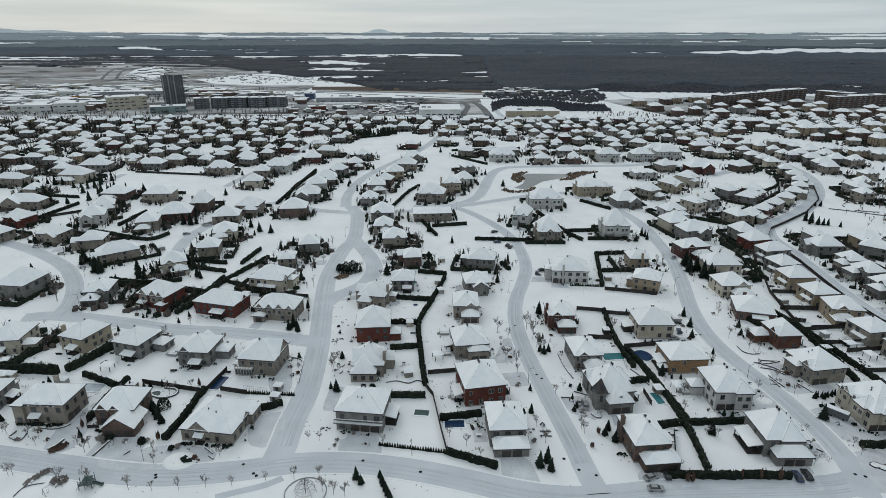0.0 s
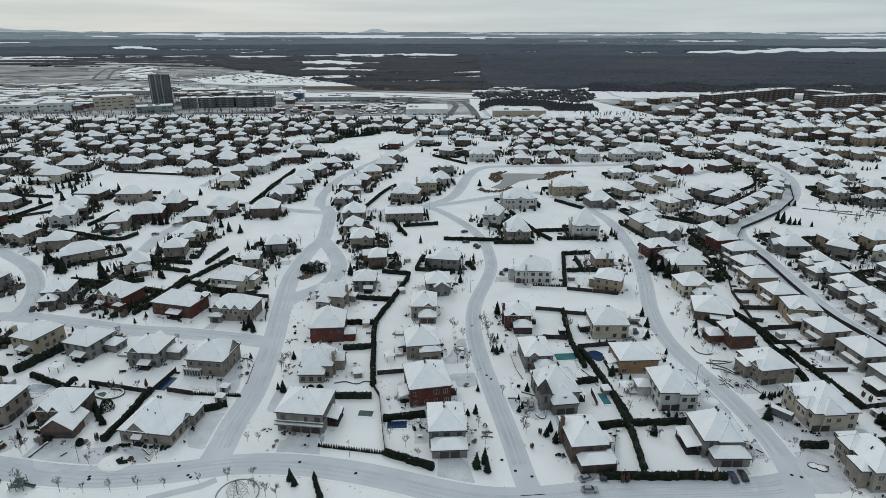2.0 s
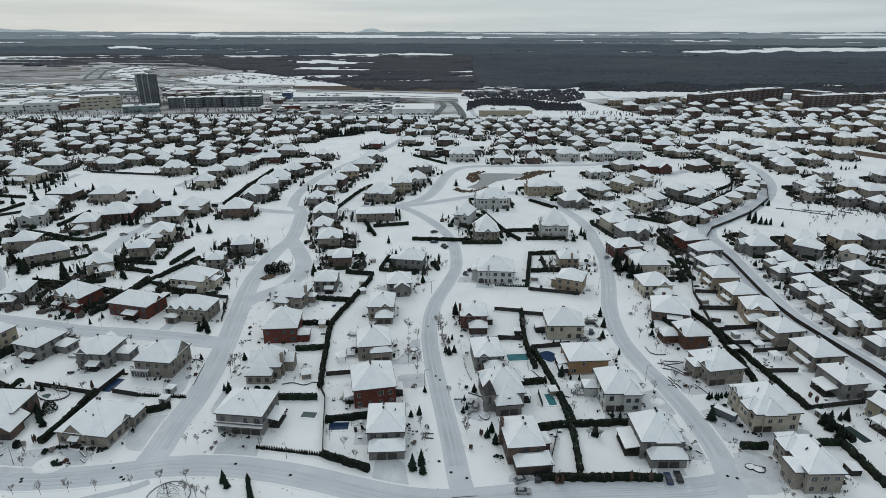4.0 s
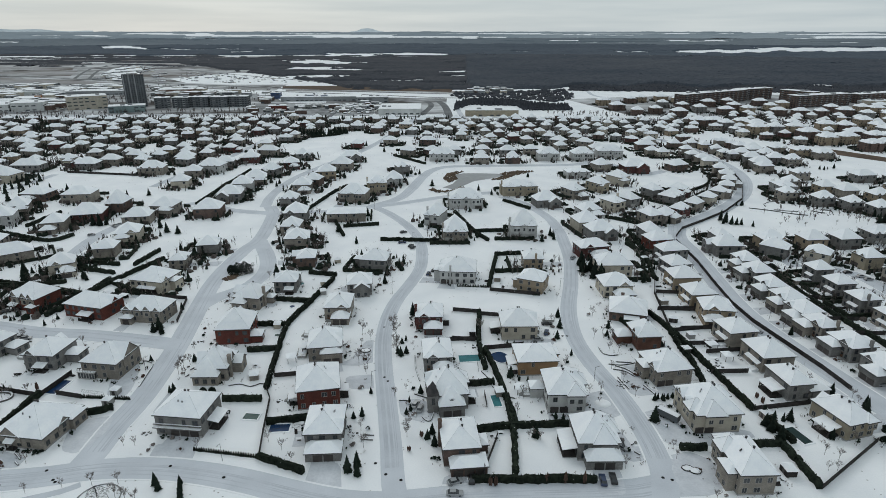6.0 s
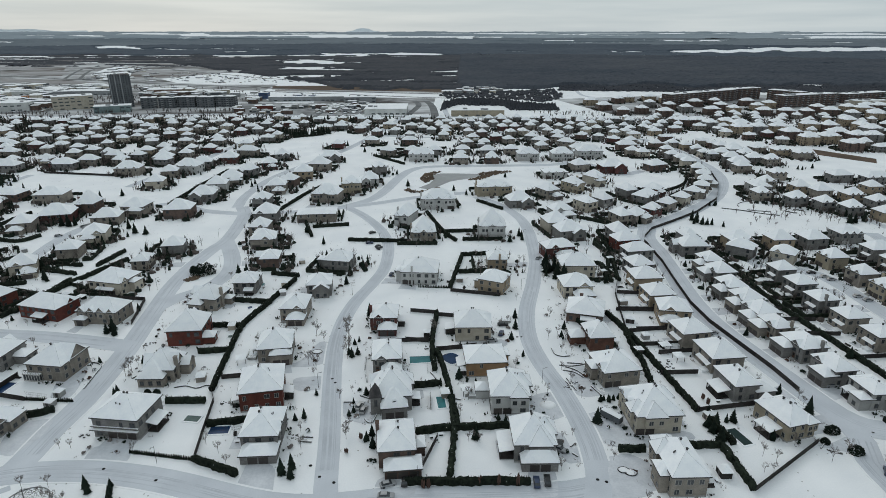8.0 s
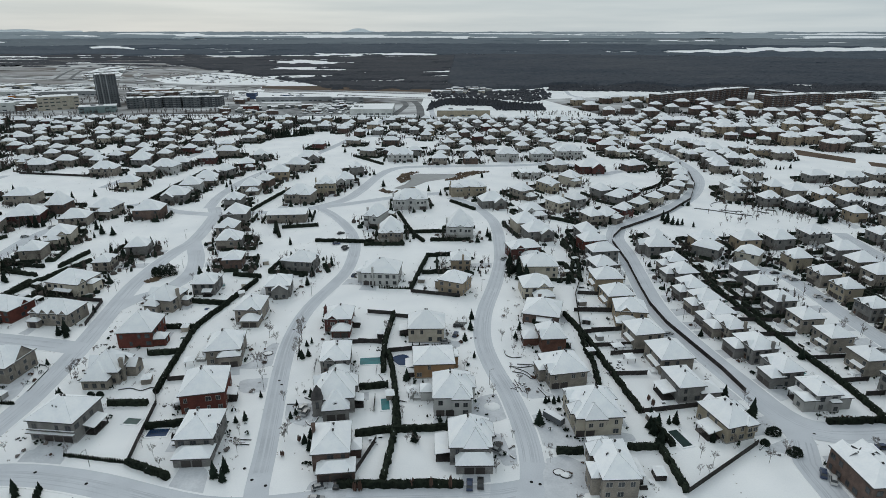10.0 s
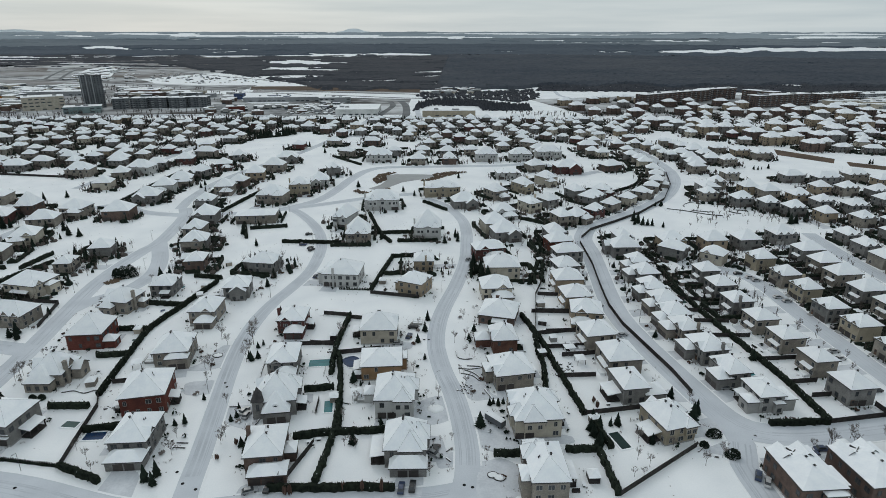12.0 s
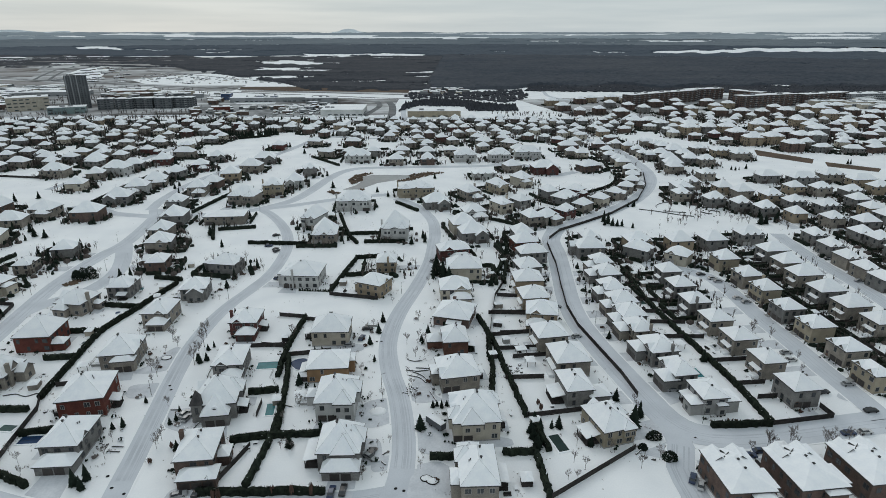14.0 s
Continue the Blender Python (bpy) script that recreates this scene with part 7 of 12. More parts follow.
far_house("G", "stone_grey", 525.1, 837.8, -21.9, 14, 10, 5.6)
far_house("B", "brick_brown", 604.3, 670.6, -172, 14, 12, 5.6)
far_house("X", "stucco_cream", 733, 854.6, 15, 12, 11, 5.6)
far_house("G", "stone_grey", 512, 807.3, 158.1, 11, 12, 5.6)
far_house("B", "stone_beige", 779.3, 835.2, -82, 13, 11, 5.6)
far_house("X", "stone_beige", 836.9, 904.1, 0, 14, 11, 5.6)
far_house("B", "stucco_cream", 516.5, 878.9, -21.9, 12, 11, 5.6)
far_house("G", "stone_grey", 430.5, 747.3, -165, 11, 10, 5.6)
far_rows = new("distant_houses", FAR_ROOFS.mesh("distant_houses", WALLS + ["shingle", "roof_snow", "glass"]))
tagged(far_rows, "rows of distant houses with snow-covered hipped roofs", "houses", kind="stuff")


# ---- hedges, fences ----
def hedge(pts, width=2.0, height=2.4):
    """A row of close-set cedars: a rough inner body, many pointed tips of uneven height, snow caught on the tops."""
    line = smooth_line(pts, 1.1)
    rg = rng_of("body", pts)
    s = Shape()
    prof = [(-0.5, 0.0), (-0.48, 0.55), (-0.32, 0.9), (0.32, 0.9), (0.48, 0.55), (0.5, 0.0)]
    n = len(prof)
    vs, fs = [], []
    for i, p in enumerate(line):
        d = (line[min(i + 1, len(line) - 1)] - line[max(i - 1, 0)]).normalized()
        wob = rg.uniform(-0.16, 0.16)
        for u, v in prof:
            k = 0.86 * (1 + rg.uniform(-0.22, 0.22))
            vs.append((p.x - d.y * (u * k + wob) * width, p.y + d.x * (u * k + wob) * width, v * height * (1 + rg.uniform(-0.16, 0.06))))
        if i:
            b = (i - 1) * n
            fs += [(b + j, b + j + 1, b + n + j + 1, b + n + j) for j in range(n - 1)]
    fs += [tuple(range(n)), tuple(range(len(vs) - 1, len(vs) - n - 1, -1))]
    s.add(vs, fs)
    cap = Shape()
    for i in range(len(line) - 1):
        p, q = line[i], line[i + 1]
        d = q - p
        side = Vector((-d.y, d.x, 0)).normalized()
        for k in range(max(2, int(d.length * 4.4))):
            out_ = rg.uniform(-0.5, 0.5)
            c = p + d * rg.random() + side * out_ * width
            hgt = height * (1.12 - 0.9 * abs(out_) ** 1.6) * rg.uniform(0.82, 1.12)
            r, a = rg.uniform(0.24, 0.44), rg.random() * 6
            z0 = hgt * rg.uniform(0.2, 0.5)
            ring = [(c.x + math.cos(a + j * math.tau / 5) * r * rg.uniform(0.7, 1.25), c.y + math.sin(a + j * math.tau / 5) * r * rg.uniform(0.7, 1.25), z0 + rg.uniform(-0.2, 0.2)) for j in range(5)]
            s.add(ring + [(c.x + rg.uniform(-0.1, 0.1), c.y + rg.uniform(-0.1, 0.1), hgt)], [(j, (j + 1) % 5, 5) for j in range(5)])
            if rg.random() < 0.05:
                rr, z = rg.uniform(0.06, 0.15), hgt * 0.9
                rim_ = [(c.x + math.cos(j * math.tau / 5) * rr * rg.uniform(0.5, 1.4), c.y + math.sin(j * math.tau / 5) * rr * rg.uniform(0.5, 1.4), z - rg.uniform(0.02, 0.12)) for j in range(5)]
                cap.add(rim_ + [(c.x, c.y, z + 0.12)], [(j, (j + 1) % 5, 5) for j in range(5)])
    ob = new("hedge", s.mesh("hedge", ["cedar"]))
    if cap.v:
        c = part("snow_cap", cap.mesh("snow_cap", ["roof_snow"]), ob)
        tagged(c, "broken tufts of snow", kind="stuff")
    tagged(ob, "dense dark green cedar hedge with a little snow", "hedge", group="hedges between the lots")
    return ob


def cedar_row(pts):
    rg = rng_of("cedars", pts)
    line = smooth_line(pts, 0.8)
    s = Shape()
    for p in line:
        h = rg.uniform(1.35, 1.8)
        w = rg.uniform(0.45, 0.62)
        for lev in range(3):
            z0, z1, r = h * lev * 0.28, h * (0.55 + lev * 0.225), w * (1 - lev * 0.22)
            ring = [(p.x + math.cos(j * math.tau / 7 + lev) * r * rg.uniform(0.8, 1.15), p.y + math.sin(j * math.tau / 7 + lev) * r * rg.uniform(0.8, 1.15), z0) for j in range(7)]
            s.add(ring + [(p.x, p.y, z1)], [(j, (j + 1) % 7, 7) for j in range(7)])
    ob = new("cedar_hedge", s.mesh("cedar_hedge", ["cedar"]))
    return tagged(ob, "low ragged hedge of pointed dark cedar in snow", "hedge", group="hedges between the lots")


def fence(pts, height=1.95):
    ob = new("fence")
    tagged(ob, "dark board fence between snowy yards", "fence", group="fences between the lots")
    P = [Vector((*p, 0)) for p in pts]
    post = shared("post", lambda: Shape().box(-0.07, -0.07, 0, 0.07, 0.07, height + 0.12).mesh("post", ["fence_dark"]))
    panels = Shape()
    for i in range(len(P) - 1):
        d = P[i + 1] - P[i]
        a = math.degrees(math.atan2(d.y, d.x))
        n = max(1, round(d.length / 12))
        L = d.length / n
        key = ("panel", round(L, 1))

        def make(L=round(L, 1)):
            boards = max(4, int(L / 0.6))
            row = []
            for b in range(boards):
                yy = -0.03 - 0.03 * (b % 2)
                row += [(b * L / boards, yy), ((b + 1) * L / boards, yy)]
            row += [(L, 0.04), (0, 0.04)]
            n = len(row)
            vs = [(u, v, z) for z in (0.05, height) for u, v in row]
            return mesh_of("fence_panel", vs, [(i, (i + 1) % n, n + (i + 1) % n, n + i) for i in range(n)] + [tuple(range(n, 2 * n))], ["fence_dark"])
        pm = shared(key, make)
        for k in range(n):
            p = P[i] + d * (k / n)
            part("fence_panel", pm, ob, pose(p.x, p.y, 0, 0, 0, a))
        if i == 0:
            part("post", post, ob, pose(P[0].x, P[0].y, 0))
        part("post", post, ob, pose(P[i + 1].x, P[i + 1].y, 0))
    return ob


hedge([(-164.2, 273.3), (-140.1, 267.9), (-114.4, 263.4), (-87.1, 260.3)])
hedge([(-138, 244.4), (-138.3, 265.2)])
hedge([(-113.5, 239.9), (-104.1, 277.4), (-95.3, 301), (-91.8, 310.6)])
hedge([(-130.4, 295.7), (-108.4, 289.5)])
hedge([(-219.3, 357.8), (-180.6, 341.7)])
hedge([(-269.9, 385.5), (-263.6, 421.1)])
hedge([(-108, 403.4), (-115.6, 468.1), (-108.2, 521.4)])
hedge([(-313.9, 446.5), (-273.8, 438.5)])
hedge([(80.6, 209.7), (83.1, 195.9), (85.1, 182.1), (86.8, 168), (87.1, 161.4)])
hedge([(72.1, 185), (82.3, 186.4)])
hedge([(74, 158.9), (85.6, 161.1)])
fence([(80.2, 210.6), (93.4, 212.4)])
fence([(78.3, 179.3), (78.6, 171.4)])
fence([(63.7, 217.5), (78.6, 218.4)])
hedge([(139.5, 240.5), (152.4, 212.8)])
hedge([(-159.7, 191.6), (-136.2, 190.6)], 2.6, 4.0)
hedge([(-158.4, 196.1), (-150.8, 215.6)])
hedge([(-133.6, 191.6), (-125.5, 210.6)], 2.4, 3.6)
hedge([(-125.7, 189.2), (-110.3, 181.8)])
fence([(-101.6, 184), (-94, 182.2), (-77.2, 178.2)])
fence([(-76.5, 179.2), (-74, 192.7)])
hedge([(-79.4, 152.2), (-78.2, 162), (-78, 171), (-77.6, 180)])
hedge([(-108.8, 162), (-109, 168), (-108.8, 176), (-107.8, 186)], 1.8, 2.6)
fence([(-71.8, 179.6), (-61.6, 177.2)])
cedar_row([(-61.8, 177.9), (-44.9, 176.7)])
hedge([(-55.1, 167.7), (-47.5, 171.3)])
cedar_row([(-12, 150.3), (8.6, 146.8)])
hedge([(8.6, 146.8), (23.5, 140.2)])
hedge([(8.1, 282.8), (1.9, 255.2), (-3.3, 231.9), (-1.7, 207.5), (0.9, 182.6)])
fence([(0.9, 182.6), (3.9, 176.3), (6.8, 157.6), (8.6, 147.3)])
hedge([(-12.3, 176.2), (1.1, 176)])
fence([(1.7, 190.5), (12, 192.1)])
hedge([(6.4, 163.2), (20.3, 165.4)])
hedge([(84.9, 161), (107.4, 162.1)])
hedge([(84.9, 181.1), (85.9, 170.3), (86.3, 159.9), (84.5, 139.2)])
hedge([(71.8, 136.6), (107.1, 136.8)])
fence([(80.9, 156.4), (75, 138.4)])
hedge([(94.4, 316.7), (86.8, 271.9)])
hedge([(93.4, 316.7), (112.1, 318.7)])
hedge([(91.6, 291.2), (106.8, 292.9)])
fence([(86.9, 267.7), (110.7, 261.9)])
fence([(68.4, 245.4), (80.8, 243.2)])
hedge([(80.4, 243.8), (78.6, 222.2), (78.7, 208.1), (79.9, 195.4)])
fence([(67.6, 218.7), (77.1, 217.3)])
cedar_row([(71.2, 273.1), (86.6, 271.9)])
fence([(80.3, 241.4), (94.8, 238.7)])
fence([(81, 210.4), (96.4, 213.7)])
hedge([(181.6, 358.1), (179.4, 321.1), (172.8, 281.9)])
fence([(172.8, 281.9), (166.6, 264.3), (163.9, 247.4), (160.7, 226.4)])
hedge([(160.2, 225.4), (159.1, 210.5), (159.4, 200.1), (157.4, 183.1)])
hedge([(169.7, 301.6), (168.9, 278.2)])
fence([(162, 246.2), (182.1, 245.1)])
fence([(161.8, 225.4), (187.5, 229.7)])
fence([(167.8, 265), (182.5, 263.1)])
fence([(168, 207.5), (188.1, 209.8)])
fence([(205.4, 339.6), (204.1, 304.9), (200.7, 274.6), (198.7, 252.2), (199.5, 233.8), (203.2, 214.3), (206.8, 195.9), (208.4, 181.3)])
fence([(208.3, 347.8), (217.7, 363), (237.9, 379.4), (261.5, 399.8), (291.1, 434.7), (312.8, 479.7), (325.7, 525)])
hedge([(156.8, 243), (161.2, 222.3), (164.5, 196.5), (167.9, 169.7)])
fence([(167.9, 169.7), (189.4, 173.4)])
fence([(163.6, 192.7), (177.6, 193.2)])
hedge([(169.7, 164.6), (172.2, 152.8)])
hedge([(167.9, 151.4), (169, 133.5)])
fence([(169.3, 133.5), (198.6, 153.5)])
hedge([(135.9, 150.3), (144, 150.2)])
hedge([(158, 151.8), (168, 152.1)])
hedge([(226.5, 163.8), (246.3, 164.4)])
hedge([(246.6, 165), (246.1, 184.3), (244.1, 203.4), (242.9, 212)])
fence([(246.6, 164.4), (268.9, 167.9), (268, 173.9)])
fence([(249.5, 179.1), (256.5, 179.6)])
hedge([(242.9, 212), (239.8, 236.4), (237.7, 259.6), (238.2, 287.1), (239.7, 307.8)])
fence([(231.7, 236), (246.8, 235.3)])
fence([(232.3, 222.8), (249.3, 222.1)])
fence([(231.3, 259.7), (247.6, 257)])
fence([(231.5, 246.5), (247.2, 245.2)])
fence([(233.3, 277.7), (249.6, 275.4)])
fence([(245, 203.4), (261.1, 204.8)])
hedge([(307.7, 322.9), (306.2, 285.5), (305, 255), (305.1, 229.8), (303.5, 206), (306.9, 193.7)])
fence([(306.1, 293.9), (320.5, 293.7)])
fence([(305.3, 281.1), (320.4, 280.9)])
fence([(306.3, 267.2), (320.7, 267)])
fence([(305, 249.6), (320.1, 249.4)])
fence([(304.6, 232.9), (323, 233.7)])
fence([(307.1, 218), (322.2, 218.7)])
fence([(307.5, 310.4), (318.9, 308.5)])
fence([(303.5, 202.6), (315, 203.3)])
hedge([(166.8, 282.1), (176, 313.7), (175.8, 342)])
fence([(163.5, 246.8), (181.3, 246)])
fence([(165.2, 227.1), (184.4, 227.9)])
fence([(162.7, 214), (184.4, 215)])
fence([(228.7, 308.8), (241.2, 308.6), (250.2, 341.1)])
hedge([(-164.1, 278.4), (-143.1, 274.2), (-126.9, 278)])
hedge([(-110.8, 244.6), (-106.3, 281.9)])
hedge([(-140.3, 250.3), (-142.1, 267.2)])
hedge([(-136.1, 305.8), (-112, 301.7)])
fence([(-148, 250.9), (-141.1, 251)])
hedge([(-106.1, 278.9), (-78.6, 261)])
hedge([(-79.7, 242.5), (-77.5, 261)])
fence([(-78.6, 261), (-57.6, 257.9), (-52.3, 233.7)])
hedge([(-103.7, 300.9), (-100, 324.3)])
hedge([(-6.3, 289.6), (8.7, 286.6)])
hedge([(-18.4, 257.6), (2.2, 254.6)])
hedge([(-16.1, 231.3), (-3.7, 231.4)])
hedge([(-14.1, 209.2), (-1.4, 210.7)])
hedge([(-116.8, 421), (-114.1, 481.4), (-111.1, 535.2)])
hedge([(-31.9, 407), (-21.8, 454.7), (-13.8, 476.7)])
hedge([(14.5, 602.6), (47.8, 561.7)])
hedge([(14.7, 630.3), (89, 644.2)])
hedge([(72.6, 401), (84.3, 357.2), (91.5, 341)])
hedge([(69.8, 357.1), (106.4, 359.7)])
hedge([(109.7, 431), (126.4, 408.6)])
hedge([(-0.6, 368.1), (22.1, 373.1)])
hedge([(-9.9, 386.7), (2.3, 349.8)])
fence([(-272.1, 382.9), (-249.6, 400.7)])
hedge([(-243.9, 340.1), (-228.1, 354.3)])
hedge([(-210.2, 354.5), (-174.9, 340.7), (-165.8, 351.6)])
fence([(-273.7, 526.4), (-191.2, 511.6)])
hedge([(-206.7, 368.5), (-203.7, 401.1)])
hedge([(-136.9, 279.4), (-133.3, 299)])
hedge([(26, 342.5), (63.8, 339.7)])
hedge([(56.3, 335.6), (80.2, 335.8)])
hedge([(95.5, 343.1), (119.8, 343.4)])
fence([(185.4, 384.7), (217.2, 412.3)])
hedge([(172.5, 391.1), (195.2, 372.3)])
hedge([(192.5, 366.3), (237.7, 412.5)])
hedge([(253.2, 452.3), (283.2, 479.8), (302.4, 521.4)])
hedge([(-93.1, 711.5), (-61.1, 732.6)])


fence([(304.5, 323), (307.6, 294), (309, 272), (309.8, 251), (311, 228), (313, 200)])
fence([(309.9, 233.5), (318.5, 234.5)])
fence([(309.9, 249.6), (318.5, 250.6)])
fence([(309.9, 267.4), (318.5, 268.4)])
fence([(309.9, 285.4), (318.5, 286.4)])
fence([(309.9, 302.5), (318.5, 303.5)])
fence([(300, 195.5), (309.5, 196.5)])
fence([(300, 213.4), (309.5, 214.4)])
fence([(300, 231), (309.5, 232)])
fence([(300, 249.6), (309.5, 250.6)])
fence([(300, 268.2), (309.5, 269.2)])
fence([(300, 288), (309.5, 289)])
fence([(246, 187.5), (257, 188.5)])


# ---- trees ----
def conifer_mesh(seed):
    """A pointed evergreen of unit height: many ragged tiers of drooping boughs."""
    rg = rng_of("conifer", seed)
    s = Shape()
    tiers = 11
    for t in range(tiers):
        f = t / tiers
        z = 0.06 + 0.9 * f
        r = 0.26 * (1 - f) ** 0.85 + 0.015
        n = 9 if t < 7 else 6
        a0 = rg.random() * 6
        for j in range(n):
            a = a0 + math.tau * j / n + rg.uniform(-0.15, 0.15)
            rr = r * rg.uniform(0.72, 1.15)
            wd = rr * 0.42
            tip = (math.cos(a) * rr, math.sin(a) * rr, z - 0.05 * rg.random())
            top = (0, 0, z + 0.15)
            l = (math.cos(a) * rr * 0.55 - math.sin(a) * wd, math.sin(a) * rr * 0.55 + math.cos(a) * wd, z + 0.01)
            q = (math.cos(a) * rr * 0.55 + math.sin(a) * wd, math.sin(a) * rr * 0.55 - math.cos(a) * wd, z + 0.01)
            s.add([top, l, tip, q, (0, 0, z - 0.02)], [(0, 1, 2), (0, 2, 3), (4, 2, 1), (4, 3, 2)])
    return s.mesh("crown", ["evergreen"])


CONIFER = [conifer_mesh(k) for k in range(4)]
TRUNK = Shape().tube((0, 0, -0.02), (0, 0, 0.5), 0.022, 0.012, 6).mesh("trunk", ["bark"])


def conifer(x, y, h):
    rg = rng_of("c", x, y)
    ob = new("conifer")
    ob.matrix_world = pose(x, y, 0, 0, 0, rg.uniform(0, 360)) @ Matrix.Diagonal((h * rg.uniform(0.9, 1.35), h * rg.uniform(0.9, 1.35), h, 1))
    part("trunk", TRUNK, ob)
    part("crown", rg.choice(CONIFER), ob)
    return tagged(ob, "dark green pointed evergreen standing in snow", "tree", group="evergreens of the estate")


def bare_mesh(seed):
    """Limbs and fine twigs of a leafless tree of unit height."""
    rg = rng_of("bare", seed)
    limbs, twigs = Shape(), Shape()
    limbs.tube((0, 0, -0.02), (0, 0, 0.55), 0.011, 0.007, 5)

    def grow(p, d, ln, r, depth):
        q = p + d * ln
        if depth < 3:
            limbs.tube(p, q, r, r * 0.6, 3)
        else:
            side = d.orthogonal().normalized() * max(r, 0.0028)
            twigs.add([p - side, p + side, q, p + d.cross(side)], [(0, 1, 2), (1, 3, 2), (3, 0, 2)])
        if depth == 5:
            return
        for k in range(3 if depth < 3 else 4):
            nd = (d + Vector((rg.uniform(-1, 1), rg.uniform(-1, 1), rg.uniform(-0.1, 0.7))) * 0.5).normalized()
            grow(p + d * ln * rg.uniform(0.35, 1.0), nd, ln * rg.uniform(0.62, 0.84), max(r * 0.55, 0.0024), depth + 1)
    lean = rg.uniform(0.3, 0.55)
    for k in range(5):
        a = k * 1.257 + rg.random()
        grow(Vector((0, 0, rg.uniform(0.2, 0.5))), Vector((math.cos(a) * lean, math.sin(a) * lean, 1)).normalized(), 0.2, 0.0055, 1)
    return limbs, twigs


BARE = []
for k in range(7):
    lm, tw = bare_mesh(k)
    BARE.append((lm.mesh("trunk", ["bark"]), tw.mesh("crown", ["twigs"])))


def bare_tree(x, y, h):
    rg = rng_of("b", x, y)
    ob = new("bare_tree")
    ob.matrix_world = pose(x, y, 0, 0, 0, rg.uniform(0, 360)) @ Matrix.Diagonal((h, h, h, 1))
    lm, tw = rg.choice(BARE)
    part("trunk", lm, ob)
    part("crown", tw, ob)
    return tagged(ob, "leafless grey-brown young tree standing in snow", "tree", group="bare trees of the estate")


for x, y, h in ((-326.1, 483.1, 6), (-317.5, 479.3, 8), (-310.9, 479.3, 7), (-329.4, 477.2, 6), (-180.9, 294.5, 7), (-177, 292.9, 8), (-191.3, 300.2, 6), (-150.7, 281.5, 7), (-147.1, 280, 6), (-165.3, 372.6, 8), (-160.3, 371.4, 9), (-157.5, 373.9, 7), (-203.3, 281, 6), (-184.6, 270.4, 2.9), (-233.8, 459.6, 7), (36, 141, 5.8), (38.5, 143, 5.8), (39, 139.1, 5), (-177.5, 290.5, 9), (-154, 287.6, 9), (-191.7, 303.6, 9), (-174.8, 289, 8), (-57.5, 228.3, 6.5), (-58.8, 225.7, 5)):
    conifer(x, y, h)
for x, y, h in ((-54.8, 224.2, 5.8), (50.4, 241.2, 6.5), (47.2, 206.1, 4.3), (45.9, 207.9, 3.6), (49.3, 207.9, 3.6), (-30.5, 179.6, 5), (-17.2, 135.6, 4.6), (-15.6, 133.6, 3.6), (-10.4, 136, 3.2), (-9.8, 134.4, 3.4), (-9.2, 132.8, 3.6), (-8.4, 131, 3.6), (-7.6, 129.2, 3.6), (-6.8, 127.4, 3.6), (138.8, 300.3, 9), (138, 291.6, 9), (142.2, 293.2, 8), (142.1, 283.9, 10), (145, 282.5, 9), (145.5, 279.5, 8), (-28.8, 264.7, 4.3), (-22.6, 287.1, 7), (-86.9, 163.4, 5), (-84.5, 161, 5), (-88.6, 165.9, 5), (-90.6, 168.1, 4.3), (-104.6, 151.4, 2.4), (90.1, 241.5, 2.9), (103.2, 211.5, 2.9)):
    conifer(x, y, h)
for x, y, h in ((134.8, 228.8, 4.3), (132.2, 221.2, 3.6), (-206.1, 282.5, 8), (-183.4, 261.5, 3.6), (-106.7, 237.7, 2.9), (-108.9, 231.9, 2.9), (-110, 219.4, 2.2), (-131.4, 224.1, 2.9), (-113.9, 217.8, 2.2), (38.4, 180.3, 2.9), (28, 165.8, 2.9), (52.2, 174.6, 2.9), (51.6, 168.1, 2.9), (52.8, 170.1, 2.9), (55.9, 180.2, 3.6), (58.8, 155.7, 3.6), (61.1, 152.4, 4.3), (60.3, 158, 4.3), (166, 278.2, 6), (177.9, 319.3, 6), (179, 314.7, 5), (180.1, 338.7, 5), (-100.4, 176.3, 4.3), (-104.1, 180.4, 3.6), (-176.2, 439.5, 7), (-290.3, 430.2, 8), (-325.5, 464.1, 9), (-315.1, 455.2, 9), (-305.1, 446.6, 9), (-332.3, 464, 9)):
    conifer(x, y, h)
for x, y, h in ((-272.8, 422.5, 6), (-261, 447, 6), (-225.7, 447.4, 6), (-330, 464, 8), (-118.9, 366.9, 7), (-110.6, 357.7, 7), (-102.7, 355.5, 6), (-83.4, 432.3, 7), (-82.8, 440.4, 6), (-72.3, 485.8, 5), (-72.2, 476.4, 5), (-58.9, 541.1, 5), (-57.8, 449.1, 5), (2.7, 623.8, 6), (43.7, 520.3, 5), (55.5, 477.4, 6), (92.8, 463, 5), (102.2, 449.6, 5), (138.6, 508.7, 5), (132.2, 348.9, 5), (131.9, 343.6, 5), (130.8, 351, 6), (124.1, 340.3, 5), (213.5, 375.3, 6), (251.3, 382.7, 8), (253, 379, 8), (260.6, 372.9, 5), (-134, 279.4, 4), (-55.4, 246.8, 4.3), (-131.8, 299, 6)):
    conifer(x, y, h)
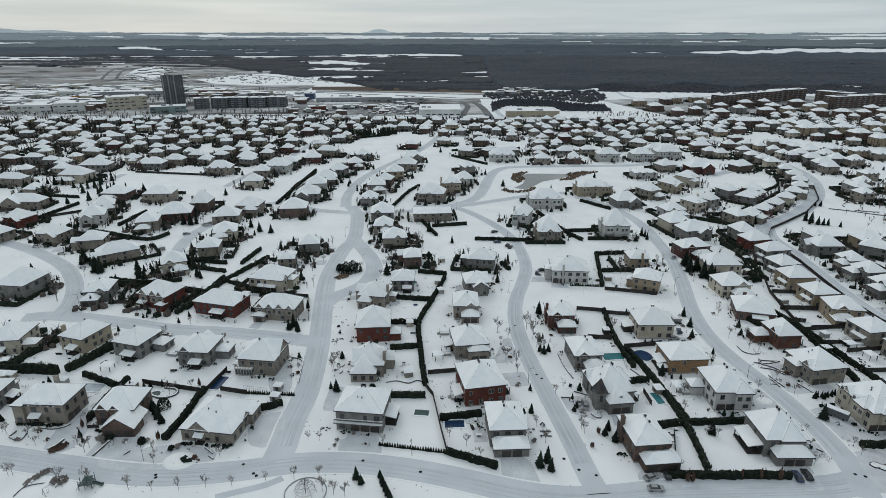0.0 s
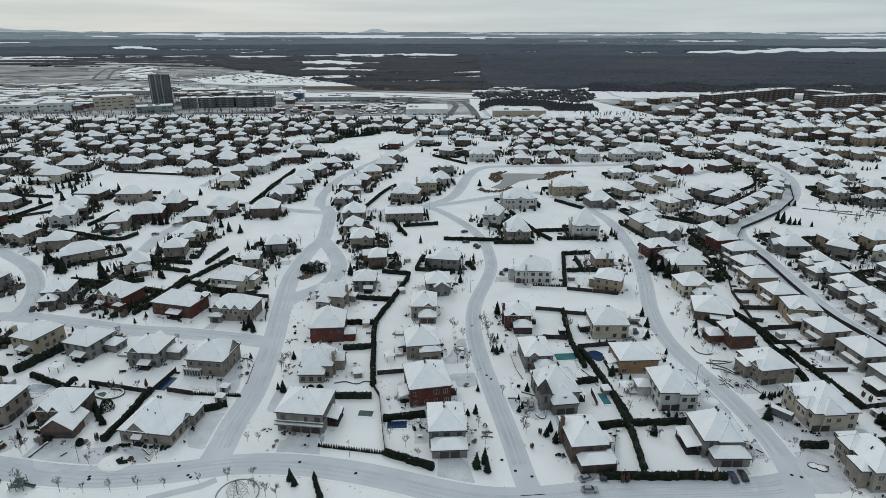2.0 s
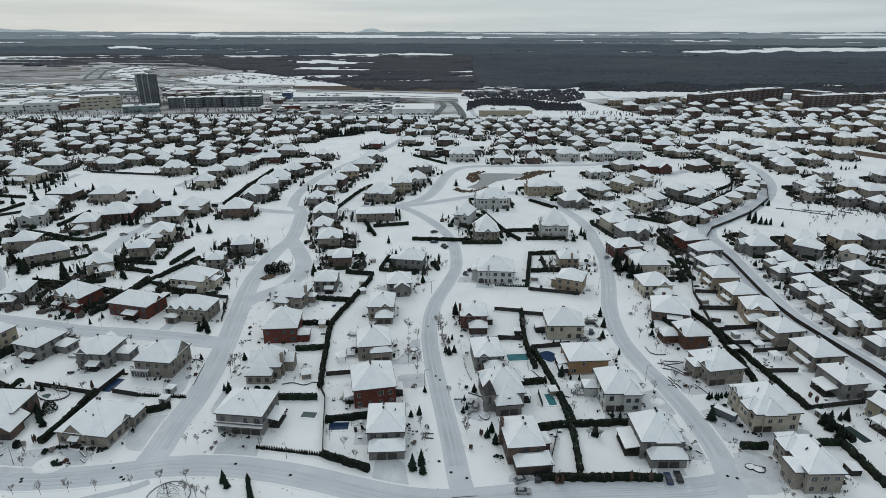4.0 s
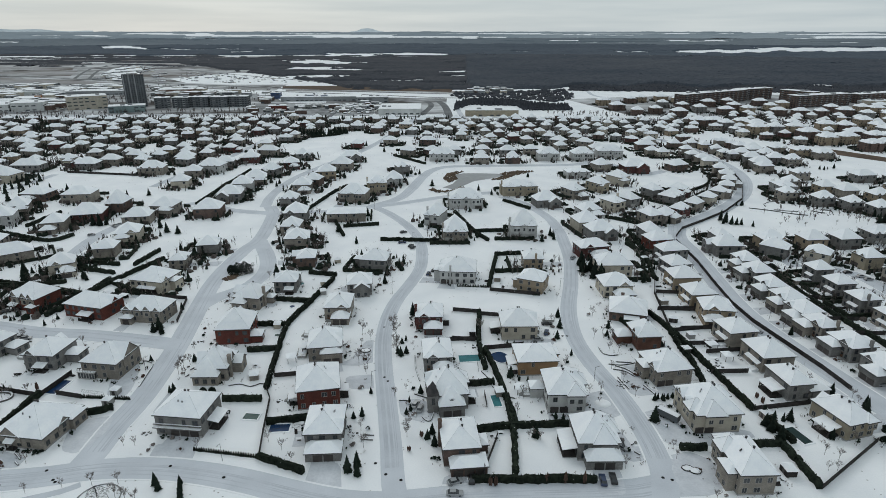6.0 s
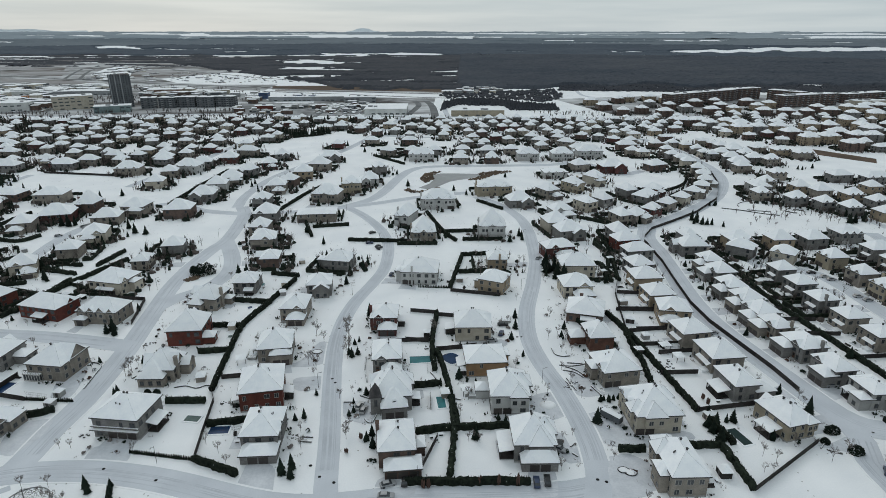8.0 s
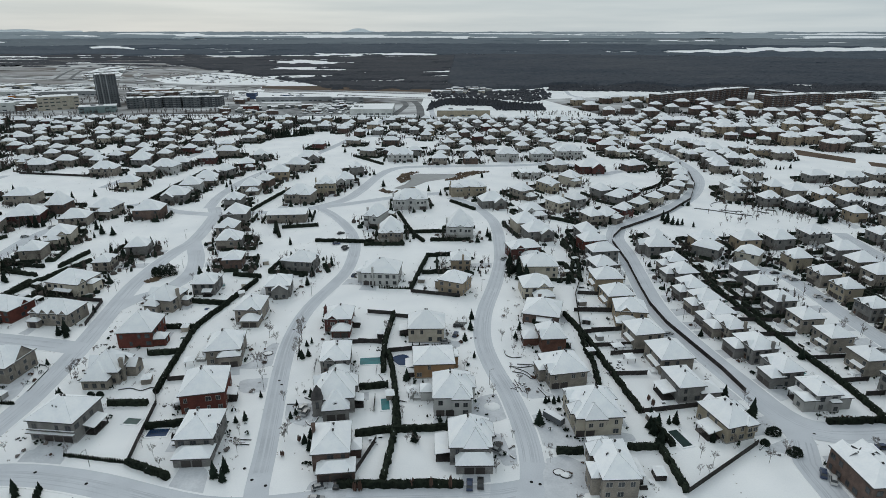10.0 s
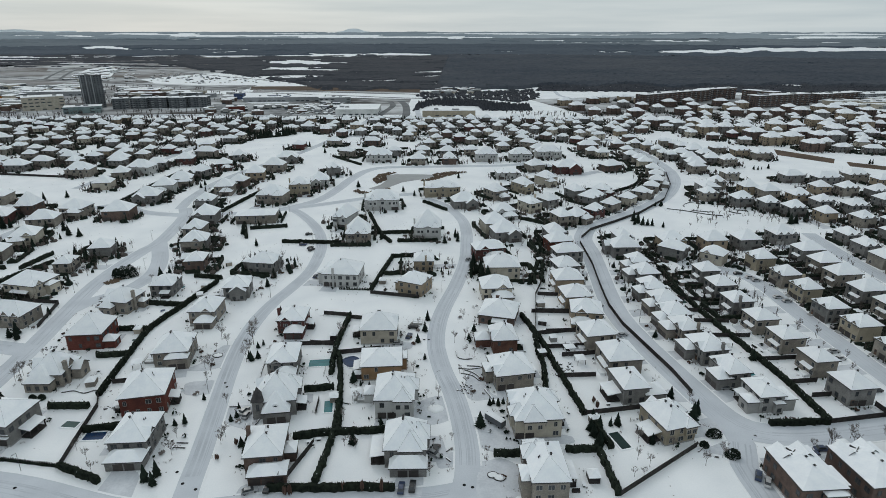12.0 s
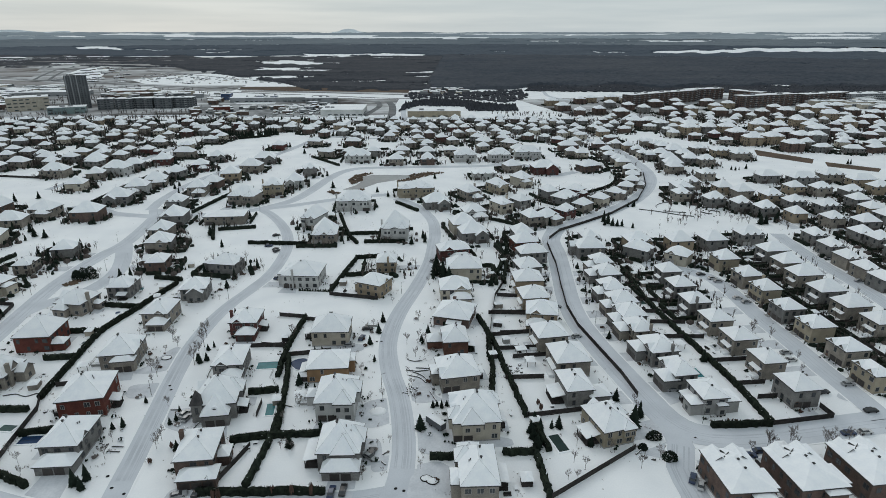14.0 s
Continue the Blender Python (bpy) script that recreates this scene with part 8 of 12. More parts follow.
for x, y, h in ((-120.9, 283.2, 6), (-118.8, 281.7, 5), (-70, 336.5, 6), (-88.9, 326.4, 5), (-72.5, 317.1, 5), (-2.2, 358.7, 7), (-163.9, 448, 6), (-173, 516.2, 5), (12.1, 337.2, 5), (18.3, 313.3, 5), (93.3, 242.1, 2.9), (34.6, 277.1, 5), (34.9, 288.4, 6), (48.6, 218.1, 2.9), (47.1, 215.7, 2.9), (34.3, 165.9, 3), (37, 167.1, 4), (92.9, 156.3, 5), (136.9, 175.9, 3.2), (139.9, 175.6, 3), (168, 161.9, 5), (175, 164.2, 3.5), (168.3, 159, 5), (170.1, 156.2, 4), (112.9, 163.4, 4), (100.8, 165.8, 3), (103.1, 164.9, 3), (200.1, 179.2, 5), (89.9, 214.2, 2.6), (92.7, 214.2, 2.6)):
    conifer(x, y, h)
for x, y, h in ((91.5, 188.2, 2.5), (94.7, 187.9, 2.4), (-32.1, 202.1, 3.5), (-32.7, 181.2, 3), (-48.9, 202, 3), (111.2, 219.8, 4), (114.3, 206.2, 3), (201.3, 164.1, 9), (216.1, 261.2, 8), (241.6, 204.3, 5), (421.5, 378.5, 8), (353.4, 375.6, 8), (365.5, 379.1, 7), (370.1, 385.4, 6), (185.4, 155.2, 4), (168.7, 154.2, 6), (171.1, 163.1, 5), (169.8, 166.6, 5), (177.3, 164.5, 5), (132.8, 164.3, 6), (115, 239.2, 5), (114, 229.2, 5), (88.7, 190.7, 5), (210, 222.7, 4), (383.1, 562.9, 4), (427.6, 542.6, 5), (396, 542.9, 5), (535.7, 561.5, 5), (538.4, 561.4, 5), (278.6, 418, 4)):
    conifer(x, y, h)
for x, y, h in ((282.3, 418.3, 4), (284, 420.3, 4), (507.1, 657, 5)):
    conifer(x, y, h)
for x, y, h in ((-116.1, 136.4, 5), (-100.8, 133.7, 6), (-92.2, 132.3, 7), (-80.1, 131, 6), (-73.3, 130.5, 4), (-66, 130.9, 5), (-58.7, 131.7, 5), (-51.7, 132.4, 4), (-42.7, 134.4, 4), (-34.9, 135.4, 5), (-27.8, 135.9, 5), (-25.9, 130.6, 6), (-22.5, 129.3, 6), (-19.3, 128.5, 6), (45.8, 204.6, 9), (45.2, 211.3, 8), (44.6, 218.2, 10), (30.2, 222.9, 8), (31.6, 200, 7), (34.2, 217.8, 6), (-179.2, 258.2, 9), (-176.2, 254.2, 8), (-175.7, 253.1, 8), (-180.1, 283.6, 7), (52.5, 159.9, 6), (39.3, 151.4, 6), (52.4, 156.2, 5), (116.8, 141.8, 5), (131, 178.2, 5), (-101.2, 146.5, 5)):
    bare_tree(x, y, h)
for x, y, h in ((-80.6, 146.7, 5), (-118.2, 149.6, 4), (-88.5, 176.4, 6), (-88, 179.8, 4), (-82, 179.9, 5), (-32.9, 199.5, 5), (-34.4, 195.4, 6), (-29.4, 238.3, 6), (-37, 294.5, 5), (-25.3, 283.4, 5), (133.4, 218.7, 6), (131, 223.6, 5), (130.6, 239.6, 6), (130.1, 209.4, 5), (-212.4, 345.7, 6), (-59.1, 303.9, 5), (88.4, 167.8, 5), (92, 155.9, 4), (94, 154.6, 4), (9.5, 154, 5), (14.7, 149.9, 5), (18.8, 144.8, 4), (101.8, 314, 5), (-34.6, 152.3, 4), (-31.1, 152.3, 4), (-113.9, 262, 5), (-109, 219.3, 6), (138.8, 300.4, 5), (116.8, 277.8, 4), (172.5, 314.6, 6)):
    bare_tree(x, y, h)
for x, y, h in ((173.7, 310.2, 6), (177.6, 308.5, 6), (238.7, 151.9, 8), (246.5, 152.6, 7), (256.8, 152.9, 8), (259.4, 154.2, 7), (265.5, 155.4, 6), (276.8, 154, 7), (232.9, 151.4, 5), (181.1, 155.3, 6), (178.5, 147.7, 5), (181.3, 145.3, 5), (175.3, 140.7, 4), (178, 140.7, 4), (271.8, 226.7, 7), (277.1, 221.7, 6), (330.9, 280, 6), (133.2, 145.9, 4), (190.8, 152.6, 5), (197.7, 145.1, 6), (204.3, 148.6, 6), (288.3, 274.3, 6), (288.8, 251, 6), (119.5, 180.8, 5), (129.4, 187.3, 5), (126.3, 219, 6), (79.3, 224.4, 8), (263.1, 296, 6), (91.6, 177, 6), (320, 399.2, 5)):
    bare_tree(x, y, h)
for x, y, h in ((336.9, 405.9, 5), (340.5, 392.2, 5), (349.6, 398.8, 5), (277.6, 203.7, 5), (269.3, 156, 5)):
    bare_tree(x, y, h)


# ---- pools, cars ----
def pool(shape, water, x, y, rot, w, d):
    ob = new("swimming_pool")
    ob.matrix_world = pose(x, y, 0, 0, 0, rot)
    if shape == "k":
        n = 22
        ring = [(math.cos(j * math.tau / n) * w / 2 * (1 + 0.16 * math.cos(2 * j * math.tau / n + 0.8)), math.sin(j * math.tau / n) * d * 0.62 * (1 + 0.2 * math.cos(j * math.tau / n + 1))) for j in range(n)]
    else:
        ring = [(-w / 2, -d / 2), (w / 2, -d / 2), (w / 2, d / 2), (-w / 2, d / 2)]
    n = len(ring)
    part("water", mesh_of("water", [(u, v, 0.07) for u, v in ring], [tuple(range(n))], [water]), ob, label="still cold pool water")
    rim = Shape()
    for k, (t, z) in enumerate(((0.5, 0.22),)):
        outer = []
        for u, v in ring:
            L = math.hypot(u, v)
            outer.append((u + t * (1 if u > 0 else -1) if n == 4 else u * (1 + t / L), v + t * (1 if v > 0 else -1) if n == 4 else v * (1 + t / L)))
        vs = [(u, v, 0) for u, v in ring] + [(u, v, z) for u, v in ring] + [(u, v, z) for u, v in outer] + [(u, v, 0) for u, v in outer]
        fs = []
        for j in range(n):
            m = (j + 1) % n
            fs += [(m, j, n + j, n + m), (n + j, 2 * n + j, 2 * n + m, n + m), (2 * n + j, 3 * n + j, 3 * n + m, 2 * n + m)]
        rim.add(vs, fs)
    part("coping", rim.mesh("coping", ["roof_snow"]), ob, label="snowy pool edge")
    return tagged(ob, "open backyard swimming pool with a snowy edge", "swimming pool", group="garden pools")


def car_meshes(paint):
    body, glass, snowy = Shape(), Shape(), Shape()
    prof = [(-2.3, 0.32), (2.25, 0.32), (2.35, 0.62), (2.2, 0.86), (1.15, 0.98), (-2.15, 1.0), (-2.35, 0.72)]
    n = len(prof)
    vs = [(px, s * 0.88, pz) for s in (-1, 1) for px, pz in prof]
    body.add(vs, [tuple(range(n)), tuple(range(2 * n - 1, n - 1, -1))] + [(i, n + i, n + (i + 1) % n, (i + 1) % n) for i in range(n)])
    cab = [(-1.95, 0.98), (1.1, 0.98), (0.35, 1.48), (-1.45, 1.5)]
    vs = [(px, s * (0.82 if k < 2 else 0.66), pz) for s in (-1, 1) for k, (px, pz) in enumerate(cab)]
    glass.add(vs, [(0, 1, 2, 3), (7, 6, 5, 4)] + [(i, 4 + i, 4 + (i + 1) % 4, (i + 1) % 4) for i in range(4)])
    snowy.box(-1.4, -0.63, 1.49, 0.3, 0.63, 1.56)
    return body.mesh("car_body", [paint]), glass.mesh("cabin", ["glass"]), snowy.mesh("roof", [paint])


def wheel_mesh():
    return Shape().tube((0, -0.1, 0), (0, 0.1, 0), 0.32, 0.32, 14).mesh("tyre", ["tyre"]), Shape().tube((0, -0.115, 0), (0, 0.115, 0), 0.19, 0.19, 10).mesh("rim", ["rim"])


CAR = {k: car_meshes("paint_" + k) for k in ("black", "silver", "white", "red", "blue")}
TYRE, RIM = wheel_mesh()


def car(x, y, turn):
    rg = rng_of("car", x, y)
    tone = rg.choice(("black", "black", "silver", "silver", "white", "blue"))
    ob = new("car")
    ob.matrix_world = pose(x, y, 0.05, 0, 0, turn)
    b, g, s = CAR[tone]
    part("car_body", b, ob)
    part("cabin", g, ob)
    part("roof", s, ob)
    for px in (-1.45, 1.4):
        for py in (-0.8, 0.8):
            wh = part("wheel", TYRE, ob, pose(px, py, 0.32))
            if math.hypot(x - 70, y) < 180:
                part("rim", RIM, wh)
    return tagged(ob, tone + " car parked on snow", "car", group="parked cars")


pool("r", "pool_blue", 11.2, 160.8, 3.1, 6.3, 3.9)
pool("r", "pool_green", 0.3, 166.8, -6.6, 4.9, 3.1)
pool("r", "pool_cover", -118.4, 181.1, -2.7, 8.1, 5)
pool("v", "pool_blue", -73.9, 184.3, -7.5, 3.6, 8.6)
pool("r", "pool_teal", 74, 203.7, 4.7, 8, 5)
pool("k", "pool_blue", 85.9, 205.1, 3.5, 6.4, 6.8)
pool("v", "pool_teal", 82.1, 175.5, 7.5, 2.8, 6.7)
pool("k", "pool_teal", -7.8, 276.8, 0.5, 2.8, 2.9)
pool("r", "pool_green", -5, 222.6, 4.5, 3.4, 2.1)
pool("k", "pool_blue", -5.9, 250.2, -10.8, 2.1, 2.2)
pool("v", "pool_dark", 175.8, 156.7, 15.6, 3.4, 8)
pool("v", "pool_teal", 235.4, 195.9, 8, 2.7, 6.4)
pool("v", "pool_green", 235.2, 257.8, 8, 2.6, 6.1)
pool("k", "pool_green", -94, 177.3, 0.4, 3.2, 3.4)
for x, y, turn in ((54.4, 173, 70), (108.9, 136.6, 86), (112.0, 137.2, 86), (66.9, 131.6, 0), (67.1, 136.1, 20), (45.1, 331.5, 65), (46.4, 328.5, 65), (136.8, 311.7, 60), (-211.7, 315.8, 10), (-234.3, 328, 10), (-193.1, 248.7, 0), (-134.1, 244.4, 30), (-108.7, 219.3, 10), (-111.5, 220.3, 20), (-155.1, 351.7, 40), (39.2, 356.8, 30), (60, 292.5, 10), (56.4, 288.6, 80), (39.5, 337.5, 10), (108.9, 231.9, 0), (118.5, 152.6, 85), (107.4, 224, 75), (103, 217.9, 5), (268.2, 159.5, 5), (273.9, 160, 5), (222.6, 187.8, 5), (222, 184.6, 5), (286.4, 186.9, 5), (274.2, 182.1, 10), (275.5, 203.8, 10), (282.1, 260.3, 5)):
    car(x, y, turn)
for x, y, turn in ((284, 255.9, 5), (276.5, 209.3, 5), (290, 229, 5), (277, 289.6, 5), (280.6, 284.3, 5), (281.9, 280.6, 5), (194, 252.3, 5), (196.7, 223.8, 20), (212, 137.6, 60), (210.7, 140.2, 60), (283.6, 171.1, 5), (56, 170.6, 80), (357.7, 315.9, 5), (358.1, 311.5, 5), (338.8, 303.2, 5), (354, 279.7, 5), (231.5, 149.5, 0), (236, 151.4, 0), (337, 325.4, 60), (71.9, 137.3, 85), (118, 150.7, -35), (192.7, 201.9, -35), (197.3, 182.7, -30)):
    car(x, y, turn)


# ---- larger buildings beyond the estate ----
def block(kind_, mat_, x, y, rot, w, d, h):
    ob = new("tower_block" if kind_ == "tower" else "apartment_block" if kind_ == "flats" else "commercial_building")
    ob.matrix_world = pose(x, y, 0, 0, 0, rot)
    rg = rng_of("block", x, y)
    part("wall", Shape().box(-w / 2, -d / 2, -0.5, w / 2, d / 2, h).mesh("wall", [mat_]), ob)
    rf = Shape().box(-w / 2 - 0.3, -d / 2 - 0.3, h, w / 2 + 0.3, d / 2 + 0.3, h + 0.5)
    part("roof", rf.mesh("roof", ["snow" if kind_ != "tower" else "shingle"]), ob, label="flat snow-covered roof")
    for k in range(max(1, int(w / 25))):
        u, v = rg.uniform(-0.4, 0.4) * w, rg.uniform(-0.2, 0.3) * d
        s = rg.uniform(1.5, 3.5)
        part("roof_unit", Shape().box(u - s, v - s, h + 0.5, u + s, v + s, h + 2.2).mesh("roof_unit", ["panel_grey"]), ob)
    wins = Shape()
    balc = Shape()
    step = 3.2 if kind_ in ("flats", "tower") else 5.0
    st, n = max(1, int(h / step)), max(2, int(w / (4.0 if step < 4 else 8.0)))
    for face, fw, off in ((0, w, d / 2), (1, d, w / 2), (3, d, w / 2)):
        q = pose(0, 0, 0, 0, 0, 90 * face)
        m_ = n if face == 0 else max(1, int(fw / 5))
        for sy in range(st):
            z = 0.9 + sy * h / st
            for k in range(m_):
                if rg.random() < (0.1 if step < 4 else 0.4):
                    continue
                u = -fw / 2 + fw * (k + 0.5) / m_
                half = 1.3 if step < 4 else 2.8
                b = Shape().box(u - half, -off - 0.12, z, u + half, -off + 0.1, z + 1.7)
                wins.add([q @ Vector(v) for v in b.v], b.f)
                if kind_ == "flats" and k % 3 == 1:
                    b = Shape().box(u - 1.9, -off - 1.6, z - 0.5, u + 1.9, -off, z - 0.3).box(u - 1.9, -off - 1.6, z - 0.3, u + 1.9, -off - 1.5, z + 0.6)
                    balc.add([q @ Vector(v) for v in b.v], b.f)
    if wins.v:
        tagged(part("glazing", wins.mesh("glazing", ["glass_dark" if kind_ == "block" else "glass"]), ob), "rows of dark windows", kind="stuff")
    if balc.v:
        tagged(part("balcony", balc.mesh("balcony", ["panel_dark" if mat_ == "panel_grey" else "panel_grey"]), ob), "rows of railed balconies", kind="stuff")
    if kind_ == "tower":
        for k in range(5):
            u = -w / 2 + w * (k + 0.5) / 5
            part("pier", Shape().box(u - 0.9, -d / 2 - 0.5, 0, u + 0.9, -d / 2, h + 1.5).mesh("pier", ["panel_dark" if k % 2 else "panel_grey"]), ob)
    tone = {"panel_white": "white", "panel_grey": "grey", "panel_dark": "dark grey", "panel_brown": "brown", "panel_blue": "dark blue", "panel_orange": "orange",
            "glass_dark": "dark glass", "glass_green": "pale green glass", "brick_red": "red brick", "brick_brown": "brown brick", "stucco_yellow": "yellow brick", "stucco_cream": "cream"}[mat_]
    return tagged(ob, tone + {"tower": " high-rise tower with dark windows", "flats": " apartment block with balconies and flat snowy roof"}.get(kind_, " flat-roofed building with a snowy roof"),
                  "tower" if kind_ == "tower" else "apartment block" if kind_ == "flats" else "building")


block("tower", "panel_dark", -450.5, 1023.4, -15.5, 28.2, 18, 52)
block("block", "stucco_cream", -521.6, 1001.6, 32.1, 58.4, 35, 21)
block("block", "glass_green", -434.7, 959.9, 24.5, 52.4, 26, 10)
block("flats", "panel_dark", -400.3, 1010.3, 20, 23.7, 22, 17)
block("flats", "panel_dark", -369.6, 1015.3, 0.9, 26.3, 22, 17)
block("flats", "panel_dark", -341.2, 1023.6, 0.9, 28.4, 22, 17)
block("flats", "panel_dark", -309.5, 1024.1, 0.9, 27.5, 22, 17)
block("flats", "panel_dark", -279.4, 1032.6, 0.9, 29.6, 22, 17)
block("block", "panel_white", -651.4, 966.4, 7.7, 60, 30, 11)
block("block", "panel_white", -600.6, 977.3, 19.5, 45.4, 30, 13)
block("block", "panel_white", -777.9, 1237.2, 13.9, 101.4, 50, 7)
block("block", "panel_orange", -680.4, 1125.5, 1, 10.4, 10, 9)
block("block", "panel_grey", -623.6, 1235.5, 10.5, 137.5, 40, 8)
block("block", "panel_brown", -478.5, 1255.3, 11.3, 65.6, 40, 9)
block("block", "brick_red", -198.5, 966.4, 15.9, 27.5, 16, 9)
block("block", "panel_white", -1.3, 952.5, 0.9, 63.9, 70, 9)
block("block", "stucco_yellow", 138.7, 908.5, 0.9, 78.9, 16, 9)
block("block", "panel_grey", -157.9, 1125.9, 4.7, 143.6, 40, 8)
block("block", "panel_grey", -61.1, 1090.1, 10.2, 55.8, 20, 10)
block("block", "panel_blue", -250.7, 1156.9, 1, 17.1, 18, 11)
block("block", "panel_blue", -178.6, 1127.8, 1, 12.5, 16, 10)
block("block", "panel_blue", -152.2, 1118.7, 1, 10.4, 16, 10)
block("block", "panel_white", -757.9, 1074.2, 13.7, 39.5, 30, 8)
block("block", "panel_grey", -684.5, 1064.5, 10.1, 54.3, 25, 8)
block("block", "panel_grey", -593.5, 1045.2, 1, 36.6, 25, 9)
block("flats", "brick_brown", 498.8, 1047.5, 31.8, 79.6, 20, 20)
block("flats", "brick_brown", 571.8, 1091.5, 28.7, 95, 20, 20)
block("flats", "brick_brown", 643.9, 1138.9, 22.1, 79.9, 20, 20)
block("flats", "brick_brown", 690.8, 1067.9, -60.6, 58, 20, 22)
block("flats", "brick_brown", 701.8, 1027.7, 19.6, 122.1, 20, 20)
block("flats", "brick_brown", 844, 1096.7, 23, 114.6, 20, 16)
block("flats", "panel_grey", 937.2, 1110.2, 11.3, 93, 20, 14)
block("block", "stucco_cream", 815.7, 1034.3, 7, 64, 14, 9)
block("block", "stucco_cream", 870.4, 1018.1, 6.3, 68.3, 14, 9)

# ---- woods and fields out to the skyline ----
FIELDS = ((-10.63, 0.57, 96.6, 100.6), (20.71, 26.74, 91, 96.5), (26.53, 37.5, 86.5, 94.5), (-27.07, -19.94, 61.5, 63.5), (-22.18, -13.19, 63.5, 67), (-13.19, -4.31, 63, 66.5), (-11.37, 1.34, 66, 69.5), (-3.29, 5.95, 67, 69), (7.47, 13.24, 62, 63.4), (28.95, 36.23, 62, 64), (30.50, 36.23, 66, 70), (15.75, 17.96, 93.2, 95), (-28.56, -25.83, 83, 87), (-27.07, -15.27, 88.6, 89.8), (16.79, 26.12, 72.5, 73.5), (-33.03, -28.48, 64, 65.3), (-0.21, 10.98, 60.2, 61.4), (19.58, 24.86, 60.5, 61.6), (-28.6, -25.6, 86.6, 88.4), (-25.6, -21.4, 89, 90.4), (-19.2, -16.8, 93, 95), (-14.4, -12.4, 93, 94), (-14.4, -10, 60.6, 61.8), (9.9, 12.3, 73, 75.4), (13.2, 20.9, 61.4, 62.8), (20.0, 24.8, 74, 75.6), (24.6, 27.2, 90, 95.5), (29, 31.4, 70, 71.6))


def is_field(az, r):
    row = far_row(r, az)
    if row > 85:
        row += 2.2 * noise.noise((az * 0.9, 1.0, row * 0.08))
    az += 1.2 * noise.noise((az * 0.4, row * 0.9, 2.0))
    return any(a <= az <= b and c <= row <= d for a, b, c, d in FIELDS)


def canopy(name, r_list, az0, az1, step, mat_, height, test, label):
    n = int((az1 - az0) / step)
    vs, fs, full_, edge = [], [], set(), set()
    rg = rng_of(name)
    for j in range(len(r_list) - 1):
        for i in range(n):
            c = [(i, j), (i, j + 1), (i + 1, j + 1), (i + 1, j)]
            if test(az0 + (i + 0.5) * step, (r_list[j] + r_list[j + 1]) / 2):
                full_.update(c)
                fs.append(c)
            else:
                edge.update(c)
    place = {}
    for i, j in sorted(full_):
        x, y, z = polar(r_list[j], radians(az0 + (i + rg.uniform(-0.4, 0.4)) * step))
        hgt = height * (0.72 + 0.5 * noise.noise((x * 0.011, y * 0.011, 3.0)) + rg.uniform(-0.16, 0.16))
        place[i, j] = len(vs)
        vs.append((x, y, z + (0.0 if (i, j) in edge else max(0.6, hgt))))
    ob = new(name, mesh_of(name, vs, [[place[k] for k in c] for c in fs], [mat_]))
    return tagged(ob, label, "woods", kind="stuff")


def wood_edge(az):
    """Straight-ahead distance at which the woods begin, by bearing in degrees."""
    for limit, near_, far_, start in ((2.0, 1500, 1500, -50), (2.6, 1500, 1345, 2.0), (9.0, 1345, 1330, 2.6), (11.5, 1330, 1420, 9.0)):
        if az < limit:
            return near_ + (far_ - near_) * (az - start) / (limit - start)
    return 1400


def in_woods(az, r):
    ahead = r * math.cos(radians(az))
    row = far_row(r, az)
    if az < 2.0 and row > 100 + 3 * noise.noise((az * 0.3, 5, 0)):
        return False
    if ahead < wood_edge(az) + 90 * noise.noise((az * 0.3, r * 0.003, 0)) or is_field(az, r):
        return False
    if row < 80:
        return noise.noise((az * 0.16 + 3 * noise.noise((az * 0.05, 7, 0)), row * 0.75, 5)) < 0.27 + (row - 57) * 0.006
    return noise.noise((az * 0.35, row * 0.5, 9)) < 0.72


def in_scrub(az, r):
    """Leafless scrub with snowy gaps between the fields and the woods, left of the highway's end."""
    ahead, u = r * math.cos(radians(az)), math.tan(radians(az))
    near_ = 1330 if u > -0.14 else 1330 + (-0.14 - u) * 3100 if u > -0.33 else 1920 + (-0.33 - u) * 5200
    far_ = 3220 if u > -0.33 else 2900 - (-0.33 - u) * 5000
    if u > 0.05 or not near_ + 60 * noise.noise((az * 0.5, 3, 1)) < ahead < far_:
        return False
    row = far_row(r, az)
    return noise.noise((az * 0.13, row * 0.24, 4)) + 0.5 * noise.noise((az * 0.5, row * 0.5, 8)) < 0.26


def in_hedgerows(az, r):
    """Thin rows of trees and dark strips between the fields beyond the trade area."""
    row = far_row(r, az)
    if az > -16 + (row - 112) * 0.35 or not 97 < row < 121:
        return False
    return noise.noise((az * 0.10, row * 0.62, 2)) + 0.4 * noise.noise((az * 0.6, row * 0.9, 6)) > 0.05 + (row - 112) * 0.02


r_woods = [1200 * (1.0055 ** k) for k in range(186)]
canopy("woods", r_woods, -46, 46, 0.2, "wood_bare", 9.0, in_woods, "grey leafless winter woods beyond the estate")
# bands beyond 3.3 km carry aerial haze in their canopy colour
canopy("woods", [3318 + 12 * k for k in range(61)], -46, 46, 0.2, "wood_mid", 8.0, in_woods, "leafless woods with blue-grey haze in their colour")
canopy("distant_woods", [4036 + 12 * k for k in range(36)], -46, 46, 0.2, "wood_far", 7.0, in_woods, "far woods with pale blue-grey haze in their colour")
canopy("distant_woods", [4456 + 12 * k for k in range(36)], -46, 46, 0.2, "wood_pale", 6.0, in_woods, "skyline woods with very pale haze in their colour")
canopy("hedgerows", [1600 * (1.0055 ** k) for k in range(155)], -42, -12, 0.2, "wood_scrub", 5.0, in_hedgerows, "brown hedgerows between distant snowy fields")
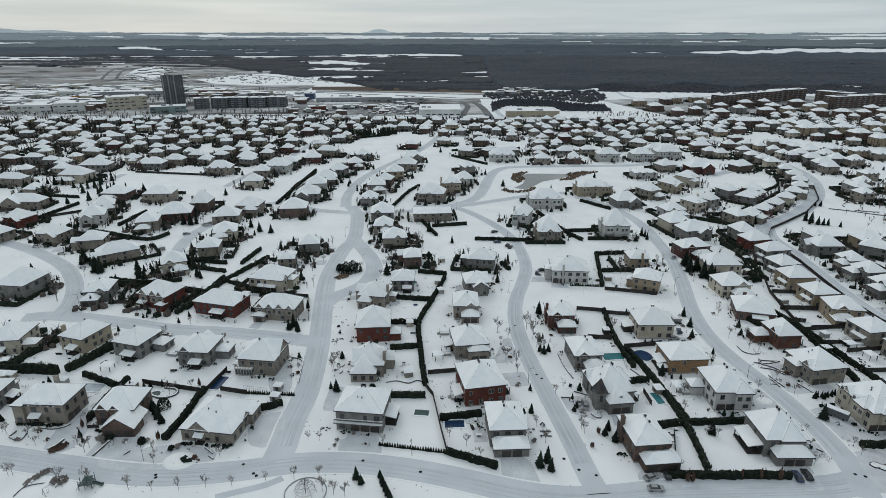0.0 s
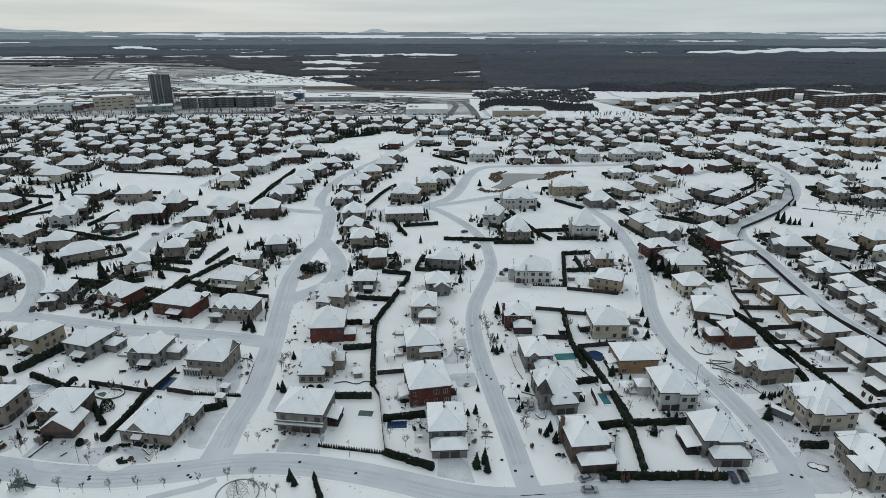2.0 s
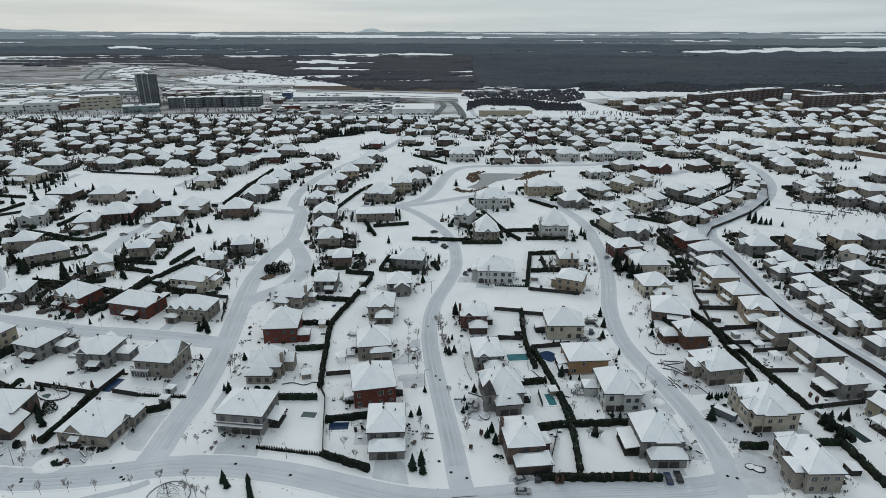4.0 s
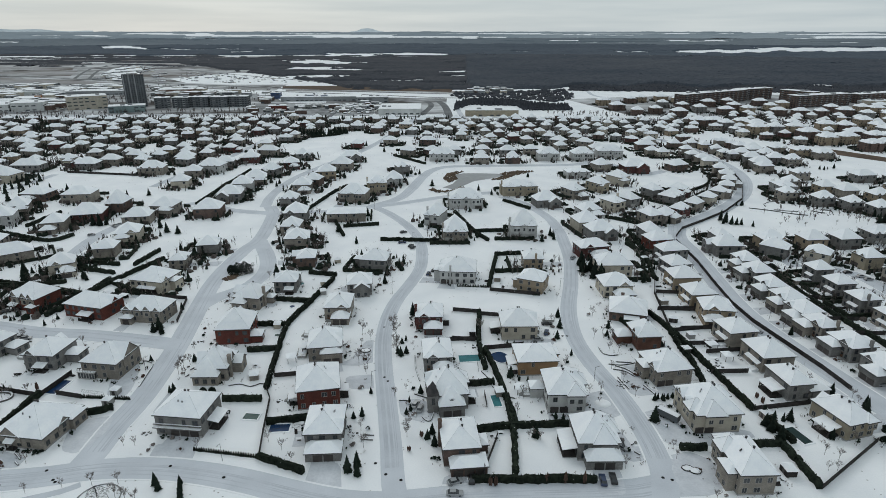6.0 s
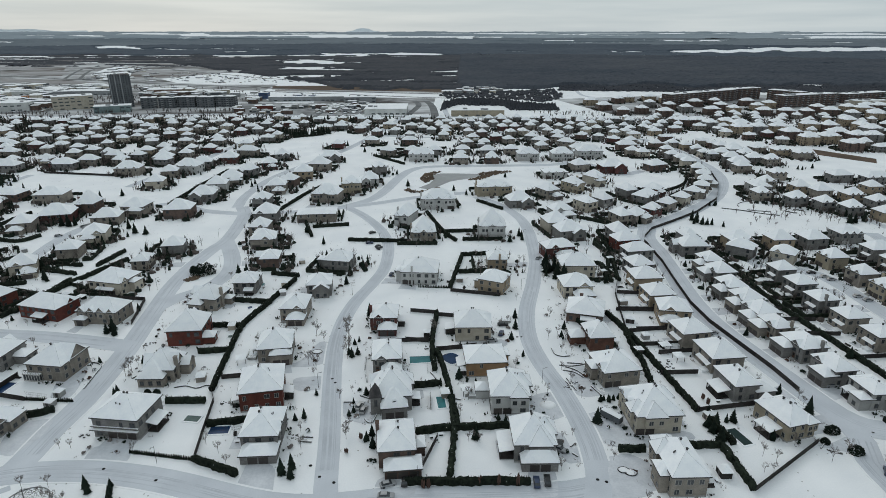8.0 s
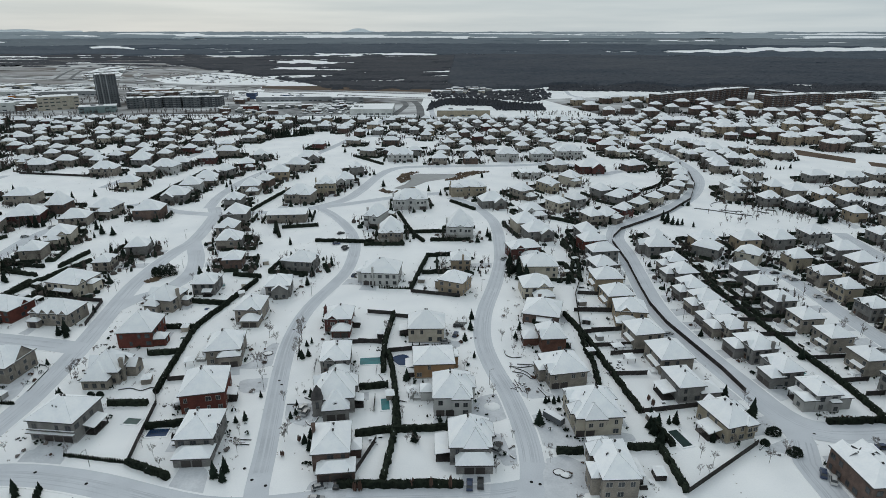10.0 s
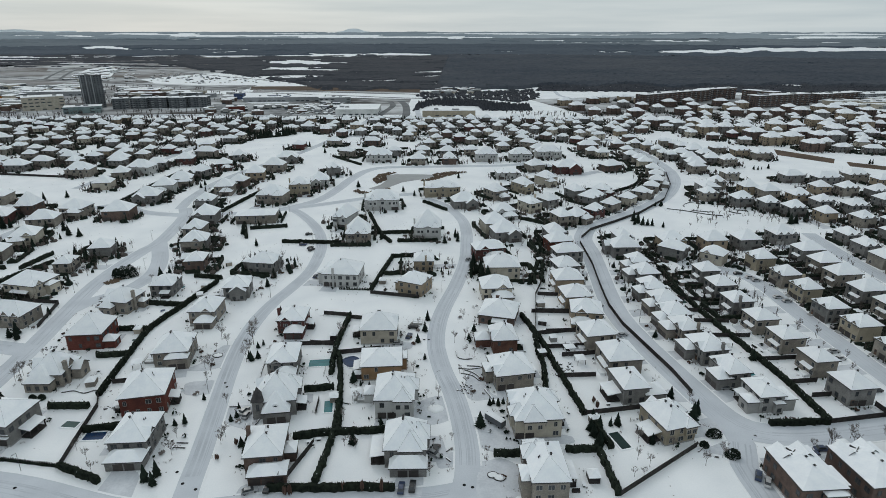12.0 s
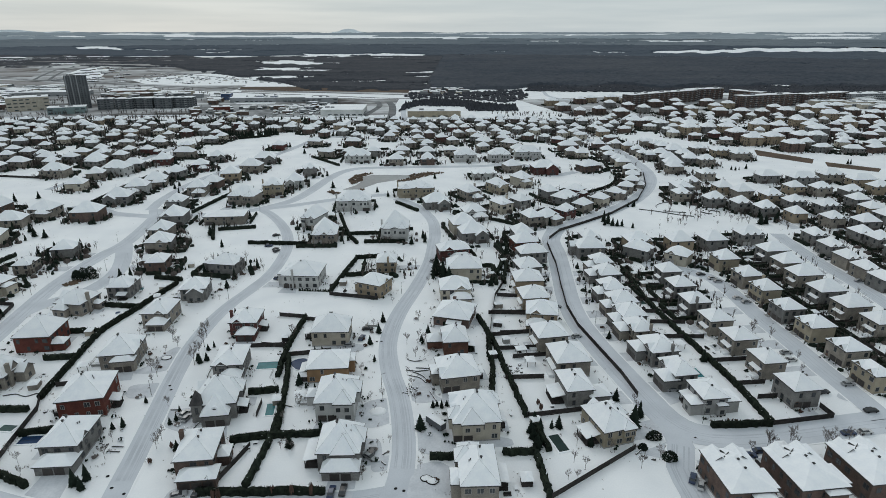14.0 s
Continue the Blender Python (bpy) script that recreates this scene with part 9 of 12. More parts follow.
canopy("scrub", [1200 * (1.0055 ** k) for k in range(182)], -26, 4, 0.2, "wood_scrub", 6.0, in_scrub, "brown leafless scrub with snowy clearings")


# ---- pond, reeds, scrub, waste ground ----
def inside(x, y, poly):
    hit_ = False
    for k in range(len(poly)):
        (x0, y0), (x1, y1) = poly[k - 1], poly[k]
        if (y0 > y) != (y1 > y) and x < (x1 - x0) * (y - y0) / (y1 - y0) + x0:
            hit_ = not hit_
    return hit_


def flat_patch(name, poly, mat_, z, label, category):
    ob = new(name, mesh_of(name, [(x, y, z) for x, y in poly], [tuple(range(len(poly)))], [mat_]))
    return tagged(ob, label, category, kind="structure")


def growth(name, poly, mat_, height, step, label, density=1.0):
    """Standing growth over a piece of land: many ragged pointed clumps."""
    rg = rng_of(name, poly)
    s = Shape()
    xs, ys = [p[0] for p in poly], [p[1] for p in poly]
    x = min(xs)
    while x < max(xs):
        y = min(ys)
        while y < max(ys):
            u, v = x + rg.uniform(-0.5, 0.5) * step, y + rg.uniform(-0.5, 0.5) * step
            if inside(u, v, poly) and rg.random() < density:
                h, r, a = height * rg.uniform(0.45, 1.15), step * rg.uniform(0.45, 0.8), rg.random()
                ring = [(u + math.cos(a + j * math.tau / 5) * r, v + math.sin(a + j * math.tau / 5) * r, h * 0.45 * rg.uniform(0.6, 1.2)) for j in range(5)]
                low = [(u + (p - u) * 0.5, v + (q - v) * 0.5, 0) for p, q, _ in ring]
                s.add(low + ring + [(u, v, h)], [(j, (j + 1) % 5, 5 + (j + 1) % 5, 5 + j) for j in range(5)] + [(5 + j, 5 + (j + 1) % 5, 10) for j in range(5)])
            y += step
        x += step
    ob = new(name, s.mesh(name, [mat_]))
    return tagged(ob, label, "scrub", kind="stuff")


flat_patch("pond", [(64.2, 471.8), (72.8, 485.4), (77.2, 501.6), (73.8, 514.5), (82.5, 523.5), (95.3, 523.6), (115.2, 521.6), (119, 514.9), (107, 504.1), (90.7, 493.6), (81.2, 477.7), (72.8, 466.4)], "ice", 0.05, "frozen grey pond with a snowy rim", "pond")
growth("reeds", [(53.2, 462.6), (55.7, 469.9), (62.8, 459.1), (73.2, 462.8), (81.4, 475.8), (82.5, 470.2), (73.9, 457.4), (60.2, 455.5)], "reeds", 1.6, 1.5, "brown dry reeds round a frozen pond")
growth("reeds", [(65, 501.5), (68.8, 523.3), (83.4, 530.3), (74.8, 514.5), (77.2, 501.6), (69.7, 487.3)], "reeds", 1.6, 1.5, "brown dry reeds round a frozen pond")
growth("reeds", [(105.9, 497.8), (118.6, 512.8), (115.2, 521.6), (132.4, 530.9), (147.9, 531), (129, 515.1), (115.6, 497.9)], "reeds", 1.6, 1.6, "brown dry reeds round a frozen pond")
growth("reeds", [(-49.4, 282.3), (-46.5, 287.7), (-41.9, 287), (-43.4, 281.6), (-46.6, 279.4)], "reeds", 1.2, 1.0, "brown dry ornamental grass on a traffic island")
growth("scrub", [(83, 964), (88, 1065), (136, 1139), (191, 1110), (229, 1057), (277, 1024), (273, 970), (194, 971), (192, 1032), (110, 1040)], "wood_scrub", 7, 4.0, "brown leafless scrub beyond the estate", 0.85)
growth("scrub", [(83, 1139), (85, 1246), (330, 1320), (325, 1179), (269, 1083), (210, 1139), (149, 1180)], "wood_scrub", 5, 7.0, "thin leafless scrub with snow between", 0.5)
flat_patch("bare_ground", [(484.2, 637.1), (517.6, 585.7), (503.4, 564.4), (471.2, 606.2)], "grass_brown", 0.06, "strip of bare brown earth", "ground")
flat_patch("bare_ground", [(520.4, 572.1), (554.2, 541.4), (541.6, 527.4), (510.2, 551.6)], "grass_brown", 0.06, "strip of bare brown earth", "ground")
growth("scrub", [(335.7, 1306), (611.1, 1274.1), (914, 1256), (1004.8, 1386.5), (715.8, 1503.2), (381.7, 1496)], "wood_scrub", 5, 9.0, "leafless scrub by the far condominiums")
growth("scrub", [(880.8, 1258.3), (1180.6, 1307.5), (1291.4, 1450.3), (1009.5, 1482.5)], "wood_scrub", 5, 9.0, "leafless scrub by the far condominiums")
flat_patch("car_park", [(-1080, 1344.3), (-620.1, 1353.6), (-553.6, 1205.7), (-664.6, 1181.9), (-520.8, 936.2), (-746.6, 919.2)], "slush", 0.02, "wide car parks with grey slush", "car park")
flat_patch("car_park", [(-272.3, 1072.2), (-42.4, 1094.1), (-33.3, 930.2), (-102.7, 909.5), (-232.5, 914)], "slush", 0.02, "wide car parks with grey slush", "car park")
flat_patch("car_park", [(-552.8, 1327.7), (-278.4, 1233.6), (-259.1, 1147.7), (-475, 1164.3)], "slush", 0.02, "wide car parks with grey slush", "car park")
flat_patch("bare_field", [(-2127.5, 2680.2), (-1479.8, 2758.5), (-914, 2520.7), (-851.8, 2347.7), (-1345.8, 2506.4), (-1906.4, 2398.2)], "bare_field", 0.02, "brown winter field thinly covered with snow", "field")
flat_patch("bare_field", [(-1782.7, 2240.5), (-1441.3, 2289.4), (-1215.5, 2149.2), (-1144.2, 2021.3), (-1365.7, 2046.1), (-1624.6, 2038.8)], "bare_field", 0.02, "brown winter field thinly covered with snow", "field")
flat_patch("bare_field", [(-1533.8, 1923), (-1289.1, 1929.6), (-1237, 1850.4), (-1452.6, 1819.5)], "bare_field", 0.02, "brown winter field thinly covered with snow", "field")
flat_patch("bare_field", [(-276, 1333.2), (81.2, 1301), (314.8, 1268.4), (309.3, 1244.6), (79.2, 1263.9), (-267.9, 1294.2)], "bare_field", 0.02, "brown winter field thinly covered with snow", "field")
flat_patch("bare_field", [(-768.7, 1471.2), (-646.4, 1441.7), (-497.5, 1399.1), (-482.5, 1356.4), (-729.3, 1394.3)], "bare_field", 0.02, "brown winter field thinly covered with snow", "field")
flat_patch("snow_field", [(-591, 1871), (-486, 1923), (-288, 1728), (-204, 1532), (-236, 1465), (-452, 1466), (-567, 1515), (-665, 1644)], "snow", 0.03, "open snowy field beyond the trade area", "field")
flat_patch("snow_field", [(-933, 2070), (-755, 1980), (-591, 1845), (-673, 1665), (-788, 1729)], "bare_field", 0.03, "thinly snowed field beyond the trade area", "field")
flat_patch("snow_field", [(-936, 1797), (-1054, 2102), (-1091, 2315), (-986, 2169), (-778, 1707), (-816, 1645)], "snow", 0.03, "open snowy field beyond the trade area", "field")
flat_patch("snow_field", [(-1314, 1925), (-1227, 2040), (-1103, 1981), (-992, 1751), (-1126, 1798), (-1259, 1847)], "bare_field", 0.03, "thinly snowed field beyond the trade area", "field")
flat_patch("snow_field", [(-1896, 2756), (-1703, 2729), (-1501, 2483), (-1436, 2277), (-1535, 2240)], "bare_field", 0.03, "thinly snowed field beyond the trade area", "field")
flat_patch("snow_field", [(-1771, 2962), (-1599, 3094), (-1529, 2987), (-1654, 2812)], "snow", 0.03, "open snowy field beyond the trade area", "field")
flat_patch("snow_field", [(-1493, 2625), (-1195, 2551), (-1149, 2456), (-1416, 2492)], "snow", 0.03, "open snowy field beyond the trade area", "field")
flat_patch("snow_field", [(-1147, 1686), (-955, 1625), (-748, 1516), (-790, 1466), (-1040, 1533)], "bare_field", 0.03, "thinly snowed field beyond the trade area", "field")
flat_patch("snow_field", [(-1579, 2397), (-1454, 2355), (-1369, 2204), (-1436, 2169)], "bare_field", 0.03, "thinly snowed field beyond the trade area", "field")
flat_patch("bare_ground", [(-307, 1426), (-150, 1434), (87, 1360), (85, 1282), (-109, 1314), (-286, 1341)], "grass_brown", 0.03, "strip of dry brown grass along the highway", "ground")
flat_patch("bare_field", [(-2300, 2500), (-2250, 3080), (-1500, 3180), (-700, 3180), (-640, 2700), (-700, 2300), (-1500, 2450)], "bare_field", 0.008, "brown winter field thinly covered with snow", "field")
flat_patch("waste_ground", [(-809.9, 911.6), (-137.9, 915.4), (-129, 977.8), (-229.7, 1109.4), (-273.3, 1211), (-448.4, 1329.7), (-613.8, 1367.8), (-1178.8, 1342.3)], "patchy_snow", 0.012, "patchy snow over brown waste ground", "ground")
flat_patch("waste_ground", [(-1202.5, 1370), (-626.4, 1396.4), (-294.8, 1306.5), (-306.6, 1481.2), (-201.7, 1517.1), (-331.3, 1848.2), (-803.1, 2270.3), (-1423.1, 2651.9), (-2275.1, 2622.2)], "patchy_snow", 0.012, "patchy snow over brown waste ground", "ground")
flat_patch("waste_ground", [(-121.5, 922.2), (69.6, 925.2), (73.2, 1153.7), (-157.8, 1191.2)], "patchy_snow", 0.012, "patchy snow over brown waste ground", "ground")
flat_patch("waste_ground", [(294.9, 1137.8), (589.6, 1227), (963.8, 1211.8), (743.7, 922.4), (436.7, 892.6), (346.8, 922.9)], "patchy_snow", 0.012, "patchy snow over brown waste ground", "ground")


# ---- highways and bare strips beyond the estate ----
def highway(width, pts, mat_="asphalt"):
    road_z[0] += 0.004
    vs, fs = ribbon(smooth_line(pts, 20), 0, width, road_z[0])
    ob = new("highway", mesh_of("highway", vs, fs, [mat_]))
    return tagged(ob, "dark wet highway cleared of snow", "road", kind="structure")


highway(16, [(-731.5, 899.9), (-579.4, 902.2), (-412.5, 911.2), (-288, 926.3), (-190.8, 921.2), (-119.8, 909.2)], "road_snow")
highway(9, [(-694, 852.1), (-512.6, 860.6), (-393.5, 868.2), (-148.7, 877.8)], "asphalt")
highway(14, [(-1400.9, 1796.1), (-1173.8, 1754.2), (-937.4, 1650.8), (-682.6, 1523.9), (-442.1, 1430.5), (-281.6, 1360.4), (-98.7, 1285), (77.9, 1240.3), (242.8, 1198.5), (299.8, 1157.7)], "asphalt")
highway(10, [(-291.9, 1293.8), (-93.9, 1225.6), (73.8, 1163.9), (191.8, 1155.8)], "asphalt")
highway(9, [(-922.3, 1651.1), (-1031.6, 1881.9), (-1129.7, 2117.7), (-1081.6, 2119.1)], "asphalt")
highway(9, [(-863.6, 1612.4), (-993.9, 1882.9), (-1074.7, 2086.3), (-1070.5, 2262.2)], "asphalt")
highway(9, [(-1008.9, 2264), (-689.2, 1945.7), (-336.2, 1624.6), (-201.7, 1517.1)], "asphalt")
highway(8, [(-367.8, 1187.3), (-331.9, 1359.4), (-320, 1448.7)], "concrete")
highway(7, [(-183, 883.3), (-176.2, 984.5), (-156.7, 1007.7), (-130, 985.3)], "asphalt")
highway(7, [(-103.9, 884.5), (-104.8, 1008.6), (-105.7, 1093)], "asphalt")
highway(12, [(74.7, 875.2), (73.1, 952.4), (67.3, 1043.7), (55.5, 1114.4)], "asphalt")
highway(10, [(29.3, 874.5), (37.3, 951.8), (45.8, 1043.3), (34.7, 1114)], "asphalt")
highway(8, [(95.4, 875.5), (90.4, 966.8), (90.5, 1027.7), (106, 1096.7), (146.3, 1135.1)], "road_snow")
highway(8, [(359, 1402.1), (372.2, 1306.7), (366, 1200.8), (395, 1120.3)], "road_snow")
highway(6, [(-120.6, 915.7), (-51.3, 910.3), (17.2, 898.7), (100.1, 881.5)], "asphalt")
highway(7, [(-1648.4, 2171.4), (-1407.5, 2109.7), (-1316, 2254.7), (-1349.5, 2603.2)], "asphalt")
highway(6, [(-1125.7, 1549.7), (-1028.9, 1533.8), (-872.7, 1485.5), (-639.6, 1426.3)], "asphalt")


# ---- distant trade area: many small sheds and blocks ----
def distant_sheds(name, poly, count, seed, low=4, high=9, size=(8, 34)):
    rg = rng_of(name, seed)
    s = Shape()
    tones = ["stucco_grey", "panel_grey", "stucco_cream", "panel_dark", "brick_brown"]
    xs, ys = [p[0] for p in poly], [p[1] for p in poly]
    made = 0
    for _ in range(count * 6):
        u, v = rg.uniform(min(xs), max(xs)), rg.uniform(min(ys), max(ys))
        if made >= count or not inside(u, v, poly):
            continue
        made += 1
        w, d, h = rg.uniform(*size), rg.uniform(size[0], size[1] * 0.7), rg.uniform(low, high)
        m = pose(u, v, 0, 0, 0, rg.choice((0, 5, -8, 12)))
        b = Shape().box(-w / 2, -d / 2, -0.3, w / 2, d / 2, h, rg.randrange(5)).box(-w / 2 - 0.3, -d / 2 - 0.3, h, w / 2 + 0.3, d / 2 + 0.3, h + 0.4, 5)
        k = int(w / 5)
        for j in range(k):
            if rg.random() < 0.55:
                b.box(-w / 2 + w * j / k + 0.6, -d / 2 - 0.1, 0.8, -w / 2 + w * (j + 1) / k - 0.6, -d / 2 + 0.1, 2.6, 6)
        base = len(s.v)
        s.v += [tuple(m @ Vector(p)) for p in b.v]
        s.f += [tuple(i + base for i in f) for f in b.f]
        s.s += b.s
    ob = new(name, s.mesh(name, tones + ["snow", "glass_dark"]))
    return tagged(ob, "distant low buildings with flat snowy roofs", "buildings", kind="stuff")


distant_sheds("distant_buildings", [(-1200.5, 1430), (-963.9, 1435), (-788.7, 1408), (-632.8, 1381.7), (-574.2, 1251.4), (-688.7, 1225.8), (-541, 956.8), (-797.5, 938.7)], 170, 1, 4, 9, (10, 46))
distant_sheds("distant_buildings", [(-581.8, 1382.7), (-473, 1329.3), (-273.3, 1211), (-238.4, 1055.4), (-263.7, 1038.2), (-301.6, 1188.5), (-488.9, 1185.1)], 60, 2, 4, 8, (8, 30))
distant_sheds("distant_buildings", [(-856.2, 1612.6), (-963, 1883.7), (-1036.5, 2189.5), (-1008.9, 2264), (-765.1, 1888.9), (-633.8, 1560.8), (-690.3, 1541.4)], 70, 3, 1.5, 3, (8, 26))
distant_sheds("distant_buildings", [(-255.7, 1006.1), (-116.1, 1024.3), (-42.4, 1094.1), (-36, 950.7), (-105, 929.1), (-234.1, 920.5)], 45, 4, 3, 7, (6, 18))
distant_sheds("distant_buildings", [(106.8, 1240.8), (133.1, 1341.3), (216.3, 1316.5), (201.5, 1219.8)], 25, 5, 4, 7, (8, 16))
distant_sheds("parked_rows", [(-134.8, 1057.2), (-43.6, 1076.1), (-37.1, 936.9), (-109.3, 929)], 260, 6, 1.2, 1.6, (2, 5))
distant_sheds("parked_rows", [(-648, 1605), (-732, 1924), (-582, 1845), (-280, 1685), (-218, 1514), (-430, 1482)], 130, 11, 1.0, 2.2, (2, 9))
distant_sheds("parked_rows", [(-943.2, 1198.5), (-665.3, 1203.7), (-524.5, 943), (-744.8, 939.5)], 300, 7, 1.2, 1.7, (2, 5))
distant_sheds("distant_buildings", [(828.1, 1129.2), (1111.7, 1189.7), (893.1, 914.5), (739.3, 948.9)], 90, 9, 5, 9, (9, 22))


# ---- trees afar: joined growth between the distant houses and along the highway ----
def blocked(x, y, gap=1.0):
    for hx, hy, rot, w, d in PLACED:
        dx, dy = x - hx, y - hy
        if abs(dx) < 30 and abs(dy) < 30:
            a = radians(rot)
            if abs(dx * math.cos(a) + dy * math.sin(a)) < w / 2 + gap and abs(dy * math.cos(a) - dx * math.sin(a)) < d / 2 + gap:
                return True
    return False


def on_road(x, y, gap=1.5):
    d, q = nearest_road(x, y)
    return d < q[3] / 2 + gap


def spire(s, x, y, h, rg):
    r = h * rg.uniform(0.2, 0.32)
    for lev in range(3):
        z, rr = h * (0.04 + 0.26 * lev), r * (1 - 0.27 * lev)
        a = rg.random() * 6
        ring = [(x + math.cos(a + j * math.tau / 6) * rr * rg.uniform(0.75, 1.2), y + math.sin(a + j * math.tau / 6) * rr * rg.uniform(0.75, 1.2), z) for j in range(6)]
        s.add(ring + [(x, y, z + h * 0.44)], [(j, (j + 1) % 6, 6) for j in range(6)])


def twiggy(s, x, y, h, rg):
    """A far leafless tree: a stem and a fan of thin upright twigs."""
    def sliver(p, q, r):
        r *= 1.0 + max(0.0, math.hypot(x - 70, y) - 350) / 450
        s.add([(p[0] - r, p[1], p[2]), (p[0] + r, p[1], p[2]), q, (p[0], p[1] + r, p[2])], [(0, 1, 2), (1, 3, 2), (3, 0, 2)])
    sliver((x, y, 0), (x, y, h * 0.8), 0.13)
    for j in range(11):
        a, o = rg.random() * 6.3, h * rg.uniform(0.08, 0.34)
        z = h * rg.uniform(0.15, 0.5)
        sliver((x, y, z), (x + math.cos(a) * o, y + math.sin(a) * o, min(h, z + h * rg.uniform(0.25, 0.55))), 0.085)


def bush(s, x, y, r, h, rg):
    """A low ragged clump."""
    n = 7
    low = [(x + math.cos(j * math.tau / n) * r * rg.uniform(0.6, 1.1), y + math.sin(j * math.tau / n) * r * rg.uniform(0.6, 1.1), 0) for j in range(n)]
    mid_ = [(x + (u - x) * rg.uniform(0.7, 1.1), y + (v - y) * rg.uniform(0.7, 1.1), h * rg.uniform(0.45, 0.8)) for u, v, _ in low]
    s.add(low + mid_ + [(x, y, h)], [(j, (j + 1) % n, n + (j + 1) % n, n + j) for j in range(n)] + [(n + j, n + (j + 1) % n, 2 * n) for j in range(n)])


far_green, far_bare, far_hedge, far_bush = Shape(), Shape(), Shape(), Shape()
rg = rng_of("far trees")


def hedge_wall(p, q, h):
    """A straight rough hedge of the joined stock, left out where it would cross a house or street."""
    n = max(1, int((q - p).length / 2.2))
    for k in range(n):
        a, b = p + (q - p) * (k / n), p + (q - p) * ((k + 1) / n)
        c = (a + b) / 2
        if blocked(c.x, c.y, 0.8) or on_road(c.x, c.y, 1.0) or rg.random() < 0.06:
            continue
        sd = Vector((-(q - p).y, (q - p).x, 0)).normalized() * rg.uniform(0.45, 0.75)
        z0, z1 = h * rg.uniform(0.85, 1.1), h * rg.uniform(0.85, 1.1)
        far_hedge.add([a - sd, b - sd, b + sd, a + sd, a - sd * 0.8 + Vector((0, 0, z0)), b - sd * 0.8 + Vector((0, 0, z1)), b + sd * 0.8 + Vector((0, 0, z1)), a + sd * 0.8 + Vector((0, 0, z0))],
                      [(4, 5, 6, 7), (0, 1, 5, 4), (1, 2, 6, 5), (2, 3, 7, 6), (3, 0, 4, 7)])

for hx, hy, rot, w, d in list(PLACED):
    dist = math.hypot(hx - 70, hy)
    if dist < 300 or dist > 1300:
        continue
    left = hx < 60
    m = pose(hx, hy, 0, 0, 0, rot)
    back = d / 2 + rg.uniform(6, 10)
    half = w / 2 + rg.uniform(2, 4)
    if rg.random() < 0.97:
        hedge_wall(m @ Vector((-half, back, 0)), m @ Vector((half, back, 0)), rg.uniform(1.6, 2.6))
    for sx in (-1, 1):
        if rg.random() < 0.85:
            hedge_wall(m @ Vector((sx * half, back, 0)), m @ Vector((sx * half, -d / 2 + 1, 0)), rg.uniform(1.5, 2.4))
    for k in range((15 if hx < -60 else 10) if left else 9):
        a, r = rg.random() * 6.3, rg.uniform(9, 17)
        x, y = hx + math.cos(a) * r, hy + math.sin(a) * r
        if not blocked(x, y, 1.2) and not on_road(x, y):
            spire(far_green, x, y, rg.choice((1.5, 2, 2.5, 3, 4, 6) if left else (1.2, 1.6, 2, 2.5, 3, 4)), rg)
    for k in range((26 if hx < -60 else 16) if left else 15):
        a, r = rg.random() * 6.3, rg.uniform(8, 16)
        x, y = hx + math.cos(a) * r, hy + math.sin(a) * r
        if not blocked(x, y, 1.0) and not on_road(x, y):
            bush(far_bush if rg.random() < 0.45 else far_green, x, y, rg.uniform(0.8, 2.5 if left else 2.0), rg.uniform(0.9, 3.0 if left else 2.4), rg)
    for k in range((34 if hx < -60 else 18) if left else 22):
        a, r = rg.random() * 6.3, rg.uniform(8, 18)
        x, y = hx + math.cos(a) * r, hy + math.sin(a) * r
        if not blocked(x, y, 1.2) and not on_road(x, y):
            twiggy(far_bare, x, y, rg.uniform(3, 8), rg)
belt = smooth_line([(-707.6, 869.5), (-522.8, 878.2), (-401.5, 886.1), (-278.2, 894.2), (-151.8, 896.1)], 8)
for k in range(110):
    p = rg.choice(belt)
    x, y = p.x + rg.uniform(-9, 9), p.y + rg.uniform(-14, 14)
    if not blocked(x, y, 2):
        spire(far_green, x, y, rg.uniform(2, 6), rg)
belt = smooth_line([(-707.6, 869.5), (-522.8, 878.2), (-401.5, 886.1), (-278.2, 894.2), (-151.8, 896.1)], 8)
for k in range(300):
    p = rg.choice(belt)
    x, y = p.x + rg.uniform(-9, 9), p.y + rg.uniform(-12, 12)
    if not blocked(x, y, 2):
        twiggy(far_bare, x, y, rg.uniform(4, 8), rg)
belt = smooth_line([(-125.2, 740.3), (-94.8, 723.7), (-61.8, 741.1)], 8)
for k in range(60):
    p = rg.choice(belt)
    x, y = p.x + rg.uniform(-9, 9), p.y + rg.uniform(-9, 9)
    if not blocked(x, y, 2):
        spire(far_green, x, y, rg.uniform(6, 11), rg)
belt = smooth_line([(-554.9, 747.7), (-456.2, 762.7), (-385.6, 782.6)], 8)
for k in range(70):
    p = rg.choice(belt)
    x, y = p.x + rg.uniform(-9, 9), p.y + rg.uniform(-22, 22)
    if not blocked(x, y, 2):
        spire(far_green, x, y, rg.uniform(5, 10), rg)
belt = smooth_line([(-651.5, 907.5), (-513.6, 922.8), (-391.8, 945.1), (-235.4, 961.6)], 8)
for k in range(120):
    p = rg.choice(belt)
    x, y = p.x + rg.uniform(-9, 9), p.y + rg.uniform(-16, 16)
    if not blocked(x, y, 2):
        twiggy(far_bare, x, y, rg.uniform(5, 9), rg)
belt = smooth_line([(-892.5, 1222), (-736.1, 1248.3), (-595.7, 1326.8), (-427.3, 1266.3)], 8)
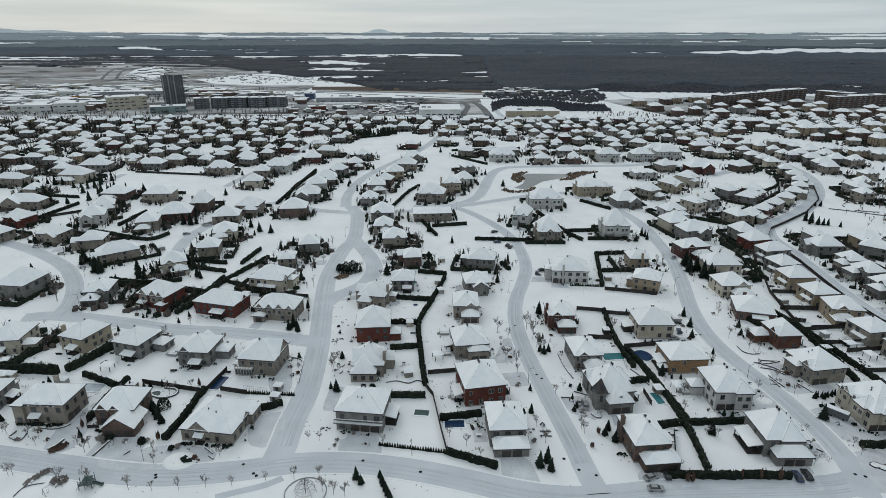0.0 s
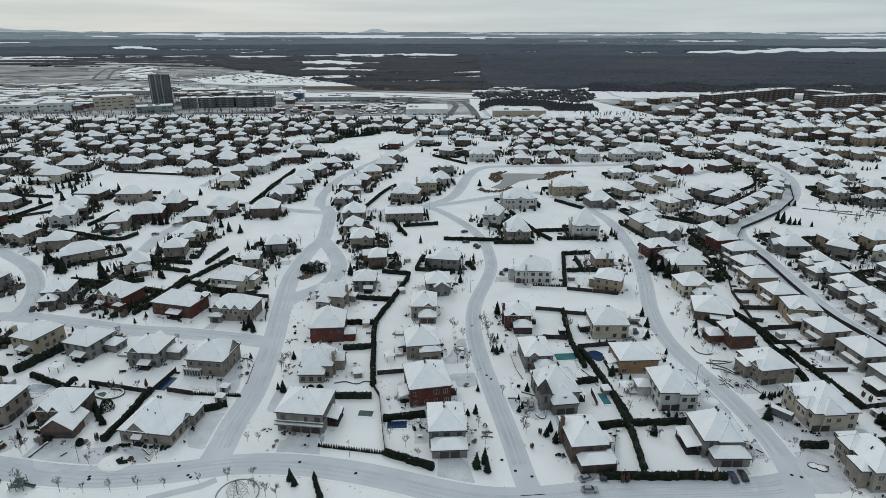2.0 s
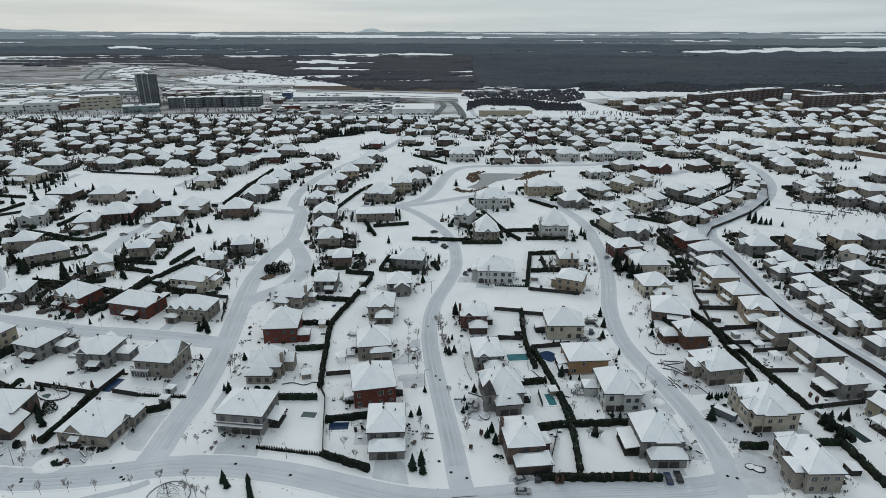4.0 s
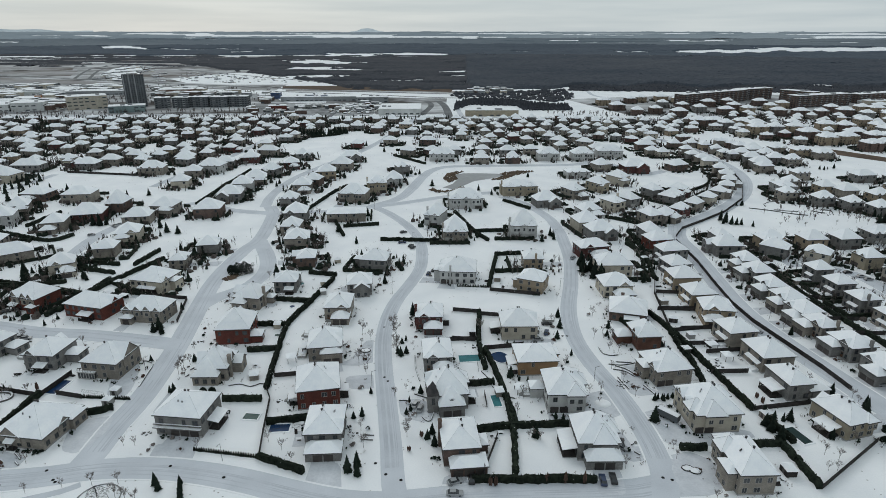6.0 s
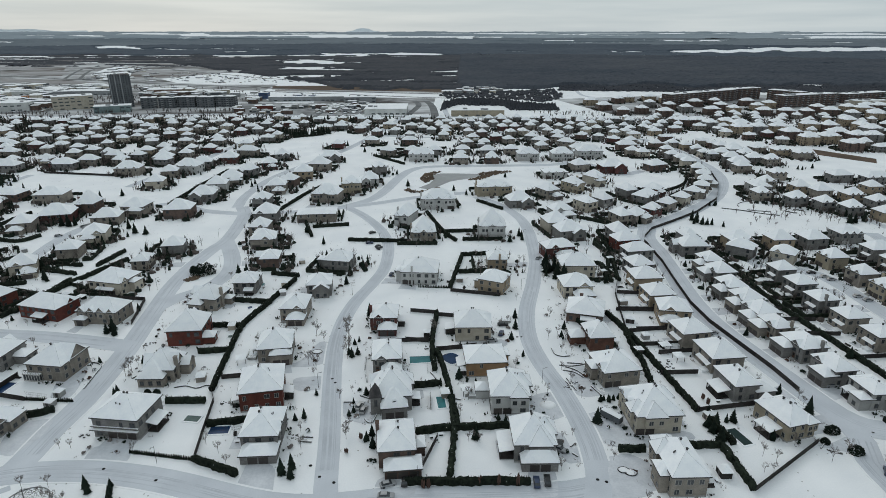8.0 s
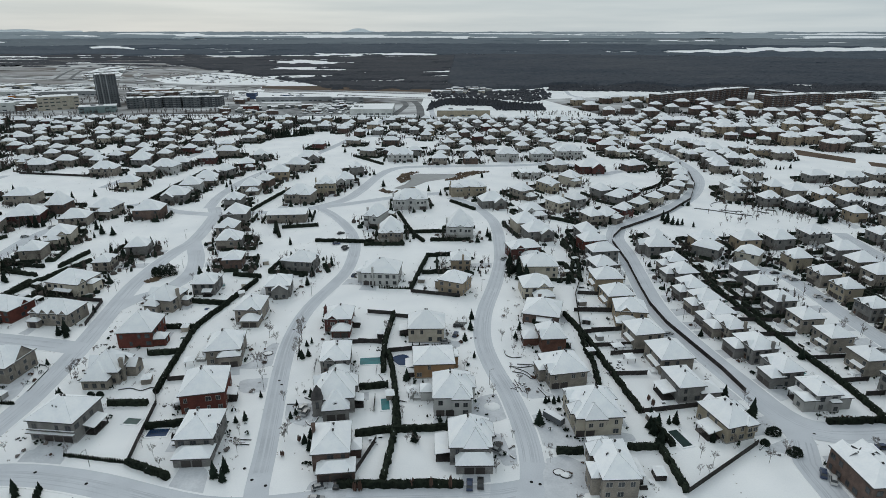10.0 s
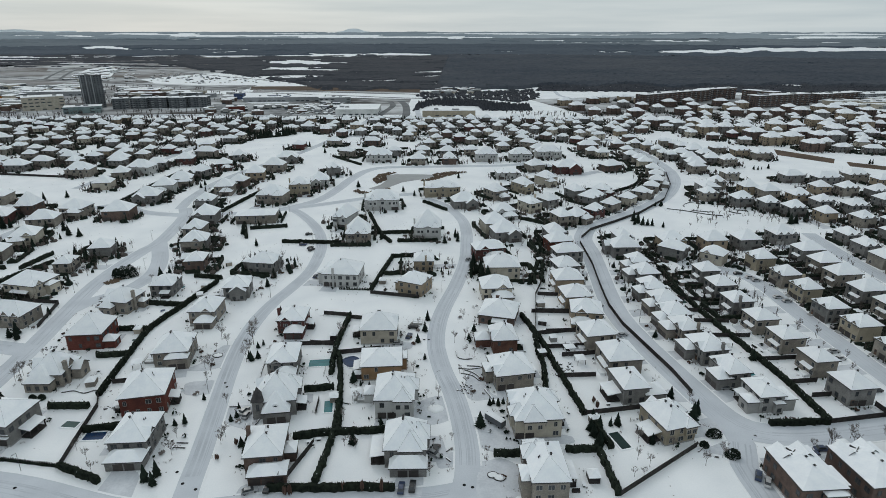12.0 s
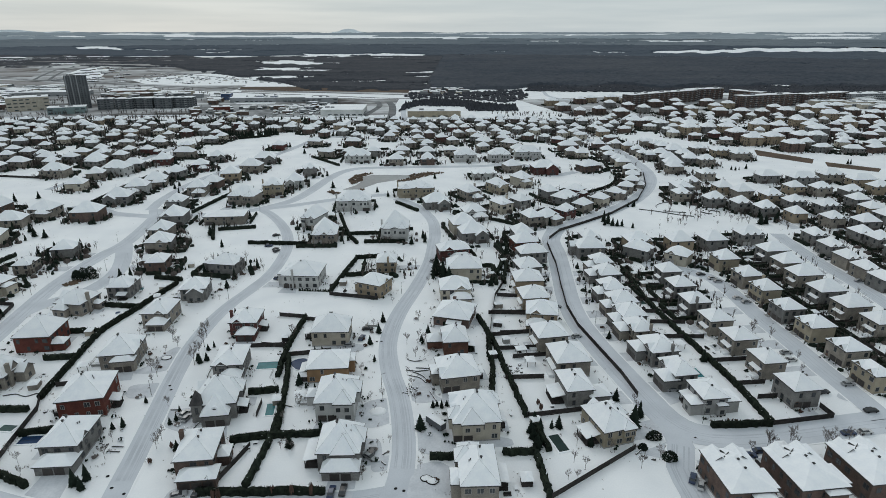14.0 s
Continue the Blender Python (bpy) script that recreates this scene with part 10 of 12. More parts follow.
for k in range(140):
    p = rg.choice(belt)
    x, y = p.x + rg.uniform(-9, 9), p.y + rg.uniform(-40, 40)
    if not blocked(x, y, 2):
        twiggy(far_bare, x, y, rg.uniform(6, 10), rg)
belt = smooth_line([(228.1, 934.3), (442.4, 905.1), (654.7, 883.8)], 8)
for k in range(120):
    p = rg.choice(belt)
    x, y = p.x + rg.uniform(-9, 9), p.y + rg.uniform(-14, 14)
    if not blocked(x, y, 2):
        twiggy(far_bare, x, y, rg.uniform(4, 8), rg)
belt = smooth_line([(-114.8, 872.3), (17, 880.3), (98.9, 869.6)], 8)
for k in range(80):
    p = rg.choice(belt)
    x, y = p.x + rg.uniform(-9, 9), p.y + rg.uniform(-10, 10)
    if not blocked(x, y, 2):
        spire(far_green, x, y, rg.uniform(3, 7), rg)
belt = smooth_line([(-296.2, 493.5), (-275.8, 473.9), (-256.6, 447.1)], 8)
for k in range(26):
    p = rg.choice(belt)
    x, y = p.x + rg.uniform(-9, 9), p.y + rg.uniform(-18, 18)
    if not blocked(x, y, 2):
        spire(far_green, x, y, rg.uniform(5, 9), rg)
belt = smooth_line([(574.1, 700.4), (503.1, 720.9), (439.1, 733.9)], 8)
for k in range(60):
    p = rg.choice(belt)
    x, y = p.x + rg.uniform(-9, 9), p.y + rg.uniform(-14, 14)
    if not blocked(x, y, 2):
        twiggy(far_bare, x, y, rg.uniform(4, 8), rg)
belt = smooth_line([(297.7, 392.7), (331.8, 399), (352.2, 392.1), (372.6, 372.9)], 8)
for k in range(45):
    p = rg.choice(belt)
    x, y = p.x + rg.uniform(-9, 9), p.y + rg.uniform(-16, 16)
    if not blocked(x, y, 2):
        twiggy(far_bare, x, y, rg.uniform(3, 7), rg)
belt = smooth_line([(-685.3, 840.9), (-502.8, 843.6), (-385.9, 850.9), (-265.5, 852.7), (-111.7, 849.3)], 8)
for k in range(170):
    p = rg.choice(belt)
    x, y = p.x + rg.uniform(-9, 9), p.y + rg.uniform(-16, 16)
    if not blocked(x, y, 2):
        spire(far_green, x, y, rg.uniform(3, 8), rg)
belt = smooth_line([(-622.2, 760.4), (-461.6, 772), (-275.2, 765.2), (-133.1, 786.2)], 8)
for k in range(150):
    p = rg.choice(belt)
    x, y = p.x + rg.uniform(-9, 9), p.y + rg.uniform(-40, 40)
    if not blocked(x, y, 2):
        twiggy(far_bare, x, y, rg.uniform(4, 8), rg)
belt = smooth_line([(-819.9, 1012.6), (-621.2, 1049), (-514.8, 1143.2), (-266.6, 1090.2)], 8)
for k in range(380):
    p = rg.choice(belt)
    x, y = p.x + rg.uniform(-9, 9), p.y + rg.uniform(-70, 70)
    if not blocked(x, y, 2):
        twiggy(far_bare, x, y, rg.uniform(4, 9), rg)
belt = smooth_line([(-1059, 1317.6), (-794.7, 1350.1), (-620, 1382), (-278.4, 1233.6)], 8)
for k in range(220):
    p = rg.choice(belt)
    x, y = p.x + rg.uniform(-9, 9), p.y + rg.uniform(-60, 60)
    if not blocked(x, y, 2):
        twiggy(far_bare, x, y, rg.uniform(5, 9), rg)
belt = smooth_line([(-660.2, 808.9), (-553.2, 810.4), (-446, 812)], 8)
for k in range(120):
    p = rg.choice(belt)
    x, y = p.x + rg.uniform(-9, 9), p.y + rg.uniform(-25, 25)
    if not blocked(x, y, 2):
        spire(far_green, x, y, rg.uniform(3, 7), rg)
belt = smooth_line([(-563.6, 685.8), (-477, 694.6), (-388.4, 645)], 8)
for k in range(90):
    p = rg.choice(belt)
    x, y = p.x + rg.uniform(-9, 9), p.y + rg.uniform(-40, 40)
    if not blocked(x, y, 2):
        twiggy(far_bare, x, y, rg.uniform(4, 8), rg)
belt = smooth_line([(-510.1, 617.6), (-417.1, 603.4), (-376.4, 603.9)], 8)
for k in range(70):
    p = rg.choice(belt)
    x, y = p.x + rg.uniform(-9, 9), p.y + rg.uniform(-25, 25)
    if not blocked(x, y, 2):
        spire(far_green, x, y, rg.uniform(3, 7), rg)
belt = smooth_line([(240.9, 914.8), (433.9, 886.5), (668.6, 866.4)], 8)
for k in range(70):
    p = rg.choice(belt)
    x, y = p.x + rg.uniform(-9, 9), p.y + rg.uniform(-12, 12)
    if not blocked(x, y, 2):
        spire(far_green, x, y, rg.uniform(2, 5), rg)
belt = smooth_line([(453, 769.2), (579.2, 732.8), (728.4, 707)], 8)
for k in range(110):
    p = rg.choice(belt)
    x, y = p.x + rg.uniform(-9, 9), p.y + rg.uniform(-40, 40)
    if not blocked(x, y, 2):
        twiggy(far_bare, x, y, rg.uniform(4, 7), rg)
belt = smooth_line([(-396.5, 472.7), (-337.9, 483), (-266.5, 474)], 8)
for k in range(60):
    p = rg.choice(belt)
    x, y = p.x + rg.uniform(-9, 9), p.y + rg.uniform(-30, 30)
    if not blocked(x, y, 2):
        twiggy(far_bare, x, y, rg.uniform(4, 8), rg)
tagged(new("distant_hedges", far_hedge.mesh("distant_hedges", ["cedar"])), "dark hedges between the distant yards", "hedges", kind="stuff")
tagged(new("distant_shrubs", far_bush.mesh("distant_shrubs", ["bark"])), "brown leafless shrubs between the distant houses", "shrubs", kind="stuff")
tagged(new("distant_evergreens", far_green.mesh("distant_evergreens", ["evergreen"])), "dark evergreens between the distant houses", "trees", kind="stuff")
tagged(new("distant_bare_trees", far_bare.mesh("distant_bare_trees", ["bark"])), "leafless trees between the distant houses", "trees", kind="stuff")


# ---- yards: shrubs, sheds, terraces, tables ----
def shrub_mesh(seed, snowy):
    rg = rng_of("shrub", seed)
    s = Shape()
    for k in range(16):
        a, o = rg.random() * 6.3, rg.uniform(0, 0.55)
        x, y, h = math.cos(a) * o, math.sin(a) * o, rg.uniform(0.5, 1.0) * (1 - 0.4 * o)
        r = rg.uniform(0.16, 0.3)
        ring = [(x + math.cos(j * 1.257) * r, y + math.sin(j * 1.257) * r, h * 0.55) for j in range(5)]
        s.add([(x, y, 0)] + ring + [(x, y, h)], [(0, 1 + (j + 1) % 5, 1 + j) for j in range(5)] + [(1 + j, 1 + (j + 1) % 5, 6) for j in range(5)], 1 if snowy and rg.random() < 0.35 else 0)
    return s


SHRUBS = [shrub_mesh(k, k < 3).mesh("shrub", [("twigs", "evergreen", "russet", "twigs", "evergreen", "russet")[k], "roof_snow"]) for k in range(6)]
SHRUB_LOOK = ("twiggy snow-dusted shrub in a front garden", "low dark evergreen bush dusted with snow", "russet dry shrub dusted with snow",
              "twiggy leafless shrub in a garden", "low dark evergreen bush in snow", "russet dry shrub in snow")


def shrub(x, y, size, k):
    ob = new("shrub", SHRUBS[k])
    ob.matrix_world = pose(x, y, -0.03, 0, 0, x * 37 % 360) @ Matrix.Diagonal((size, size, size * 0.9, 1))
    return tagged(ob, SHRUB_LOOK[k], "shrub", group="garden shrubs")


def shed(x, y, rot):
    ob = new("garden_shed")
    ob.matrix_world = pose(x, y, 0, 0, 0, rot)
    rg = rng_of("shed", x, y)
    w, d = rg.uniform(2.6, 3.8), rg.uniform(2.4, 3.2)
    part("wall", Shape().box(-w / 2, -d / 2, 0, w / 2, d / 2, 2.2).mesh("wall", [rg.choice(("stucco_grey", "stucco_cream", "stone_beige", "fence_dark"))]), ob)
    part("roof", Shape().hip(-w / 2 - 0.25, -d / 2 - 0.25, w / 2 + 0.25, d / 2 + 0.25, 2.2, 0.55, drop=0.1).mesh("roof", ["roof_snow"]), ob, label="snow-covered roof")
    part("door", Shape().box(-0.5, -d / 2 - 0.05, 0.05, 0.5, -d / 2 + 0.03, 1.95).mesh("door", ["garage_dark"]), ob)
    return tagged(ob, "small garden shed with a snowy roof", "shed", group="garden sheds")


def pergola(x, y, rot):
    ob = new("pergola")
    ob.matrix_world = pose(x, y, 0, 0, 0, rot)
    for px in (-1.8, 1.8):
        for py in (-1.5, 1.5):
            part("post", shared("pergola_post", lambda: Shape().box(-0.09, -0.09, 0, 0.09, 0.09, 2.4).mesh("post", ["fence_dark"])), ob, pose(px, py, 0))
    part("roof", Shape().hip(-2.2, -1.9, 2.2, 1.9, 2.4, 0.3, drop=0.14).mesh("roof", ["roof_snow"]), ob, label="snow-covered roof")
    return tagged(ob, "open garden shelter with a snowy roof", "pergola", group="garden shelters")


def table_set(x, y, rot):
    ob = new("garden_table")
    ob.matrix_world = pose(x, y, 0, 0, 0, rot)
    part("tabletop", Shape().box(-0.9, -0.5, 0.68, 0.9, 0.5, 0.76).mesh("tabletop", ["roof_snow"]), ob, label="snow-covered top")
    part("pedestal", shared("table_pedestal", lambda: Shape().box(-0.6, -0.35, 0, 0.6, 0.35, 0.06).box(-0.12, -0.12, 0.06, 0.12, 0.12, 0.68).mesh("pedestal", ["iron"])), ob)
    return tagged(ob, "dark garden table covered with snow", "table", group="garden tables")


def seat(x, y, rot):
    ob = new("garden_sofa")
    ob.matrix_world = pose(x, y, 0, 0, 0, rot)
    part("base", Shape().box(-1.1, -0.45, 0, 1.1, 0.45, 0.4).mesh("base", ["fence_dark"]), ob)
    part("backrest", Shape().box(-1.1, 0.25, 0.4, 1.1, 0.45, 0.85).mesh("backrest", ["fence_dark"]), ob)
    return tagged(ob, "dark low outdoor sofa standing in the snow", "sofa", group="garden sofas")


rg = rng_of("yards")
young = 0
counts = {"shrub": 0, "shed": 0, "pergola": 0, "table": 0, "sofa": 0}
for hx, hy, rot, w, d in list(PLACED):
    dist = math.hypot(hx - 70, hy)
    if dist > 420:
        continue
    m = pose(hx, hy, 0, 0, 0, rot)
    for k in range(4 if dist < 260 else 2):
        p = m @ Vector((rg.uniform(-0.6, 0.6) * w, -d / 2 - rg.uniform(1.0, 9.0), 0))
        if counts["shrub"] < 210 and not blocked(p.x, p.y, 0.6) and not on_road(p.x, p.y, 1.0):
            shrub(p.x, p.y, rg.uniform(0.7, 1.7), rg.randrange(6))
            counts["shrub"] += 1
    for k in range(2):
        p = m @ Vector((rg.uniform(-0.8, 0.8) * w, -d / 2 - rg.uniform(4.0, 12.0), 0))
        if young < 120 and dist < 330 and rg.random() < 0.8 and not blocked(p.x, p.y, 1.5) and not on_road(p.x, p.y, 0.8):
            bare_tree(p.x, p.y, rg.uniform(2.2, 5.0))
            young += 1
    if dist < 330 and rg.random() < 0.55:
        pw, pd, px = rg.uniform(4, 8), rg.uniform(3, 5), rg.uniform(-0.2, 0.2) * w
        q0 = m @ Vector((px, d / 2 + pd / 2 + 0.2, 0))
        if not on_road(q0.x, q0.y, 4) and not any(math.hypot(q0.x - a, q0.y - b) < max(ww, dd) * 0.7 + pd for a, b, _, ww, dd in PLACED if (a, b) != (hx, hy)):
            vs = [m @ Vector((px + a * pw / 2, d / 2 + 0.2 + b * pd, 0.035)) for a, b in ((-1, 0), (1, 0), (1, 1), (-1, 1))]
            pt = new("patio", mesh_of("patio", vs, [(0, 1, 2, 3)], ["drive_snow"]))
            tagged(pt, "paved terrace under thin grey snow", "patio", kind="structure")
    for key, make, chance, reach in (("shed", shed, 0.35, (8, 13)), ("pergola", pergola, 0.12, (4.5, 8)), ("table", table_set, 0.5, (2.5, 7)), ("sofa", seat, 0.4, (2, 8))):
        if rg.random() < chance:
            p = m @ Vector((rg.uniform(-0.5, 0.5) * w, d / 2 + rg.uniform(*reach), 0))
            if not blocked(p.x, p.y, 2.2) and not on_road(p.x, p.y, 2.5):
                make(p.x, p.y, rot + rg.choice((0, 90, 12)))
                counts[key] += 1


plants, dry = Shape(), Shape()
rg = rng_of("planting")


def tuft(s, x, y, r, h):
    """A small ragged evergreen clump."""
    ring = [(x + math.cos(j * 1.257 + x) * r * rg.uniform(0.6, 1.3), y + math.sin(j * 1.257 + x) * r * rg.uniform(0.6, 1.3), h * rg.uniform(0.2, 0.6)) for j in range(5)]
    s.add([(x, y, -0.02)] + ring + [(x + rg.uniform(-0.2, 0.2) * r, y, h)], [(0, 1 + (j + 1) % 5, 1 + j) for j in range(5)] + [(1 + j, 1 + (j + 1) % 5, 6) for j in range(5)])


def spray(s, x, y, r, h):
    """A leafless shrub: a fan of thin stems."""
    for j in range(9):
        a, o = rg.random() * math.tau, r * rg.uniform(0.4, 1.6)
        c, q = Vector((-math.sin(a), math.cos(a), 0)) * 0.03, (x + math.cos(a) * o, y + math.sin(a) * o, h * rg.uniform(0.5, 1.0))
        s.add([(x - c.x, y - c.y, 0), (x + c.x, y + c.y, 0), q, (x + c.y, y - c.x, 0)], [(0, 1, 2), (1, 3, 2), (3, 0, 2)])


for hx, hy, rot, w, d in list(PLACED):
    dist = math.hypot(hx - 70, hy)
    if dist > 480:
        continue
    m = pose(hx, hy, 0, 0, 0, rot)
    for k in range(34 if dist < 300 else 24):
        if k < 25:
            side = rg.randrange(4)
            off, run = ((d if side % 2 == 0 else w) / 2, (w if side % 2 == 0 else d))
            p = m @ pose(0, 0, 0, 0, 0, 90 * side) @ Vector((rg.uniform(-0.5, 0.5) * run, -off - rg.uniform(0.7, 2.6), 0))
        else:
            p = m @ Vector((rg.uniform(-0.9, 0.9) * w, rg.choice((-1, 1)) * (d / 2 + rg.uniform(3, 11)), 0))
        if blocked(p.x, p.y, 0.5) or on_road(p.x, p.y, 0.6):
            continue
        big = rg.random() if k < 25 else 1.0
        for j in range(rg.randint(1, 4)):
            (tuft if big < 0.5 else spray)(plants if big < 0.5 else dry, p.x + rg.uniform(-0.8, 0.8), p.y + rg.uniform(-0.8, 0.8), rg.uniform(0.2, 0.5), rg.uniform(0.4, 1.2))
tagged(new("evergreen_planting", plants.mesh("evergreen_planting", ["evergreen"])), "small dark evergreen plants along walls and beds", "plants", kind="stuff")
tagged(new("dry_planting", dry.mesh("dry_planting", ["twigs"])), "dry leafless small shrubs in snowy garden beds", "plants", kind="stuff")


# ---- forecourts, snowy islands and covers in the street ----
court_z = [0.03]


def forecourt(pts):
    court_z[0] += 0.0015
    line = [Vector((x, y, 0)) for x, y in pts]
    mid_ = sum(line, Vector()) / len(line)
    soft_ = [mid_ + (q - mid_) * 1.06 for q in line]
    for _ in range(2):
        m_ = len(soft_)
        soft_ = [soft_[k] * a + soft_[(k + 1) % m_] * (1 - a) for k in range(m_) for a in (0.84, 0.16)]
    ob = new("driveway", mesh_of("driveway", [(q.x, q.y, court_z[0]) for q in soft_], [tuple(range(len(soft_)))], ["drive_snow"]))
    return tagged(ob, "wide driveway under thin grey trodden snow", "driveway", kind="structure")


def island(x, y, w, d, rim):
    """A low snowy mound in a turning drive, with a stone rim where it has one."""
    ob = new("garden_island")
    ob.matrix_world = pose(x, y, 0)
    rg = rng_of("island", x, y)
    k = 20
    out_ = [(math.cos(a * math.tau / k) * w / 2 * rg.uniform(0.93, 1.05), math.sin(a * math.tau / k) * d / 2 * rg.uniform(0.93, 1.05)) for a in range(k)]
    vs = [(p, q, 0.02) for p, q in out_] + [(p * 0.92, q * 0.92, 0.3) for p, q in out_] + [(p * 0.5, q * 0.5, 0.42) for p, q in out_] + [(0, 0, 0.46)]
    fs = [(j + r * k, (j + 1) % k + r * k, (j + 1) % k + (r + 1) * k, j + (r + 1) * k) for r in range(2) for j in range(k)] + [(2 * k + j, 2 * k + (j + 1) % k, 3 * k) for j in range(k)]
    part("mound", mesh_of("mound", vs, fs, ["snow"], smooth=True), ob)
    if rim:
        rv = [(p * s, q * s, z) for s, z in ((1.06, 0), (1.06, 0.34), (0.95, 0.34), (0.95, 0)) for p, q in out_]
        part("rim", mesh_of("rim", rv, [(r * k + j, r * k + (j + 1) % k, (r + 1) * k + (j + 1) % k, (r + 1) * k + j) for r in range(3) for j in range(k)], ["fence_dark"]), ob, label="dark stone rim")
    return tagged(ob, "snow-covered round planting island in a driveway", "garden bed", group="driveway islands")


def manhole(x, y):
    ob = new("manhole_cover", shared("manhole_cover", lambda: Shape().tube((0, 0, 0), (0, 0, 0.03), 0.5, 0.48, 12).mesh("manhole_cover", ["tyre"])))
    ob.matrix_world = pose(x, y, 0.06)
    return tagged(ob, "dark iron cover melted free in the street", "manhole cover", group="street covers")


def russet_column(x, y, h):
    ob = new("shrub", SHRUBS[5])
    ob.matrix_world = pose(x, y, -0.03, 0, 0, x * 37 % 360) @ Matrix.Diagonal((1.0, 1.0, h, 1))
    return tagged(ob, "tall narrow russet shrub before a hedge", "shrub", group="garden shrubs")


forecourt([(-24.2, 153.3), (-12.1, 152.5), (-11.4, 146.1), (-12.5, 142), (-22.4, 141.6), (-24.4, 148.6)])
forecourt([(26, 144.3), (33.3, 144.3), (35.6, 131.3), (27.7, 131.3)])
forecourt([(64.1, 139.3), (75.1, 139.3), (74.1, 130.4), (63.3, 130.4)])
forecourt([(109, 141.1), (114.7, 142.3), (114.9, 138.8), (114.1, 131.6), (106.3, 131.6)])
forecourt([(114.1, 179.3), (120.5, 181.4), (124.6, 177.6), (125.5, 169.5), (119, 165.8), (110.5, 164.9), (109.4, 169.5)])
forecourt([(129.9, 146.6), (138.3, 148.9), (143.5, 144.6), (143.2, 137.6), (138.5, 131.5), (123.6, 131.1), (127.1, 137.6)])
forecourt([(129.8, 167.9), (136.1, 170.1), (140.7, 164), (143.1, 156.3), (151.5, 156), (150.5, 153.3), (136.6, 151.7), (129.3, 156.3)])
forecourt([(131.4, 197), (138.2, 198.6), (137.1, 183.5), (141.2, 180.3), (131.7, 178.6), (127.8, 182.8)])
forecourt([(17.4, 200), (27.8, 202), (31.9, 217.5), (35.8, 217.5), (38, 202), (31.6, 198.8)])
forecourt([(27.8, 190.9), (38.6, 192.4), (39.9, 183.6), (30.3, 182.9)])
forecourt([(48.2, 175.4), (54.9, 176.7), (60.2, 173.4), (60.2, 164.1), (55.9, 164.4), (50.1, 167.1)])
forecourt([(112.3, 159.9), (120.2, 159.1), (121.5, 152.3), (120.2, 148.4), (114.8, 147.1), (111.1, 149.7)])
forecourt([(118.3, 150.9), (125.5, 152.2), (124.6, 145.9), (119.3, 144.7)])
forecourt([(-32.9, 183), (-22.4, 179.5), (-28.7, 168.1), (-33.4, 168.2)])
forecourt([(93.4, 217.9), (108.8, 219.8), (108.7, 214.2), (99.9, 212.8), (93.6, 214.2)])
forecourt([(-117.3, 162.3), (-107.2, 161.8), (-105.8, 148.6), (-110.3, 146), (-114.5, 146.4)])
forecourt([(-96.3, 155.2), (-85.1, 153.3), (-84.2, 138.8), (-94.8, 140.6)])
forecourt([(-84.2, 148.7), (-70.7, 149.9), (-61.7, 146.8), (-61.4, 142.3), (-74.1, 143.7), (-75.7, 139.8), (-81.9, 138.8), (-84.9, 142.1)])
forecourt([(-56.7, 163.6), (-45.5, 167.4), (-43.6, 158.4), (-46.9, 149), (-52.6, 150.5)])
forecourt([(-61.4, 199.3), (-51.5, 199.4), (-46.6, 180.1), (-52.9, 176.6)])
forecourt([(137.7, 168.6), (143.2, 169.4), (145.1, 161.2), (160.7, 159.6), (161.1, 155.6), (142.8, 155.3), (136.7, 158.6)])
forecourt([(131.1, 144.1), (140.9, 144.7), (143.9, 139), (143.4, 133.9), (129.8, 134)])
forecourt([(197.6, 152.5), (203.1, 153.4), (213.9, 158.9), (214.1, 154.8), (207.4, 148.6)])
forecourt([(282.7, 184.5), (290.4, 180.9), (283.8, 174.3), (277.4, 179.4)])
forecourt([(213, 181.9), (224.3, 185.3), (222.3, 177.8), (213.4, 174.6)])
island(118.5, 173.9, 5.8, 4.6, 0)
island(135, 141.8, 3.3, 2.6, 1)
island(32.9, 209.8, 4, 3.2, 1)
island(-70.8, 143, 10.1, 8.1, 0)
island(136.8, 140.8, 3.5, 2.8, 1)
for x, y in ((-16.3, 143.2), (1, 138.5), (43.7, 144.3), (47.2, 139.6), (42.2, 190.5), (43.7, 187.9), (38.5, 229.8), (113.8, 221.7), (115.7, 221.7), (126.5, 138.1), (128.8, 137.2), (51.7, 137.3), (-75.2, 136.9), (-74.7, 135.8), (-47.2, 137.6), (-46.1, 136.7), (-51.4, 141.4), (203.4, 167.6), (202.9, 165.6), (217, 156.7), (219.2, 158.5)):
    manhole(x, y)
for x, y, h in ((92.8, 136.3, 4.5), (98.2, 136.1, 5), (103.5, 135.9, 6), (77, 135, 4), (78.5, 135, 4.5), (53.3, 149.8, 2.5), (56.9, 156.4, 3)):
    russet_column(x, y, h)


